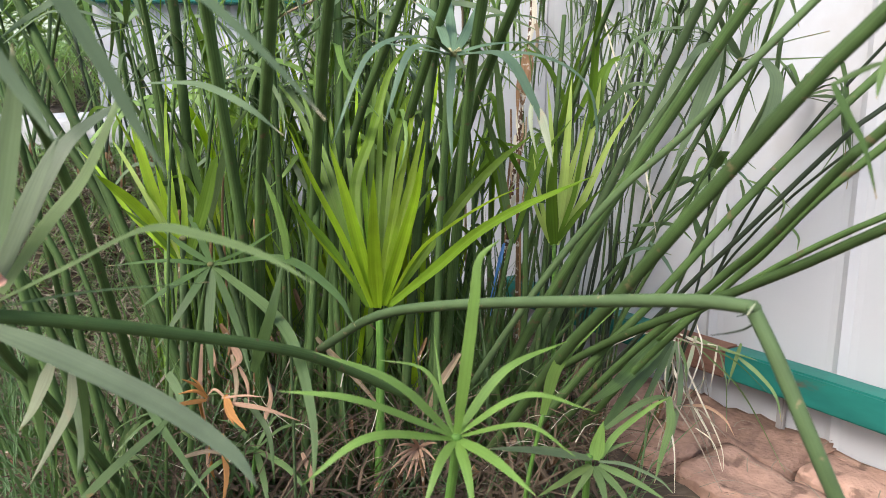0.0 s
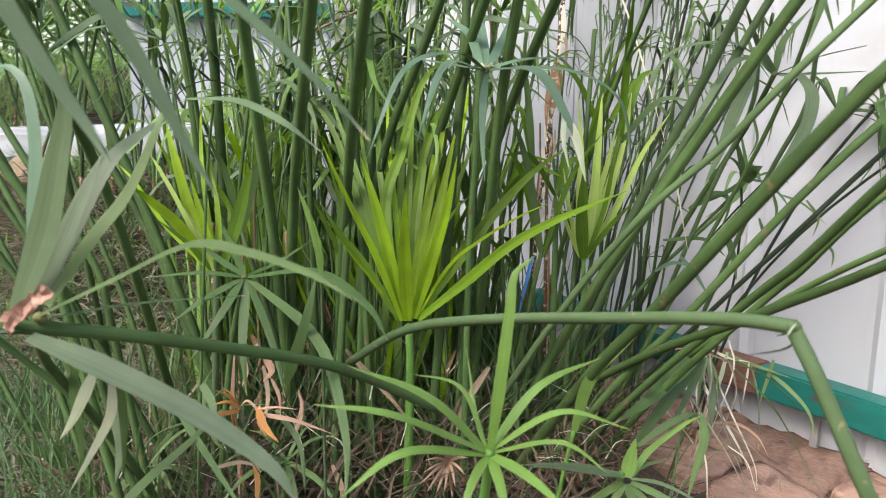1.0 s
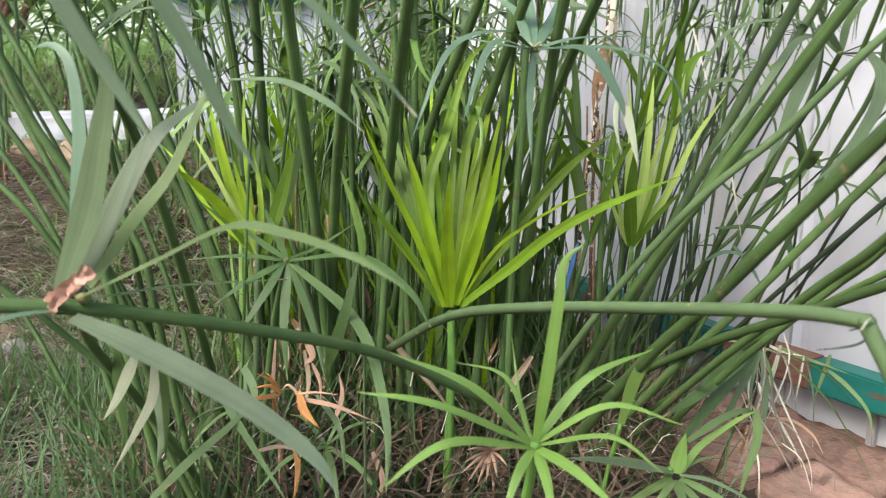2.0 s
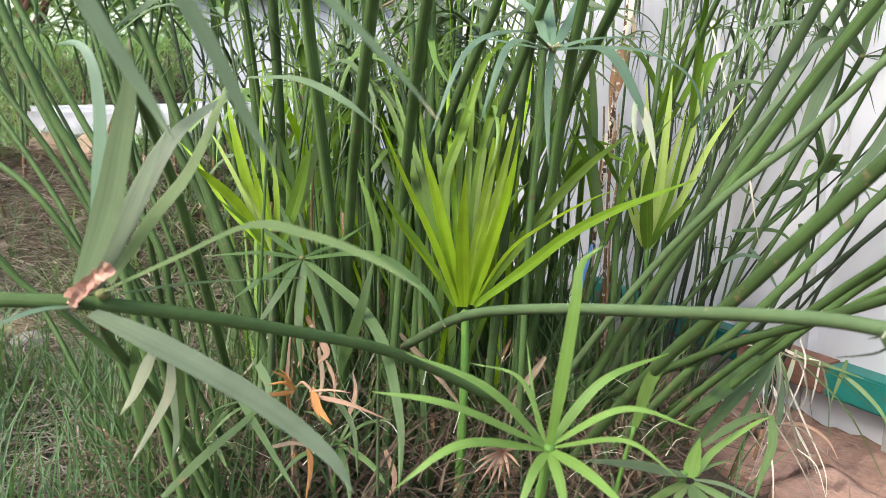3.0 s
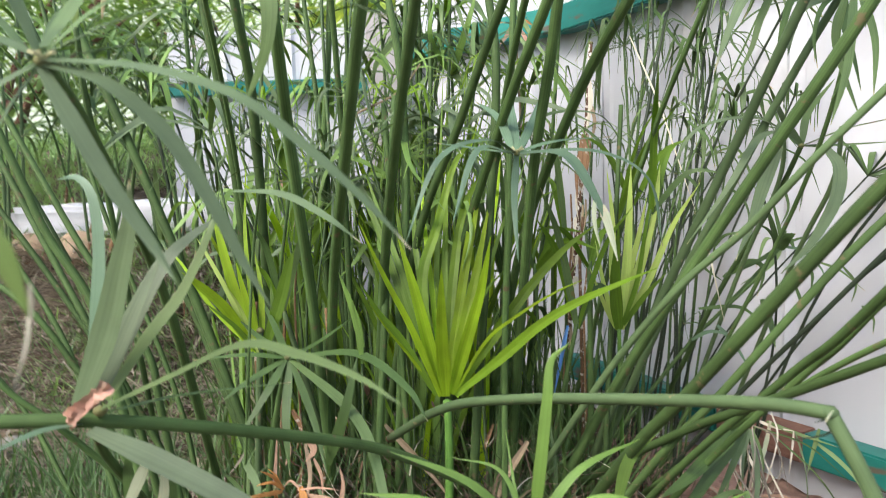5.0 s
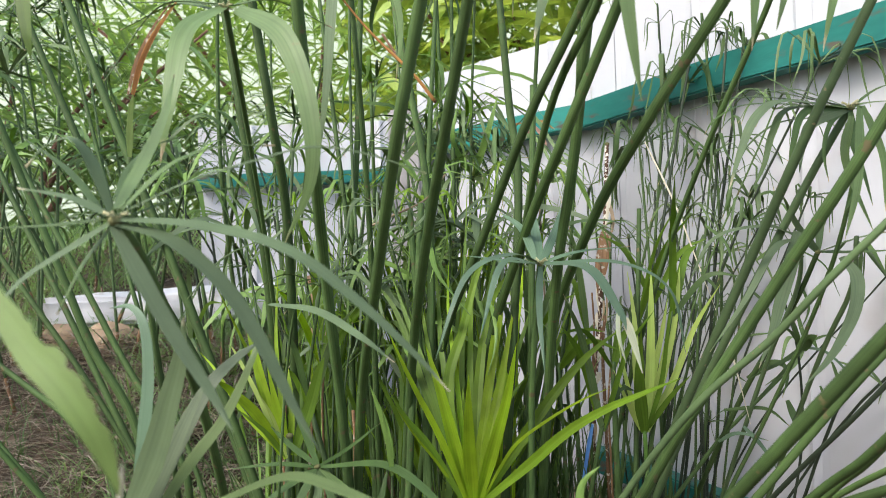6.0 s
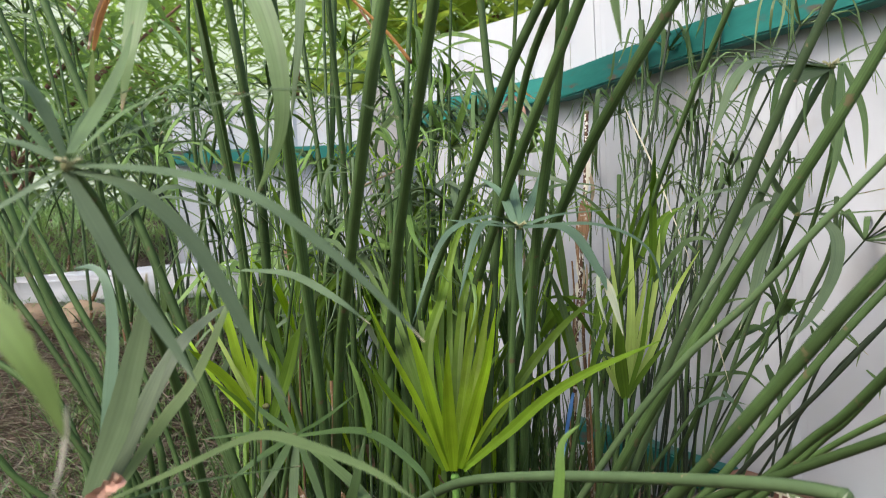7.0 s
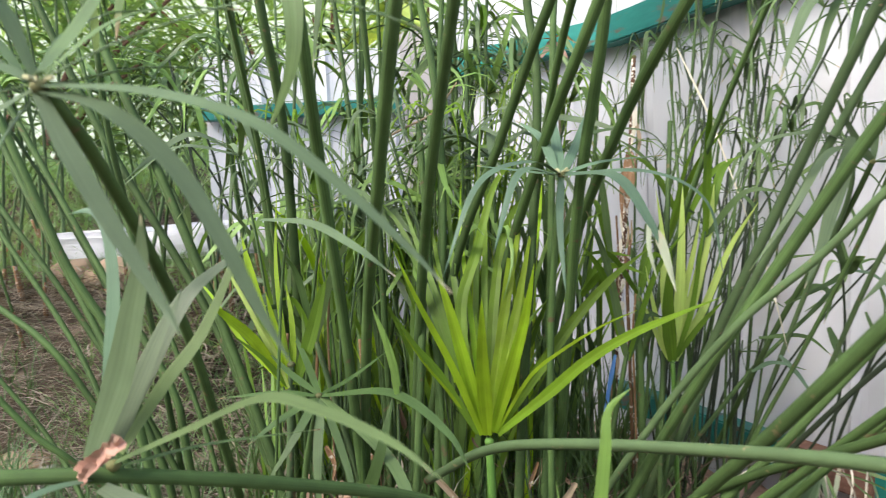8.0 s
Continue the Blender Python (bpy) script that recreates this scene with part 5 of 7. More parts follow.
s = stalk([(0.421, 0.620, 0.470), (0.373, 0.630, 0.427), (0.318, 0.680, 0.338), (0.282, 0.740, 0.263), (0.228, 0.820, 0.147)], 0.00290, 'stem_dark', 0.75, 'thin dusky sedge stalk leaning out over the bricks', grow=0.35)
s = stalk([(0.278, 0.400, 0.452), (0.261, 0.430, 0.418), (0.247, 0.500, 0.354), (0.236, 0.560, 0.308), (0.175, 0.680, 0.174)], 0.00400, 'stem', 0.75, 'thick dark green sedge stalk leaning out over the bricks', grow=0.35)
s = stalk([(0.319, 0.460, 0.441), (0.284, 0.500, 0.387), (0.271, 0.550, 0.336), (0.262, 0.600, 0.295), (0.198, 0.700, 0.160)], 0.00370, 'stem', 0.75, 'thick dark green sedge stalk leaning out over the bricks', grow=0.35)
s = stalk([(0.353, 0.500, 0.383), (0.324, 0.530, 0.357), (0.304, 0.570, 0.328), (0.285, 0.630, 0.285), (0.237, 0.720, 0.203)], 0.00320, 'stem', 0.75, 'thick dark green sedge stalk leaning out over the bricks', grow=0.35)
s = stalk([(0.287, 0.438, 0.372), (0.266, 0.486, 0.340), (0.231, 0.563, 0.291), (0.165, 0.707, 0.197)], 0.00450, 'stem', 0.75, 'thick dark green sedge stalk leaning out over the bricks', grow=0.35)
s = stalk([(0.044, 1.339, 0.765), (0.050, 1.318, 0.659), (0.053, 1.285, 0.488)], 0.00250, 'dry', 0.75, 'dead brown sedge umbel caught at the fence rail')
umbel_hub(s, (0.044, 1.339, 0.765), 0.0025, 'hub')
leaf(s, [(0.044, 1.339, 0.765), (0.017, 1.287, 0.756), (-0.015, 1.264, 0.738)], 0.0160, 'dryo', 'up')
leaf(s, [(0.044, 1.339, 0.765), (0.058, 1.290, 0.760), (0.083, 1.271, 0.739)], 0.0140, 'dryo', 'up')
leaf(s, [(0.044, 1.339, 0.765), (0.031, 1.287, 0.735), (0.015, 1.266, 0.711)], 0.0120, 'collar', 'up')
leaf(s, [(0.044, 1.339, 0.765), (0.062, 1.289, 0.728), (0.066, 1.269, 0.698)], 0.0090, 'collar', 'up')
s = stalk([(-0.327, 0.537, 0.605), (-0.334, 0.557, 0.541), (-0.340, 0.599, 0.425)], 0.00300, 'stem', 0.75, 'dying sedge leaf turned orange above a yellow base')
leaf(s, [(-0.327, 0.537, 0.605), (-0.320, 0.527, 0.635), (-0.311, 0.518, 0.658)], 0.0072, 'lime', 'cam')
leaf(s, [(-0.312, 0.518, 0.654), (-0.301, 0.513, 0.680), (-0.283, 0.509, 0.706), (-0.264, 0.511, 0.731)], 0.0062, 'dryo', 'cam')
leaf(s, [(-0.315, 0.516, 0.654), (-0.304, 0.511, 0.680), (-0.286, 0.507, 0.706), (-0.267, 0.509, 0.731)], 0.0035, 'deadst', 'cam')
s = stalk([(-0.347, 0.433, 0.771), (-0.418, 0.477, 0.727), (-0.503, 0.522, 0.603)], 0.00300, 'stem', 0.75, 'bright green sedge leaf hanging from above')
leaf(s, [(-0.347, 0.433, 0.771), (-0.326, 0.405, 0.711), (-0.317, 0.396, 0.673), (-0.314, 0.397, 0.649)], 0.0130, 'brightdk', 'cam')
leaf(s, [(-0.347, 0.433, 0.771), (-0.364, 0.411, 0.746), (-0.388, 0.400, 0.697)], 0.0110, 'leaf', 'up')
s = stalk([(-0.177, 0.727, 0.887), (-0.172, 0.749, 0.748), (-0.176, 0.812, 0.558), (-0.183, 0.855, 0.343)], 0.00400, 'stem', 0.75, 'sedge umbel with a pale streaked leaf hanging down')
umbel_hub(s, (-0.177, 0.727, 0.887), 0.0040, 'hub')
leaf(s, [(-0.177, 0.727, 0.887), (-0.182, 0.688, 0.791), (-0.189, 0.678, 0.693), (-0.205, 0.688, 0.606)], 0.0130, 'pale', 'cam')
leaf(s, [(-0.177, 0.727, 0.887), (-0.198, 0.706, 0.835), (-0.221, 0.695, 0.771)], 0.0100, 'leaf', 'up')
leaf(s, [(-0.177, 0.727, 0.887), (-0.137, 0.711, 0.840), (-0.113, 0.704, 0.769), (-0.120, 0.704, 0.697)], 0.0100, 'leaf', 'cam')
leaf(s, [(-0.177, 0.727, 0.887), (-0.156, 0.749, 0.864), (-0.109, 0.774, 0.832)], 0.0090, 'leaf', 'up')
s = stalk([(0.345, 0.711, 0.517), (0.351, 0.742, 0.460), (0.338, 0.823, 0.348)], 0.00300, 'stem_pale', 0.75, 'wavy pale sedge leaf drooping by the fence')
leaf(s, [(0.325, 0.700, 0.497), (0.331, 0.684, 0.478), (0.322, 0.668, 0.451), (0.303, 0.652, 0.425), (0.281, 0.636, 0.404), (0.254, 0.620, 0.385)], 0.0134, 'pale', 'cam')
s = stalk([(0.314, 0.771, 0.523), (0.320, 0.801, 0.461), (0.294, 0.860, 0.342)], 0.00300, 'stem_pale', 0.75, 'broad sedge leaf hanging among the stalks by the fence')
leaf(s, [(0.305, 0.750, 0.518), (0.270, 0.725, 0.508), (0.234, 0.704, 0.460), (0.192, 0.692, 0.406)], 0.0090, 'pale', 'up')
leaf(s, [(0.305, 0.750, 0.518), (0.272, 0.750, 0.532), (0.215, 0.744, 0.521), (0.182, 0.733, 0.471)], 0.0090, 'pale', 'up')
leaf(s, [(0.299, 0.740, 0.525), (0.287, 0.728, 0.492), (0.270, 0.715, 0.453), (0.256, 0.702, 0.422), (0.238, 0.690, 0.389)], 0.0150, 'pale', 'cam')
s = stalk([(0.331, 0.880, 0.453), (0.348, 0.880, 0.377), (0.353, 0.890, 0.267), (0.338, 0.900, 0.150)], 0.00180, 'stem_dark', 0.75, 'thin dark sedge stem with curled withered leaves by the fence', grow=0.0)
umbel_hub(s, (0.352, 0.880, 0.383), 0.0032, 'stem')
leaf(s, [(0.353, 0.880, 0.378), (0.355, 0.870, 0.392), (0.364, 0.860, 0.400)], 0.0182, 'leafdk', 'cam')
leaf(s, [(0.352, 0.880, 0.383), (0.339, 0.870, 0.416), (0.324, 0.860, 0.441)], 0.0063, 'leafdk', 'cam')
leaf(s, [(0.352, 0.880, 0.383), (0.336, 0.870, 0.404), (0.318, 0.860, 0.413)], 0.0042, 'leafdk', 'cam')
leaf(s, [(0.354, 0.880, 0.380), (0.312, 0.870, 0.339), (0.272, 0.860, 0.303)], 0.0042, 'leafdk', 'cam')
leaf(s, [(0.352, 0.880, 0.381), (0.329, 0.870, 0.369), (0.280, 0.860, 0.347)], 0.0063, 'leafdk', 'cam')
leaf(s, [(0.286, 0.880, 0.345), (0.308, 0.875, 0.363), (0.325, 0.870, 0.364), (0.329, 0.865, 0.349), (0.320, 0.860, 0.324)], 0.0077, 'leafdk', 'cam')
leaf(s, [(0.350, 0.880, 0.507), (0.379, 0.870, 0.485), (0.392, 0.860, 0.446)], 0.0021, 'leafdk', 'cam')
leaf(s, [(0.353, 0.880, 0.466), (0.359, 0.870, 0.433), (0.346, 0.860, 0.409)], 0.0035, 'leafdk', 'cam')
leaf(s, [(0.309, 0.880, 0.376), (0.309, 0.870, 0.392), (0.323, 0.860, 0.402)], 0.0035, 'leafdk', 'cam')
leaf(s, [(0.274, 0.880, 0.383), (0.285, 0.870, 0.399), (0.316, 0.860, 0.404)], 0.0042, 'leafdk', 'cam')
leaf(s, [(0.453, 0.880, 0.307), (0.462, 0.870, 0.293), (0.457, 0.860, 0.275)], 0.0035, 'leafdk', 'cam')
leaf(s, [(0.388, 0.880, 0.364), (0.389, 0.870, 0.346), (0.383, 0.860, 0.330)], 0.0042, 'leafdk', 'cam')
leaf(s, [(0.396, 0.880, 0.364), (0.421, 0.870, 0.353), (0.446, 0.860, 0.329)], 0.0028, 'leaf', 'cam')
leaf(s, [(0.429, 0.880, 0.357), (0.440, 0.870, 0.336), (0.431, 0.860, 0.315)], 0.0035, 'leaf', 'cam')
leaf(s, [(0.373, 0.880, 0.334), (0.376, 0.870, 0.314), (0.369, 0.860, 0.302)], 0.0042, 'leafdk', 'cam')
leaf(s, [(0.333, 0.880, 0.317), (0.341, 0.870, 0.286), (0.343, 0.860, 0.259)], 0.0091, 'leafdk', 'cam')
leaf(s, [(0.279, 0.880, 0.285), (0.297, 0.870, 0.263), (0.313, 0.860, 0.233)], 0.0056, 'leafbl', 'cam')
leaf(s, [(0.256, 0.880, 0.306), (0.303, 0.870, 0.309), (0.329, 0.860, 0.288)], 0.0049, 'leafdk', 'cam')
leaf(s, [(0.248, 0.880, 0.266), (0.269, 0.870, 0.279), (0.302, 0.860, 0.272)], 0.0049, 'leafbl', 'cam')
leaf(s, [(0.246, 0.880, 0.377), (0.262, 0.870, 0.357), (0.280, 0.860, 0.343)], 0.0035, 'leafdk', 'cam')
leaf(s, [(0.290, 0.880, 0.460), (0.309, 0.870, 0.436), (0.311, 0.860, 0.404)], 0.0035, 'leafdk', 'cam')
leaf(s, [(0.234, 0.880, 0.480), (0.251, 0.870, 0.456), (0.245, 0.860, 0.426)], 0.0042, 'leafdk', 'cam')
leaf(s, [(0.241, 0.880, 0.540), (0.263, 0.870, 0.516), (0.269, 0.860, 0.479)], 0.0042, 'leafdk', 'cam')
leaf(s, [(0.302, 0.880, 0.493), (0.316, 0.870, 0.506), (0.320, 0.860, 0.525)], 0.0049, 'leaf', 'cam')
leaf(s, [(0.352, 0.880, 0.383), (0.377, 0.873, 0.378), (0.397, 0.867, 0.357), (0.399, 0.860, 0.344)], 0.0035, 'leafbl', 'cam')
s = stalk([(-0.062, 1.112, 0.640), (-0.059, 1.103, 0.549), (-0.059, 1.067, 0.300)], 0.00300, 'stem', 0.75, 'sedge umbel with small yellow-green flower spikes')
umbel_hub(s, (-0.062, 1.112, 0.640), 0.0030, 'hub')
leaf(s, [(-0.062, 1.112, 0.640), (-0.036, 1.063, 0.698), (-0.017, 1.064, 0.760)], 0.0120, 'fresh', 'cam')
leaf(s, [(-0.062, 1.112, 0.640), (-0.011, 1.066, 0.653), (0.014, 1.049, 0.589)], 0.0100, 'fresh', 'up')
leaf(s, [(-0.062, 1.112, 0.640), (-0.089, 1.058, 0.691), (-0.079, 1.058, 0.752)], 0.0090, 'fresh', 'cam')
leaf(s, [(-0.062, 1.112, 0.640), (-0.099, 1.058, 0.629), (-0.117, 1.038, 0.566)], 0.0100, 'leaf', 'up')
leaf(s, [(-0.062, 1.112, 0.640), (-0.038, 1.064, 0.619), (-0.039, 1.045, 0.547)], 0.0110, 'olive', 'cam')
leaf(s, [(-0.062, 1.112, 0.640), (-0.028, 1.084, 0.665), (0.034, 1.090, 0.664)], 0.0080, 'leaf', 'up')
leaf(s, [(-0.062, 1.112, 0.640), (-0.075, 1.101, 0.643), (-0.089, 1.099, 0.647)], 0.0025, 'yellow', 'up')
leaf(s, [(-0.062, 1.112, 0.640), (-0.071, 1.101, 0.649), (-0.081, 1.100, 0.658)], 0.0025, 'yellow', 'up')
leaf(s, [(-0.062, 1.112, 0.640), (-0.065, 1.101, 0.651), (-0.068, 1.101, 0.663)], 0.0025, 'yellow', 'up')
leaf(s, [(-0.062, 1.112, 0.640), (-0.058, 1.102, 0.651), (-0.054, 1.102, 0.663)], 0.0025, 'yellow', 'up')
leaf(s, [(-0.062, 1.112, 0.640), (-0.051, 1.103, 0.647), (-0.041, 1.103, 0.655)], 0.0025, 'yellow', 'up')
leaf(s, [(-0.062, 1.112, 0.640), (-0.048, 1.103, 0.641), (-0.034, 1.104, 0.642)], 0.0025, 'yellow', 'up')
leaf(s, [(-0.062, 1.112, 0.640), (-0.074, 1.101, 0.636), (-0.086, 1.100, 0.633)], 0.0025, 'yellow', 'up')
leaf(s, [(-0.062, 1.112, 0.640), (-0.050, 1.103, 0.635), (-0.038, 1.104, 0.630)], 0.0025, 'yellow', 'up')
leaf(s, [(-0.062, 1.112, 0.640), (-0.067, 1.101, 0.633), (-0.073, 1.101, 0.627)], 0.0025, 'yellow', 'up')
leaf(s, [(-0.062, 1.112, 0.640), (-0.056, 1.102, 0.633), (-0.051, 1.103, 0.626)], 0.0025, 'yellow', 'up')
leaf(s, [(-0.062, 1.112, 0.640), (-0.061, 1.102, 0.653), (-0.061, 1.101, 0.667)], 0.0025, 'yellow', 'up')
leaf(s, [(-0.062, 1.112, 0.640), (-0.077, 1.100, 0.639), (-0.093, 1.099, 0.638)], 0.0025, 'yellow', 'up')
s = stalk([(-0.282, 0.951, 0.463), (-0.274, 0.924, 0.312), (-0.256, 0.857, 0.098)], 0.00300, 'stem_bright', 0.75, 'young green sedge leaf standing between tall stalks')
umbel_hub(s, (-0.282, 0.951, 0.463), 0.0030, 'stem_bright')
leaf(s, [(-0.276, 0.938, 0.388), (-0.284, 0.937, 0.499), (-0.303, 0.920, 0.585)], 0.0150, 'brightdk', 'cam')
leaf(s, [(-0.276, 0.935, 0.373), (-0.254, 0.933, 0.463), (-0.242, 0.939, 0.543)], 0.0110, 'brightdk', 'cam')
leaf(s, [(-0.277, 0.934, 0.365), (-0.295, 0.895, 0.441), (-0.325, 0.879, 0.482)], 0.0100, 'bright', 'cam')
leaf(s, [(-0.274, 0.934, 0.365), (-0.219, 0.901, 0.434), (-0.184, 0.891, 0.470)], 0.0120, 'brightdk', 'cam')
s = stalk([(-0.252, 1.003, 0.452), (-0.243, 0.957, 0.308), (-0.230, 0.888, 0.087)], 0.00250, 'stem', 0.75, 'arching green sedge leaves deep between the stalks')
umbel_hub(s, (-0.252, 1.003, 0.452), 0.0025, 'hub')
leaf(s, [(-0.252, 1.003, 0.452), (-0.278, 0.927, 0.495), (-0.308, 0.861, 0.489), (-0.320, 0.838, 0.480)], 0.0120, 'leaf', 'up')
leaf(s, [(-0.252, 1.003, 0.452), (-0.193, 0.951, 0.471), (-0.140, 0.909, 0.435), (-0.118, 0.880, 0.373)], 0.0130, 'fresh', 'up')
leaf(s, [(-0.252, 1.003, 0.452), (-0.208, 0.950, 0.418), (-0.164, 0.915, 0.369)], 0.0140, 'brightdk', 'cam')
leaf(s, [(-0.252, 1.003, 0.452), (-0.269, 0.941, 0.403), (-0.270, 0.910, 0.345)], 0.0120, 'brightdk', 'cam')
leaf(s, [(-0.252, 1.003, 0.452), (-0.171, 0.958, 0.441), (-0.133, 0.959, 0.479)], 0.0090, 'leaf', 'up')
leaf(s, [(-0.252, 1.003, 0.452), (-0.213, 0.934, 0.389), (-0.219, 0.898, 0.303)], 0.0120, 'leafdk', 'cam')
s = stalk([(-0.167, 0.979, 0.387), (-0.162, 0.949, 0.272), (-0.154, 0.896, 0.088)], 0.00350, 'stem_bright', 0.75, 'broad young sedge leaves between the stalks')
umbel_hub(s, (-0.167, 0.979, 0.387), 0.0035, 'stem_bright')
leaf(s, [(-0.166, 0.975, 0.363), (-0.190, 0.956, 0.441), (-0.206, 0.945, 0.500)], 0.0150, 'brightdk', 'cam')
leaf(s, [(-0.166, 0.975, 0.363), (-0.164, 0.961, 0.449), (-0.151, 0.980, 0.547)], 0.0140, 'brightdk', 'cam')
leaf(s, [(-0.166, 0.975, 0.363), (-0.133, 0.964, 0.449), (-0.097, 0.982, 0.532)], 0.0150, 'brightdk', 'cam')
leaf(s, [(-0.166, 0.975, 0.363), (-0.109, 0.953, 0.434), (-0.050, 0.955, 0.523)], 0.0140, 'brightdk', 'cam')
leaf(s, [(-0.166, 0.975, 0.363), (-0.206, 0.938, 0.404), (-0.239, 0.922, 0.448)], 0.0110, 'brightdk', 'cam')
leaf(s, [(-0.166, 0.975, 0.363), (-0.093, 0.948, 0.397), (-0.026, 0.945, 0.457)], 0.0130, 'brightdk', 'cam')
s = stalk([(-0.250, 0.855, 0.375), (-0.254, 0.854, 0.324), (-0.254, 0.854, 0.237)], 0.00175, 'deadst', 0.75, 'broken dead sedge stem among green stalks')
s = stalk([(-0.263, 0.834, 0.357), (-0.262, 0.833, 0.307), (-0.269, 0.833, 0.222)], 0.00225, 'deadst', 0.75, 'broken dead sedge stem among green stalks')
s = stalk([(0.126, 0.985, 0.419), (0.121, 0.984, 0.363), (0.122, 0.984, 0.266)], 0.00275, 'deadst', 0.75, 'broken dead sedge stem among green stalks')
s = stalk([(0.111, 1.004, 0.451), (0.112, 1.004, 0.393), (0.105, 1.003, 0.295)], 0.00175, 'deadst', 0.75, 'broken dead sedge stem among green stalks')
s = stalk([(-0.275, 0.772, 0.341), (-0.279, 0.772, 0.295), (-0.279, 0.772, 0.216)], 0.00225, 'deadst', 0.75, 'broken dead sedge stem among green stalks')
s = stalk([(-0.205, 0.818, 0.324), (-0.204, 0.818, 0.275), (-0.210, 0.817, 0.192)], 0.00275, 'deadst', 0.75, 'broken dead sedge stem among green stalks')
s = stalk([(0.125, 0.934, 0.354), (0.120, 0.934, 0.301), (0.121, 0.934, 0.209)], 0.00175, 'deadst', 0.75, 'broken dead sedge stem among green stalks')

# ---- the rest of the clump: thinner stalks behind, with narrow drooping umbels ----
rng = random.Random(7)


def umbel(parent, q, up, count, length, width, kind, droop=0.6, spread=(0.2, 0.9)):
    """Narrow leaves round a stalk's top, rising, arching and hanging."""
    up = Vector(up).normalized()
    a = up.cross(Vector((0.3, 1, 0.2))).normalized()
    b = up.cross(a)
    turn = rng.uniform(0, math.tau)
    for k in range(count):
        az = turn + k * math.tau / count + rng.uniform(-0.55, 0.55)
        out = a * math.cos(az) + b * math.sin(az)
        rise = rng.uniform(*spread)
        ln = length * rng.uniform(0.6, 1.15)
        d = (out + up * rise).normalized()
        p1 = q + d * ln * 0.38
        fall = (d * (1 - droop) + Vector((0, 0, -droop * rng.uniform(0.5, 1.3)))).normalized()
        p2 = p1 + fall * ln * 0.34
        sway = Vector((rng.uniform(-0.6, 0.6), rng.uniform(-0.6, 0.6), -droop * rng.uniform(0.2, 1.4)))
        p3 = p2 + (fall + sway).normalized() * ln * 0.3
        bm = bmesh.new()
        ribbon_bm(bm, curve_points([q, p1, p2, p3], 10), width * rng.uniform(0.6, 1.25), "up", twist=rng.uniform(-1.4, 1.4))
        part("leaf", bm, MATS[kind], parent)


def grown(base, top, r, kind, label, count=0, length=0.15, width=0.008, leaf_kind="leafdk", droop=0.6):
    base, top = Vector(base), Vector(top)
    mid = (base + top) / 2 + Vector((rng.uniform(-0.03, 0.03), rng.uniform(-0.03, 0.03), 0.03))
    mid += (base - top).xy.to_3d() * 0.12
    s = stalk([top, mid, base], r, kind, 0.7, label)
    if count:
        umbel_hub(s, top, r * 0.9, "hub")
        umbel(s, top, top - mid, count, length, width, leaf_kind, droop)
    return s


# upright stalks in the heart of the clump, some ending in umbels between their neighbours
for k in range(6):
    bx, by = rng.uniform(-0.34, 0.12), rng.uniform(0.9, 1.25)
    h = rng.uniform(0.95, 1.25)
    top = (bx + (bx + 0.05) * rng.uniform(0.2, 0.7) + rng.uniform(-0.05, 0.05), by + rng.uniform(-0.05, 0.15), h)
    grown((bx, by, 0), top, rng.uniform(0.0028, 0.0048), rng.choice(("stem", "stem", "stem_pale")), "slender green sedge stalk deep in the clump", rng.choice((7, 9, 12)), 0.22, 0.010, rng.choice(("leaf", "leafdk")))
for k in range(17):
    bx, by = rng.uniform(-0.38, 0.02), rng.uniform(1.0, 1.4)
    h = rng.uniform(0.38, 0.8)
    top = (bx + rng.uniform(-0.12, 0.12), by + rng.uniform(-0.08, 0.12), h)
    grown((bx, by, 0), top, rng.uniform(0.0022, 0.004), rng.choice(("stem", "stem_pale")), "sedge stalk with a leafy umbel deep in the clump", rng.choice((9, 11, 13)), rng.uniform(0.14, 0.24), rng.uniform(0.006, 0.012), rng.choice(("leaf", "leafdk", "fresh", "fresh", "brightdk")), 0.55)
# old leaves arching in front of the inner stalks
for k in range(16):
    bx, by = rng.uniform(-0.36, 0.04), rng.uniform(0.84, 1.02)
    top = (bx + rng.uniform(-0.08, 0.08), by + rng.uniform(-0.06, 0.06), rng.uniform(0.34, 0.62))
    grown((bx, by, 0), top, rng.uniform(0.002, 0.0032), rng.choice(("stem", "stem_pale")), "short sedge stalk with arching leaves between tall ones", rng.choice((6, 7, 8)), rng.uniform(0.15, 0.25), rng.uniform(0.006, 0.011), rng.choice(("leaf", "fresh", "fresh", "pale")), 0.5)
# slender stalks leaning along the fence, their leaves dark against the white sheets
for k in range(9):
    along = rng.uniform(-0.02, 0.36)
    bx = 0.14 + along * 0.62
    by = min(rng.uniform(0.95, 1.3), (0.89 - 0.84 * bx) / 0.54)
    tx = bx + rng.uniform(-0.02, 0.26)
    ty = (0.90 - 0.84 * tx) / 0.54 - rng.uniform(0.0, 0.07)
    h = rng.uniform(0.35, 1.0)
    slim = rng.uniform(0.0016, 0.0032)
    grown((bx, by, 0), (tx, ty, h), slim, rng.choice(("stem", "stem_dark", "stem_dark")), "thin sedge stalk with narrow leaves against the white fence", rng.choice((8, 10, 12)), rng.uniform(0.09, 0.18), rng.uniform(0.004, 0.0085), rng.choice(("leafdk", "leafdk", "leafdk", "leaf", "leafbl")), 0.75)
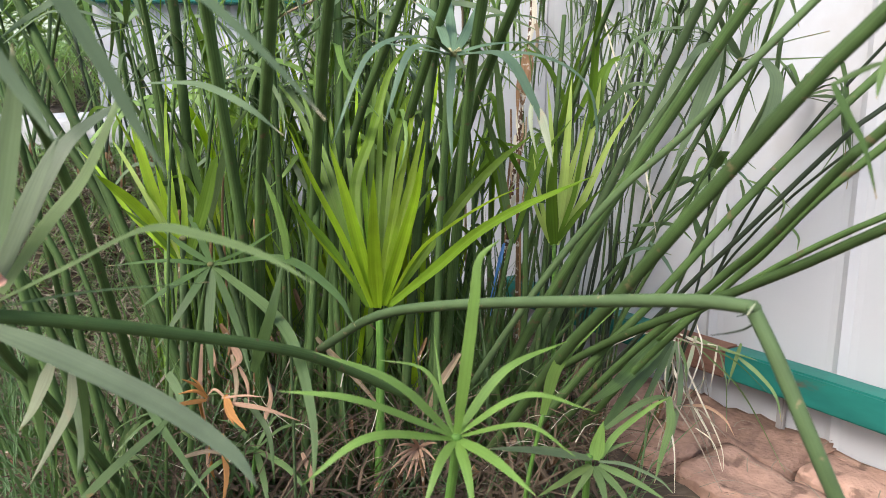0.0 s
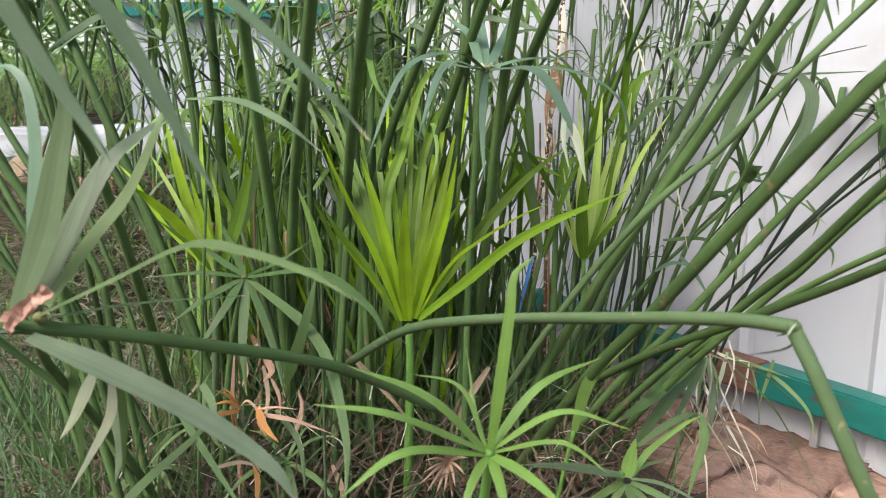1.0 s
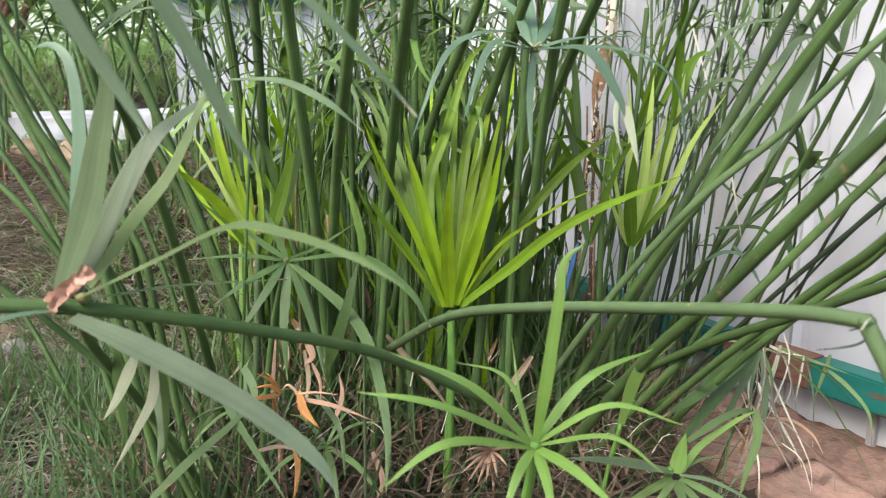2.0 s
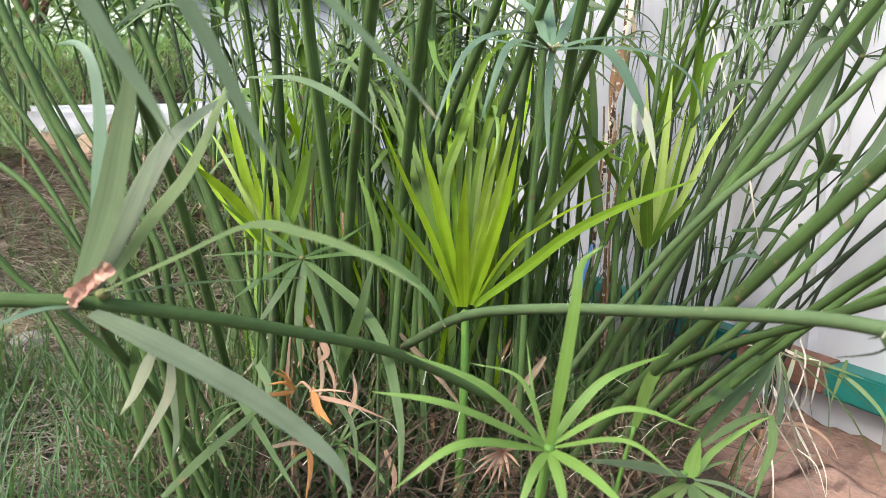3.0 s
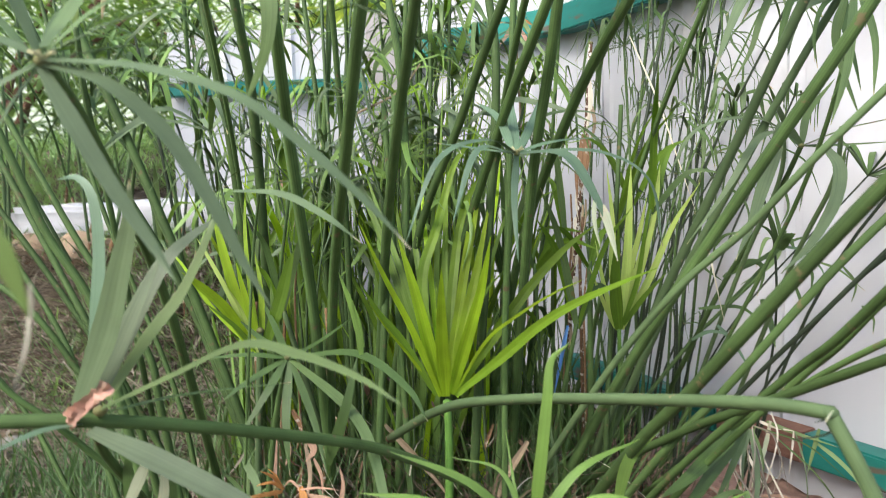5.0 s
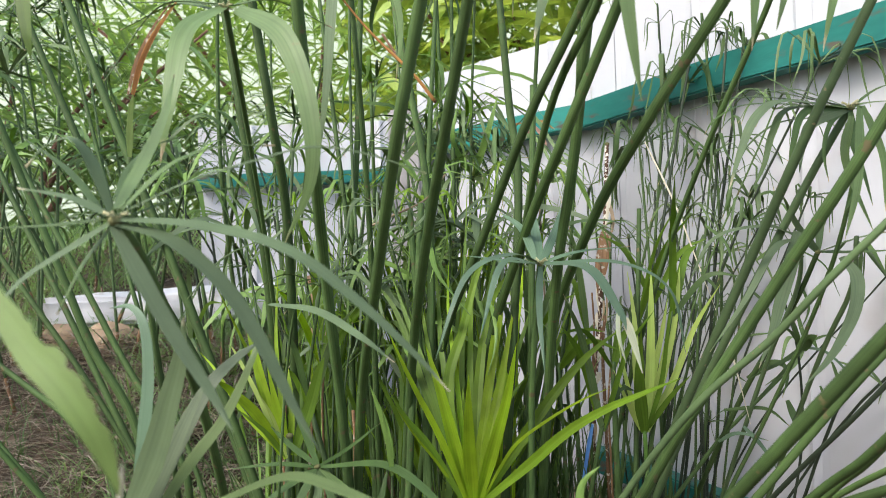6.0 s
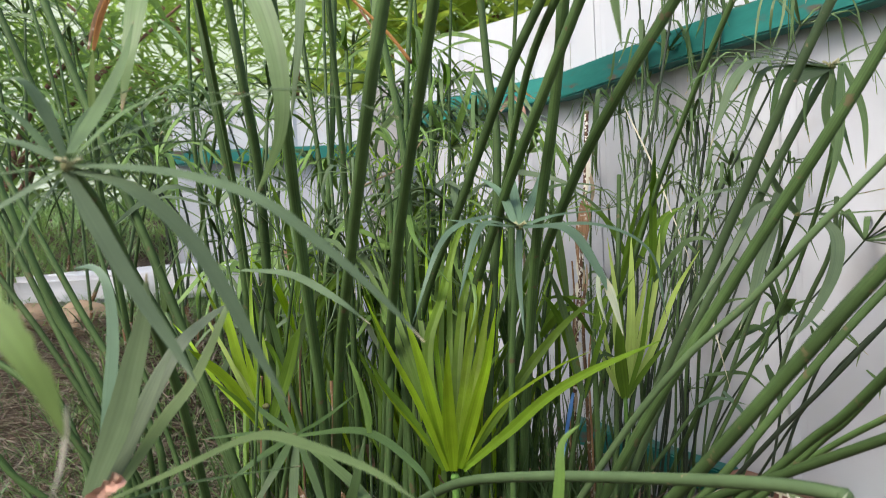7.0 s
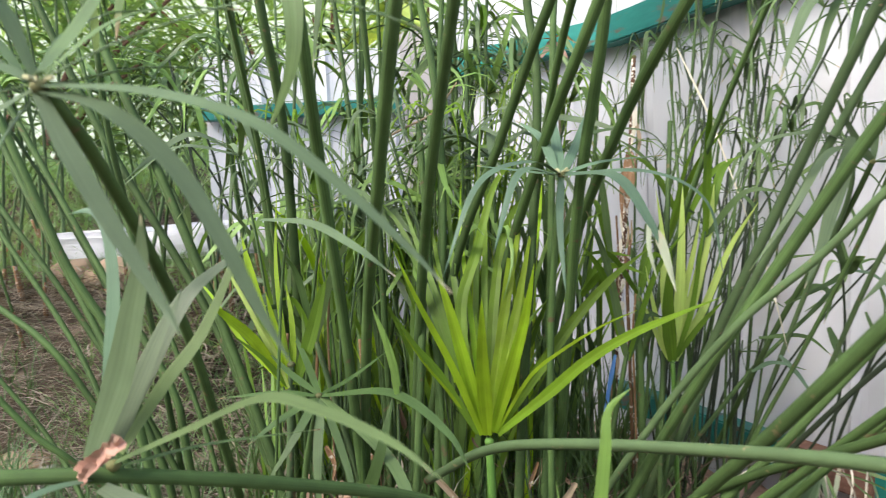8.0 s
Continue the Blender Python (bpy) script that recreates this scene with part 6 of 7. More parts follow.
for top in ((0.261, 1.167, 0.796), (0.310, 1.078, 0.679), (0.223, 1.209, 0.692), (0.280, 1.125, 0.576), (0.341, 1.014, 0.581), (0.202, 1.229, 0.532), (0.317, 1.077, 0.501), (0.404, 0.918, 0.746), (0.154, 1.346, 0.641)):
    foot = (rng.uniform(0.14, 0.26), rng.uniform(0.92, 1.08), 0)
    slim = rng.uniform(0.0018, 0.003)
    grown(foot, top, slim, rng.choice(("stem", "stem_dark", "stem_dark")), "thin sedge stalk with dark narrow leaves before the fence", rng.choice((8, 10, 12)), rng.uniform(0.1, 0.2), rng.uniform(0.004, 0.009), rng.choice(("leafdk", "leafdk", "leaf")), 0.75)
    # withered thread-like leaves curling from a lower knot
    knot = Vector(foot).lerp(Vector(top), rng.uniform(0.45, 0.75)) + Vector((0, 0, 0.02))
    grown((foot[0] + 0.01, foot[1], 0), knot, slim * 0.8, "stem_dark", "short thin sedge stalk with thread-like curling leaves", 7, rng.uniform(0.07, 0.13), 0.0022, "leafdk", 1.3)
for k in range(5):
    bx, by = rng.uniform(-0.2, 0.08), rng.uniform(1.15, 1.4)
    grown((bx, by, 0), (bx + rng.uniform(-0.02, 0.2), by + rng.uniform(-0.1, 0.02), rng.uniform(0.5, 1.0)), rng.uniform(0.0025, 0.004), "stem", "thin sedge stalk before the bend of the fence", rng.choice((9, 11)), rng.uniform(0.12, 0.2), rng.uniform(0.005, 0.009), rng.choice(("leaf", "fresh")), 0.6)
# short green stems crowding the foot of the clump
for k in range(24):
    bx, by = rng.uniform(-0.36, 0.14), rng.uniform(0.84, 1.2)
    if 0.84 * bx + 0.54 * by > 0.86:
        continue
    lean = Vector((bx * rng.uniform(0.1, 0.5) + rng.uniform(-0.04, 0.04), rng.uniform(-0.05, 0.08), 0))
    base = Vector((bx, by, -0.02))
    hh = rng.uniform(0.22, 0.5)
    s = stalk([base + lean + Vector((0, 0, hh)), base + lean * 0.4 + Vector((0, 0, hh * 0.5)), base], rng.uniform(0.003, 0.0055), rng.choice(("stem", "stem", "stem_pale")), 0.6, "young green sedge stem low in the clump")
    for i in range(rng.randint(2, 4)):
        q = base + lean + Vector((0, 0, hh))
        d = Vector((rng.uniform(-0.08, 0.08), rng.uniform(-0.08, 0.05), rng.uniform(0.02, 0.14)))
        leaf(s, [q - Vector((0, 0, 0.01)), q + d * 0.6 + Vector((0, 0, 0.02)), q + d * 1.2], rng.uniform(0.005, 0.011), rng.choice(("leafdk", "leaf", "brightdk")), "cam", rng.uniform(-0.6, 0.6))
# the second clump on the bank
for k in range(44):
    bx, by = rng.uniform(-1.5, -0.42), rng.uniform(1.35, 1.95)
    h = rng.uniform(0.55, 1.2)
    top = (bx + rng.uniform(-0.2, 0.15), by + rng.uniform(-0.2, 0.1), h)
    grown((bx, by, ground_z(bx, by)), top, rng.uniform(0.003, 0.005), rng.choice(("stem", "stem_pale")), "sedge stalk of the clump growing on the bank", rng.choice((12, 14, 16)), rng.uniform(0.17, 0.26), rng.uniform(0.006, 0.012), rng.choice(("leaf", "leafdk", "leafdk", "fresh")), 0.5)
# low young leaves filling the foot of the clump
for k in range(56):
    bx, by = rng.uniform(-0.36, 0.05), rng.uniform(0.86, 1.2)
    s = tagged(new("sedge_shoot"), "young green sedge shoot rising between the stalks", "sedge shoot", "young shoots of the clump")
    s.location = (bx, by, 0)
    for i in range(rng.randint(4, 6)):
        lean = Vector((rng.uniform(-0.12, 0.12), rng.uniform(-0.06, 0.1), 0))
        hh = rng.uniform(0.3, 0.66)
        p = Vector((bx, by, -0.02))
        bm = bmesh.new()
        ribbon_bm(bm, curve_points([p, p + lean * 0.3 + Vector((0, 0, hh * 0.55)), p + lean + Vector((0, 0, hh))], 8), rng.uniform(0.005, 0.011), "cam", twist=rng.uniform(-0.7, 0.7))
        part("leaf", bm, MATS[rng.choice(("brightdk", "brightdk", "fresh", "fresh", "bright"))], s)


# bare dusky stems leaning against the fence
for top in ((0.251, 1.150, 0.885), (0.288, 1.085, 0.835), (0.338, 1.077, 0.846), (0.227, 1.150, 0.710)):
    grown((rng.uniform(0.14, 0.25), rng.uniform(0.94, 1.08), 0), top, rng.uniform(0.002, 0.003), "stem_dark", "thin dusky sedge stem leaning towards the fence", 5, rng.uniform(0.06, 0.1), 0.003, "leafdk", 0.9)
# dark thin stalks between the bank and the clump
for k in range(9):
    bx, by = rng.uniform(-0.85, -0.4), rng.uniform(1.35, 1.75)
    top = (bx - rng.uniform(0.02, 0.22), by + rng.uniform(-0.1, 0.1), rng.uniform(0.5, 0.95))
    grown((bx, by, ground_z(bx, by)), top, rng.uniform(0.0025, 0.004), rng.choice(("stem", "stem_dark")), "dark thin sedge stalk before the bank", 9, rng.uniform(0.12, 0.2), rng.uniform(0.004, 0.008), "leafdk", 0.6)
# small umbels low in the grass
for top in ((-0.254, 0.655, 0.155), (-0.300, 0.640, 0.110)):
    grown((top[0] + 0.02, top[1] + 0.05, 0), top, 0.002, "stem_pale", "small sedge umbel standing low in the grass", 9, rng.uniform(0.05, 0.085), rng.uniform(0.004, 0.007), rng.choice(("leafdk", "leafdk", "leaf")), 0.35)
# more bent straw fanning from the same tuft
for k in range(8):
    q = Vector((0.289, 0.780, 0.191)) + Vector((rng.uniform(-0.03, 0.05), rng.uniform(-0.02, 0.03), rng.uniform(-0.02, 0.01)))
    end = q + Vector((rng.uniform(-0.07, 0.09), -rng.uniform(0.03, 0.12), -rng.uniform(0.05, 0.15)))
    end.z = max(end.z, 0.012)
    blade([q, q.lerp(end, 0.45) + Vector((rng.uniform(-0.02, 0.02), 0, rng.uniform(0, 0.03))), end], rng.uniform(0.0009, 0.0019), rng.choice(("bleached", "strawg", "strawg", "leaf")), "thin dry straw fanning over the bricks")
# dead leaves hanging between the stalks
for k in range(90):
    q = Vector((rng.uniform(-0.38, 0.24), rng.uniform(0.74, 1.05), rng.uniform(0.04, 0.2)))
    if 0.84 * q.x + 0.54 * q.y > 0.84 or q.x > 0.05 and q.z > 0.13:
        continue
    fall = rng.uniform(0.03, 0.15)
    way = Vector((rng.uniform(-0.9, 0.9), rng.uniform(-0.3, 0.2), -1)).normalized() * fall
    bow = Vector((rng.uniform(-0.015, 0.015), 0, rng.uniform(-0.01, 0.01)))
    blade([q, q + way * 0.5 + bow, q + way], rng.uniform(0.003, 0.009), rng.choice(("dry", "husk", "husk", "strawg", "deadst")), "dead brown sedge leaf hanging in the clump")


# ---- grass, straw and litter ----
def blades(name, label, material, spots, tall, width, lay, category, curl=0.4):
    """Many thin blades in one mesh. spots: places of their feet; lay: 0 upright, 1 lying."""
    verts, faces = [], []
    for x, y, z in spots:
        az = rng.uniform(0, math.tau)
        out = Vector((math.cos(az), math.sin(az), 0))
        ln = rng.uniform(*tall)
        tilt = lay + rng.uniform(-0.3, 0.3) * (1 if lay < 0.5 else 0.4)
        d = (out * max(0.05, tilt) + Vector((0, 0, 1 - min(1, tilt) * 0.97))).normalized()
        p0 = Vector((x, y, z))
        p1 = p0 + d * ln * 0.5
        side0 = Vector((-out.y, out.x, 0))
        p2 = p1 + (d + out * curl * rng.uniform(-0.2, 1) + side0 * rng.uniform(-curl, curl) - Vector((0, 0, curl * rng.uniform(0, 0.8)))).normalized() * ln * 0.5
        w = rng.uniform(*width)
        i0 = len(verts)
        pts = curve_points([p0, p1, p2], 5)
        for j, q in enumerate(pts):
            h = w * (1 - (j / 5) ** 2 * 0.92) / 2
            verts += [q - side0 * h, q + Vector((0, 0, -h * 0.5)), q + side0 * h]
        for j in range(5):
            a = i0 + 3 * j
            faces += [(a, a + 1, a + 4, a + 3), (a + 1, a + 2, a + 5, a + 4)]
    me = bpy.data.meshes.new(name)
    me.from_pydata([tuple(v) for v in verts], [], faces)
    me.materials.append(material)
    return tagged(new(name, me), label, category, kind="stuff")


def strewn(n, x0, x1, y0, y1, lift=0.0, keep=lambda x, y: True):
    out = []
    while len(out) < n:
        x, y = rng.uniform(x0, x1), rng.uniform(y0, y1)
        if keep(x, y):
            out.append((x, y, ground_z(x, y) + rng.uniform(0, lift)))
    return out


ragged = lambda x, y: min(x + 2.7, 2.75 - y, y - 0.4) > 0.35 * (1 + noise.noise((x * 3, y * 3, 1))) - 0.15  # noqa: E731
inside = lambda x, y: 0.84 * x + 0.54 * y < 0.92  # noqa: E731
blades("lawn_grass", "thin green grass on the soil beside the clump", MATS["grass"], strewn(3000, -1.6, -0.2, 0.5, 1.35, 0, ragged), (0.04, 0.14), (0.0016, 0.0042), 0.45, "grass")
blades("tall_grass", "tufts of taller fresh grass beside the clump", MATS["grass"], strewn(1500, -0.9, -0.22, 0.48, 1.0, 0, lambda x, y: noise.noise((x * 9, y * 9, 5)) > 0.0), (0.08, 0.25), (0.0018, 0.0045), 0.25, "grass")
blades("bank_grass", "green grass growing on the bank", MATS["bankg"], strewn(11000, -2.6, -0.45, 1.15, 2.6, 0, lambda x, y: ragged(x, y) and noise.noise((x * 2.5, y * 2.5, 8)) > -0.15), (0.04, 0.12), (0.002, 0.006), 0.5, "grass")
blades("dry_straw", "pale dry straw lying on the soil", MATS["strawg"], strewn(6500, -1.5, -0.2, 0.5, 1.6, 0.05), (0.06, 0.19), (0.0012, 0.0036), 0.93, "straw", 0.7)
blades("old_straw", "brown rotting straw under the grass", MATS["rot"], strewn(4500, -1.5, -0.2, 0.5, 1.6, 0.04), (0.05, 0.16), (0.0015, 0.005), 0.93, "straw", 0.8)
blades("bank_straw", "matted dry straw on the bank", MATS["strawg"], strewn(6500, -2.0, -0.5, 1.1, 2.2, 0.015), (0.05, 0.16), (0.0015, 0.004), 0.92, "straw", 0.7)
blades("clump_litter", "brown dead leaves matted round the foot of the clump", MATS["rot"], strewn(1300, -0.45, 0.2, 0.62, 1.1, 0.1, inside), (0.05, 0.16), (0.0015, 0.007), 0.75, "dead leaves", 0.8)
blades("clump_straw", "brown broken straw tangled between the stalks", MATS["rot"], strewn(1300, -0.42, 0.2, 0.6, 0.98, 0.14, inside), (0.04, 0.13), (0.0008, 0.003), 0.6, "straw", 1.0)
blades("bleached_straw", "bleached straw ends standing between the stalks", MATS["bleached"], strewn(130, -0.42, 0.16, 0.62, 0.95, 0.16, inside), (0.03, 0.1), (0.0008, 0.002), 0.6, "straw", 1.0)
blades("brick_straw", "broken dry straw scattered on the bricks", MATS["strawg"], [(x, y, 0.008) for x, y, z in strewn(70, 0.12, 0.7, 0.45, 1.0, 0, lambda x, y: 0.66 < 0.84 * x + 0.54 * y < 0.92)], (0.02, 0.08), (0.0008, 0.0018), 0.9, "straw", 0.9)
blades("far_grass", "sparse green grass over the yard", MATS["grass"], strewn(9000, -5, 4, -2.3, 5.5, 0, lambda x, y: not (-0.1 < x < 1.2 and 0.1 < y < 1.6) and noise.noise((x * 0.9, y * 0.9, 0)) + 0.5 * noise.noise((x * 4, y * 4, 2)) > 0.05), (0.05, 0.16), (0.003, 0.006), 0.45, "grass")
# dark-coloured filler blades that stand for the shadow inside the clump
blades("clump_leaves", "dark green grassy leaves added to darken the shaded clump foot", MATS["leafdk"], strewn(900, -0.42, 0.12, 0.86, 1.25, 0.05, inside), (0.1, 0.3), (0.003, 0.007), 0.15, "leaves")
blades("clump_grass", "green grass at the foot of the clump", MATS["grass"], strewn(800, -0.5, 0.22, 0.6, 1.0, 0.02, inside), (0.05, 0.2), (0.002, 0.005), 0.4, "grass")


# ---- garden beyond the fence ----
def bush(name, centre, size, n, length, width, material, label):
    verts, faces = [], []
    for k in range(n):
        d = Vector((rng.gauss(0, 1), rng.gauss(0, 1), rng.gauss(0, 1))).normalized() * rng.uniform(0.45, 1.0)
        q = Vector(centre) + Vector((d.x * size[0], d.y * size[1], d.z * size[2]))
        az = rng.uniform(0, math.tau)
        out = Vector((math.cos(az), math.sin(az), rng.uniform(-0.6, 0.7))).normalized()
        ln, w = length * rng.uniform(0.6, 1.2), width * rng.uniform(0.7, 1.2)
        side = out.cross(Vector((rng.uniform(-0.5, 0.5), rng.uniform(-0.5, 0.5), 1))).normalized()
        i0 = len(verts)
        for j in range(5):
            u = j / 4
            h = w * math.sin(math.pi * (0.08 + 0.9 * u)) / 2
            c = q + out * ln * u - Vector((0, 0, ln * 0.35 * u * u))
            verts += [c - side * h, c - Vector((0, 0, h * 0.3)), c + side * h]
        for j in range(4):
            a = i0 + 3 * j
            faces += [(a, a + 1, a + 4, a + 3), (a + 1, a + 2, a + 5, a + 4)]
    plant = tagged(new(name), label, "bush", "bushes of the garden")
    foot = Vector((centre[0], centre[1], ground_z(centre[0], centre[1]) - 0.03))
    plant.location = foot
    me = bpy.data.meshes.new("crown")
    me.from_pydata([tuple(v) for v in verts], [], faces)
    me.materials.append(material)
    crown = tagged(new("crown", me))
    crown.parent, crown.matrix_parent_inverse = plant, Matrix.Translation(-foot)
    for k in range(9):
        d = Vector((rng.uniform(-0.8, 0.8) * size[0], rng.uniform(-0.6, 0.6) * size[1], centre[2] - foot.z + rng.uniform(-0.2, 0.7) * size[2]))
        bm = bmesh.new()
        tube_bm(bm, curve_points([foot + Vector((d.x * 0.2, d.y * 0.2, 0)), foot + Vector((d.x * 0.45, d.y * 0.4, d.z * 0.5)), foot + d], 8), 0.022, 0.006, 6)
        part("limb", bm, WOOD, plant, smooth=True)
    return plant


bush("garden_bush", (-1.1, 3.8, 1.4), (2.0, 0.6, 1.3), 4600, 0.26, 0.026, MATS["garden"], "light green leafy bush beyond the fence")
bush("garden_bush", (0.3, 3.6, 1.6), (1.2, 0.4, 1.2), 1300, 0.3, 0.07, MATS["yellow"], "sunlit yellow-green bush beyond the fence")
bush("garden_bush", (-2.4, 3.0, 1.1), (1.2, 0.6, 0.9), 1800, 0.22, 0.03, MATS["bankg"], "pale green bush beside the bank")
bush("garden_bush", (2.0, 2.6, 1.2), (0.9, 0.7, 1.2), 1500, 0.24, 0.06, MATS["leaf"], "green bush behind the white fence")


# ---- brick edging along the fence foot, slab and stones on the bank ----
def brick(x, y, z, turn, size, material, label, name="brick"):
    bm = bmesh.new()
    box_bm(bm, -size[0] / 2, size[0] / 2, -size[1] / 2, size[1] / 2, 0, size[2], None, 0.005)
    bmesh.ops.subdivide_edges(bm, edges=[e for e in bm.edges if e.calc_length() > 0.03], cuts=11, use_grid_fill=True)
    seed = Vector((x, y, 0)) * 40
    for v in bm.verts:
        for freq, amount in ((12, 0.013), (38, 0.006), (110, 0.003)):
            v.co += Vector((noise.noise(v.co * freq + seed), noise.noise(v.co * freq + seed + Vector((9, 0, 0))), noise.noise(v.co * freq + seed + Vector((0, 9, 4))))) * amount
    ob = part(name, bm, material, smooth=True)
    ob.matrix_world = pose(x, y, z, rng.uniform(-1.5, 1.5), rng.uniform(-1.5, 1.5), turn)
    return tagged(ob, label, name, "red bricks along the fence")


turn = math.degrees(math.atan2(0.84, -0.54))
for k in range(7):
    s0 = -0.3 + 0.216 * k
    for row in range(2):
        cx, cy = 0.45 - 0.54 * (s0 + 0.1 * row) - 0.84 * (0.062 + 0.112 * row), 1.05 + 0.84 * (s0 + 0.1 * row) - 0.54 * (0.062 + 0.112 * row)
        brick(cx, cy, -0.058 - 0.006 * row, turn, (0.21, 0.104, 0.06), CLAY, "worn red-brown clay brick laid flat by the fence")


# ---- white slab on the bank, with stones under its edge ----
bm = bmesh.new()
box_bm(bm, -0.33, 0.33, -0.1, 0.1, -0.042, 0.036, None, 0.012)
bmesh.ops.subdivide_edges(bm, edges=[e for e in bm.edges if e.calc_length() > 0.05], cuts=6, use_grid_fill=True)
for v in bm.verts:
    v.co += Vector((noise.noise(v.co * 9) * 0.02, noise.noise(v.co * 9 + Vector((5, 0, 0))) * 0.02, noise.noise(v.co * 7 + Vector((0, 5, 0))) * 0.012))
    v.co += Vector((noise.noise(v.co * 40), noise.noise(v.co * 40 + Vector((5, 0, 0))), noise.noise(v.co * 40 + Vector((0, 5, 0))))) * 0.003
slab = part("slab", bm, SLAB)
slab.matrix_world = pose(-0.93, 1.86, 0.405, 2, -1, 16)
tagged(slab, "broken white stone slab lying on the bank", "slab")


def rock(x, y, z, size, material, label, name="stone"):
    bm = bmesh.new()
    bmesh.ops.create_icosphere(bm, subdivisions=3, radius=1)
    for v in bm.verts:
        v.co *= 1 + 0.35 * noise.noise(v.co * 1.3 + Vector((x, y, z)) * 9) + 0.08 * noise.noise(v.co * 5)
        v.co = Vector((v.co.x * size[0], v.co.y * size[1], v.co.z * size[2]))
    ob = part(name, bm, material, smooth=True)
    ob.location = (x, y, z)
    return tagged(ob, label, name, "stones on the bank")


rock(-1.115, 1.609, 0.323, (0.06, 0.05, 0.055), STONE, "tan stone under the edge of the slab")
rock(-0.98, 1.57, 0.26, (0.06, 0.05, 0.06), STONE, "tan stone under the edge of the slab")
rock(-0.989, 1.600, 0.308, (0.085, 0.06, 0.065), STONE, "large tan stone under the slab on the bank")
rock(-0.907, 1.580, 0.271, (0.05, 0.04, 0.05), STONE, "tan stone under the edge of the slab")
rock(-0.62, 1.50, 0.20, (0.05, 0.04, 0.04), CONCRETE, "grey stone on the bank")
rock(-0.92, 1.16, 0.04, (0.05, 0.035, 0.02), STONE, "flat tan stone in the grass")
rock(-0.86, 1.13, 0.03, (0.035, 0.03, 0.015), CONCRETE, "grey flat stone in the grass")


# ---- small things ----
# papery brown collar of the near umbel
collar = tagged(new("dead_sheath"), "papery brown dead sheath on the near sedge umbel", "dead sheath")
collar.location = (-0.236, 0.381, 0.351)
for points, wide, kind, told in (
    (((-0.265, 0.390, 0.334), (-0.251, 0.384, 0.342), (-0.240, 0.382, 0.349)), 0.0105, "collar", "pinkish papery wrap"),
    (((-0.255, 0.384, 0.337), (-0.243, 0.379, 0.347), (-0.236, 0.380, 0.354)), 0.0085, "collar", "pinkish papery wrap"),
    (((-0.261, 0.388, 0.328), (-0.253, 0.382, 0.337), (-0.246, 0.380, 0.343)), 0.0060, "collar", "pinkish papery wrap"),
    (((-0.241, 0.381, 0.348), (-0.232, 0.376, 0.355), (-0.230, 0.379, 0.360)), 0.0075, "husk", "dark red-brown torn flake"),
    (((-0.238, 0.379, 0.352), (-0.228, 0.374, 0.355), (-0.224, 0.376, 0.358)), 0.0065, "collar", "dark red-brown torn flake"),
):
    bm = bmesh.new()
    ribbon_bm(bm, curve_points(points, 22), wide, "cam", 0.3, 0.0006, 0.6, 0.8, 0.12)
    for v in bm.verts:
        v.co += Vector((noise.noise(v.co * 260), noise.noise(v.co * 260 + Vector((9, 0, 0))), noise.noise(v.co * 260 + Vector((0, 9, 0))))) * 0.0014
    part("wrap" if "wrap" in told else "flake", bm, MATS[kind], collar, told, smooth=True)
bm = bmesh.new()
ribbon_bm(bm, curve_points([(0.103, 0.982, 0.265), (0.091, 0.963, 0.220), (0.079, 0.934, 0.171)], 12), 0.006, "cam", 0.3, 0.0008, 0.5, 0.8, 0.15)
tagged(part("plastic_strip", bm, BLUE), "torn blue plastic strip caught in the clump", "plastic strip")


# fine late stalks whose narrow leaves curl between the tall ones
for k in range(13):
    bx, by = rng.uniform(-0.28, 0.03), rng.uniform(0.78, 0.98)
    top = (bx + rng.uniform(-0.06, 0.06), by + rng.uniform(-0.05, 0.05), rng.uniform(0.4, 0.64))
    grown((bx, by, 0), top, rng.uniform(0.0014, 0.0022), "stem_pale", "fine sedge stalk with narrow curling leaves between tall ones", rng.choice((6, 7, 9)), rng.uniform(0.1, 0.18), rng.uniform(0.0028, 0.0055), rng.choice(("leaf", "fresh", "pale", "young")), 0.7)
for k in range(5):
    tx = rng.uniform(0.22, 0.42)
    ty = (0.90 - 0.84 * tx) / 0.54 - rng.uniform(0.02, 0.1)
    grown((rng.uniform(0.14, 0.24), rng.uniform(0.9, 1.02), 0), (tx, ty, rng.uniform(0.38, 0.8)), rng.uniform(0.0012, 0.002), rng.choice(("stem", "stem_dark")), "fine sedge stalk with thread-like leaves before the fence", rng.choice((7, 8, 10)), rng.uniform(0.07, 0.15), rng.uniform(0.002, 0.004), rng.choice(("leafdk", "leaf")), 1.0)

# broad dark leaves trailing from the leaning stalks, and a fallen sedge leaf over the low rail
s = tagged(new('sedge_shoot'), 'broad dark green leaves trailing at the clump foot', 'sedge shoot', 'young shoots of the clump')
s.location = (0.258, 0.72, 0.216)
leaf(s, [(0.258, 0.720, 0.216), (0.225, 0.693, 0.199), (0.189, 0.667, 0.179), (0.151, 0.640, 0.166)], 0.0190, 'leafdk', 'cam')
leaf(s, [(0.258, 0.720, 0.207), (0.226, 0.693, 0.183), (0.191, 0.667, 0.152), (0.163, 0.640, 0.132)], 0.0145, 'leafdk', 'cam')
leaf(s, [(0.265, 0.730, 0.204), (0.241, 0.705, 0.170), (0.212, 0.680, 0.132)], 0.0079, 'leaf', 'cam')
s = tagged(new('dry_leaf'), 'withered sedge leaves fallen across the low rail', 'dry leaf', 'dry leaves about the clump')
s.location = (0.349, 0.9, 0.153)
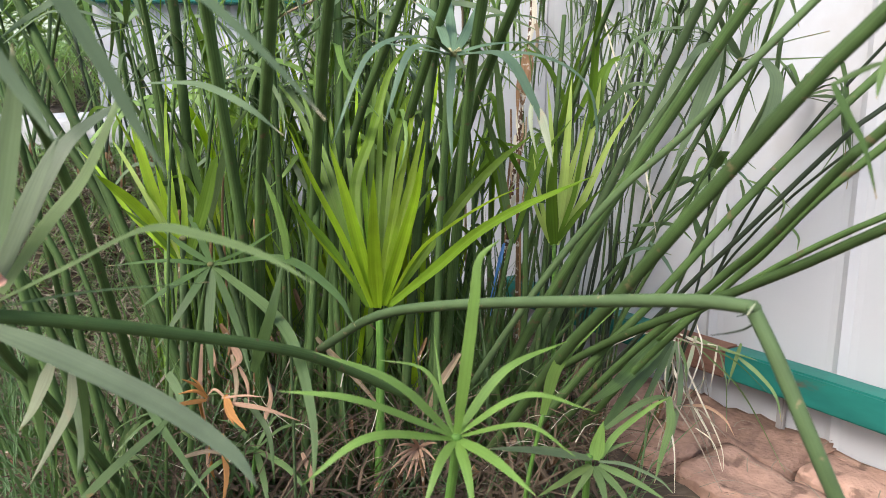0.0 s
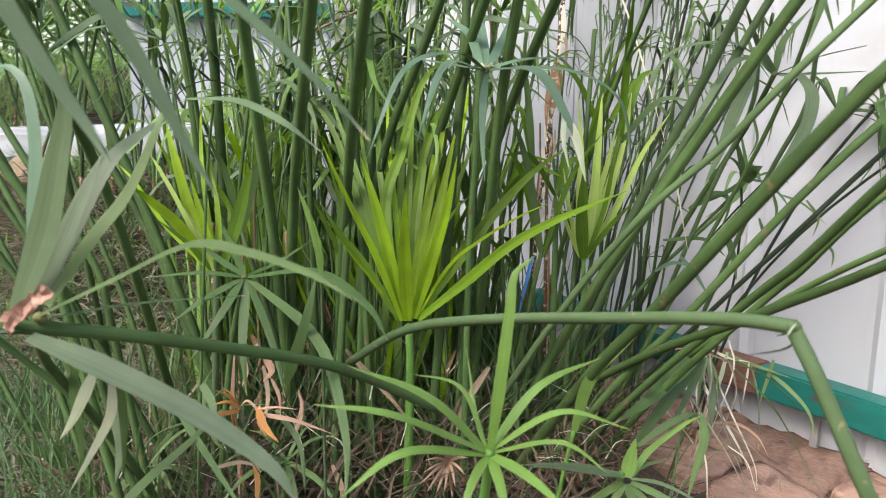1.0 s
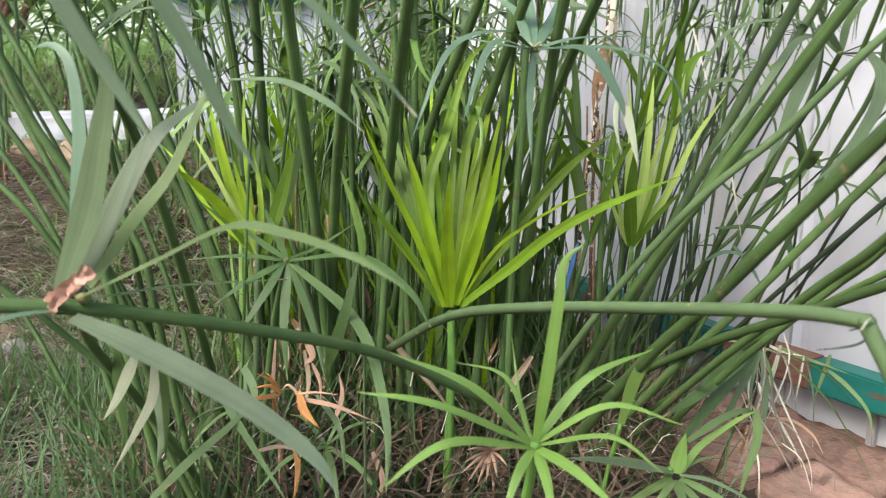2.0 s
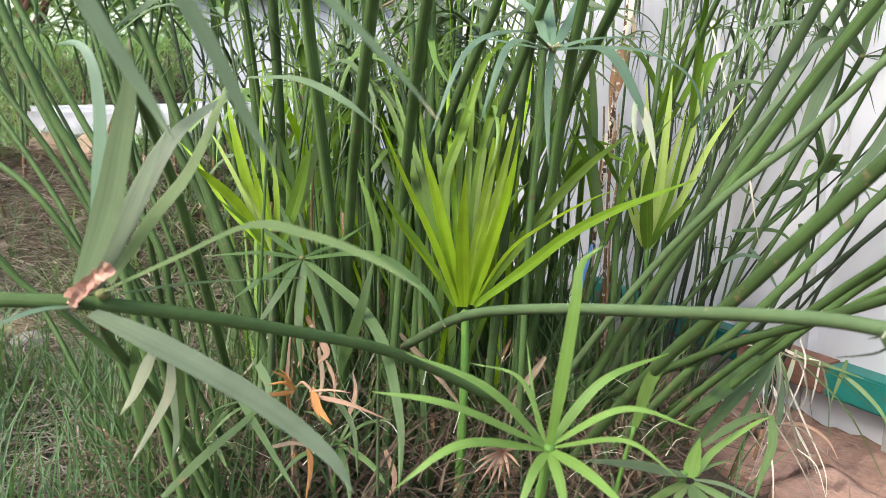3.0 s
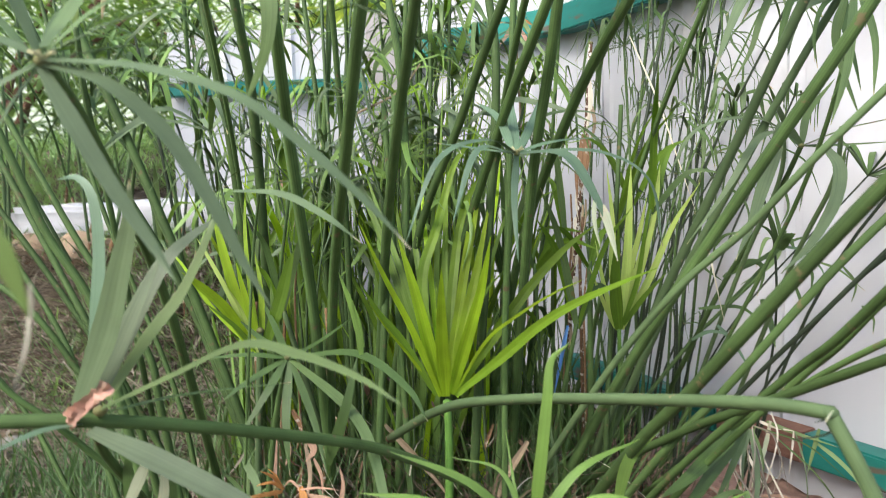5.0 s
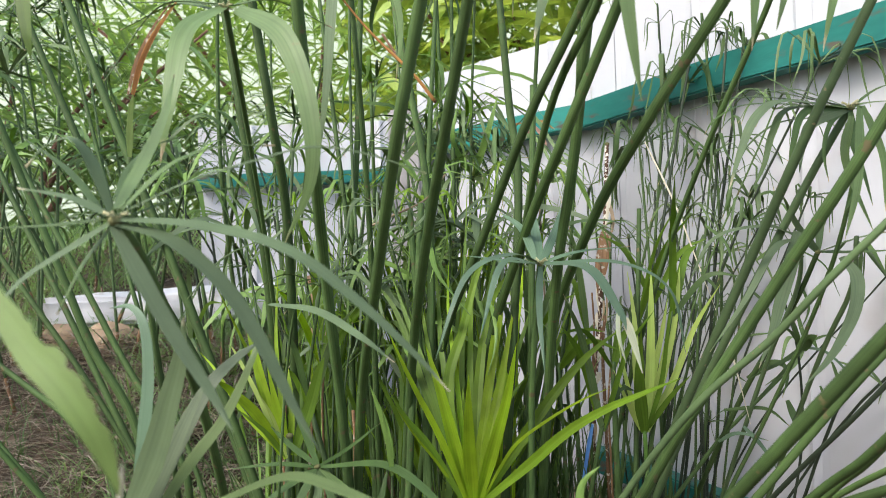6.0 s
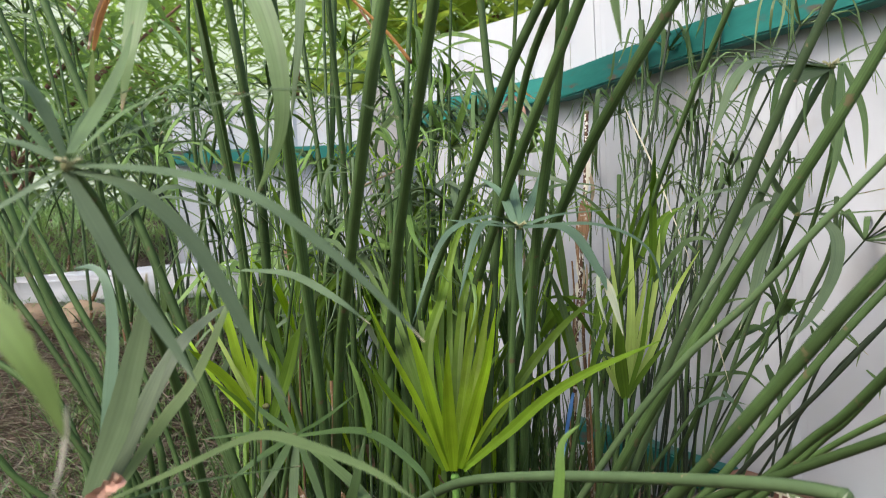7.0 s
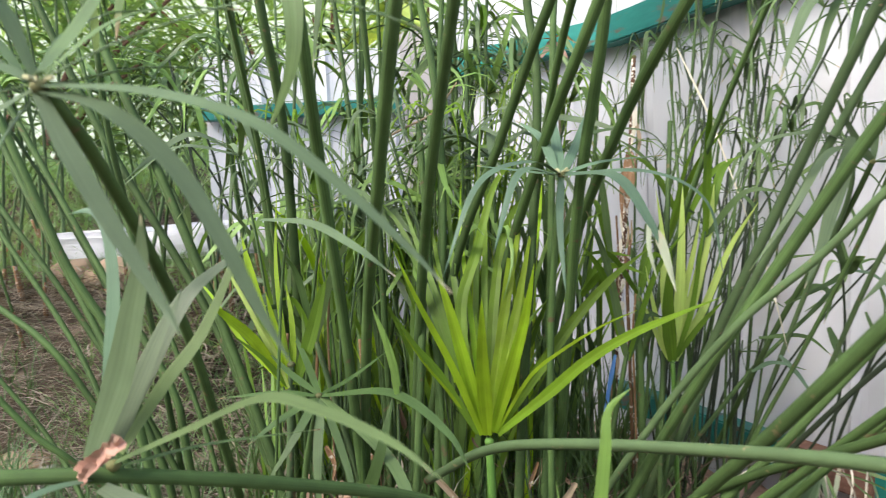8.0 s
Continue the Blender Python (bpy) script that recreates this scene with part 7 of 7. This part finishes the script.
leaf(s, [(0.349, 0.900, 0.153), (0.367, 0.887, 0.147), (0.394, 0.873, 0.140), (0.419, 0.860, 0.134)], 0.0050, 'olive', 'cam')
leaf(s, [(0.400, 0.880, 0.134), (0.421, 0.860, 0.117), (0.437, 0.840, 0.095), (0.438, 0.820, 0.068)], 0.0055, 'leaf', 'cam')
leaf(s, [(0.375, 0.880, 0.147), (0.371, 0.875, 0.119), (0.366, 0.870, 0.094)], 0.0025, 'bleached', 'cam')
leaf(s, [(0.376, 0.880, 0.147), (0.380, 0.867, 0.123), (0.380, 0.853, 0.100), (0.379, 0.840, 0.045)], 0.0021, 'pale', 'cam')
leaf(s, [(0.406, 0.880, 0.150), (0.395, 0.870, 0.125), (0.384, 0.860, 0.099)], 0.0056, 'olive', 'cam')
leaf(s, [(0.336, 0.910, 0.153), (0.356, 0.895, 0.147), (0.375, 0.880, 0.147)], 0.0036, 'bleached', 'cam')
leaf(s, [(0.350, 0.890, 0.157), (0.337, 0.873, 0.126), (0.322, 0.857, 0.103), (0.309, 0.840, 0.087)], 0.0056, 'wither', 'cam')
leaf(s, [(0.311, 0.880, 0.134), (0.314, 0.840, 0.113), (0.317, 0.800, 0.102), (0.323, 0.760, 0.083), (0.316, 0.720, 0.081)], 0.0039, 'bleached', 'cam')
leaf(s, [(0.305, 0.800, 0.098), (0.328, 0.787, 0.103), (0.346, 0.773, 0.094), (0.354, 0.760, 0.078)], 0.0038, 'husk', 'cam')
leaf(s, [(0.194, 0.800, 0.161), (0.229, 0.813, 0.175), (0.262, 0.827, 0.181), (0.285, 0.840, 0.175)], 0.0033, 'bleached', 'cam')
s = tagged(new('sedge_shoot'), 'dark green leaves drooping low in front of the clump', 'sedge shoot', 'young shoots of the clump')
s.location = (-0.257, 0.6, 0.194)
leaf(s, [(-0.257, 0.600, 0.194), (-0.210, 0.550, 0.171), (-0.161, 0.500, 0.144)], 0.0075, 'leafdk', 'cam')
leaf(s, [(-0.276, 0.500, 0.139), (-0.253, 0.533, 0.161), (-0.226, 0.567, 0.182), (-0.221, 0.600, 0.190)], 0.0073, 'leaf', 'cam')
leaf(s, [(-0.261, 0.500, 0.235), (-0.251, 0.485, 0.210), (-0.249, 0.470, 0.186)], 0.0078, 'leafdk', 'cam')
leaf(s, [(-0.242, 0.620, 0.214), (-0.222, 0.600, 0.195), (-0.220, 0.580, 0.180)], 0.0087, 'leafdk', 'cam')
leaf(s, [(-0.170, 0.620, 0.184), (-0.144, 0.600, 0.160), (-0.135, 0.580, 0.121)], 0.0058, 'leafdk', 'cam')
s = tagged(new('dry_leaf'), 'tan dead sedge leaves hanging at the clump foot', 'dry leaf', 'dry leaves about the clump')
s.location = (-0.235, 0.7, 0.21)
leaf(s, [(-0.235, 0.700, 0.210), (-0.230, 0.673, 0.171), (-0.218, 0.647, 0.129), (-0.210, 0.620, 0.074)], 0.0049, 'husk', 'cam')
leaf(s, [(-0.200, 0.640, 0.139), (-0.191, 0.620, 0.108), (-0.190, 0.600, 0.084)], 0.0065, 'dryo', 'cam')
leaf(s, [(-0.159, 0.640, 0.148), (-0.153, 0.650, 0.172), (-0.158, 0.660, 0.191)], 0.0047, 'husk', 'cam')
leaf(s, [(-0.198, 0.680, 0.206), (-0.189, 0.660, 0.178), (-0.193, 0.640, 0.151)], 0.0048, 'dry', 'cam')
leaf(s, [(-0.217, 0.580, 0.145), (-0.195, 0.590, 0.146), (-0.173, 0.600, 0.133)], 0.0038, 'dry', 'cam')
leaf(s, [(-0.118, 0.620, 0.129), (-0.107, 0.610, 0.106), (-0.112, 0.600, 0.089)], 0.0059, 'husk', 'cam')
# grey strip for stain and shadow at a sheet joint below the low rail
m = Matrix.Translation((1.3575, -0.37, 0)) @ Matrix.Rotation(math.atan2(1.84, -1.1825), 4, "Z")
bm = bmesh.new()
box_bm(bm, 1.564, 1.575, 0.004, 0.014, -0.02, 0.062, m, 0.002)
tagged(part("timber_peg", bm, CONCRETE), "grey strip for the stain and shadow at a sheet joint", "peg", kind="structure")
# leafy heads hanging their dark narrow leaves before the white sheets
for top in ((0.349, 0.93, 0.691), (0.292, 1.02, 0.646), (0.315, 0.94, 0.545), (0.256, 1.05, 0.556)):
    grown((rng.uniform(0.16, 0.24), rng.uniform(0.9, 0.98), 0), top, rng.uniform(0.0016, 0.0024), "stem", "thin sedge stalk with a drooping leafy head before the fence", 11, rng.uniform(0.1, 0.14), rng.uniform(0.004, 0.006), rng.choice(("leaf", "leafdk")), 0.65)
# extra dark leaves whose colour deepens the shade between the stalk feet
blades("foot_leaves", "dark green leaves added to deepen the shade between the stalk feet", MATS["leafdk"], strewn(420, -0.36, 0.1, 0.74, 0.9, 0.03, inside), (0.08, 0.24), (0.003, 0.008), 0.18, "leaves")
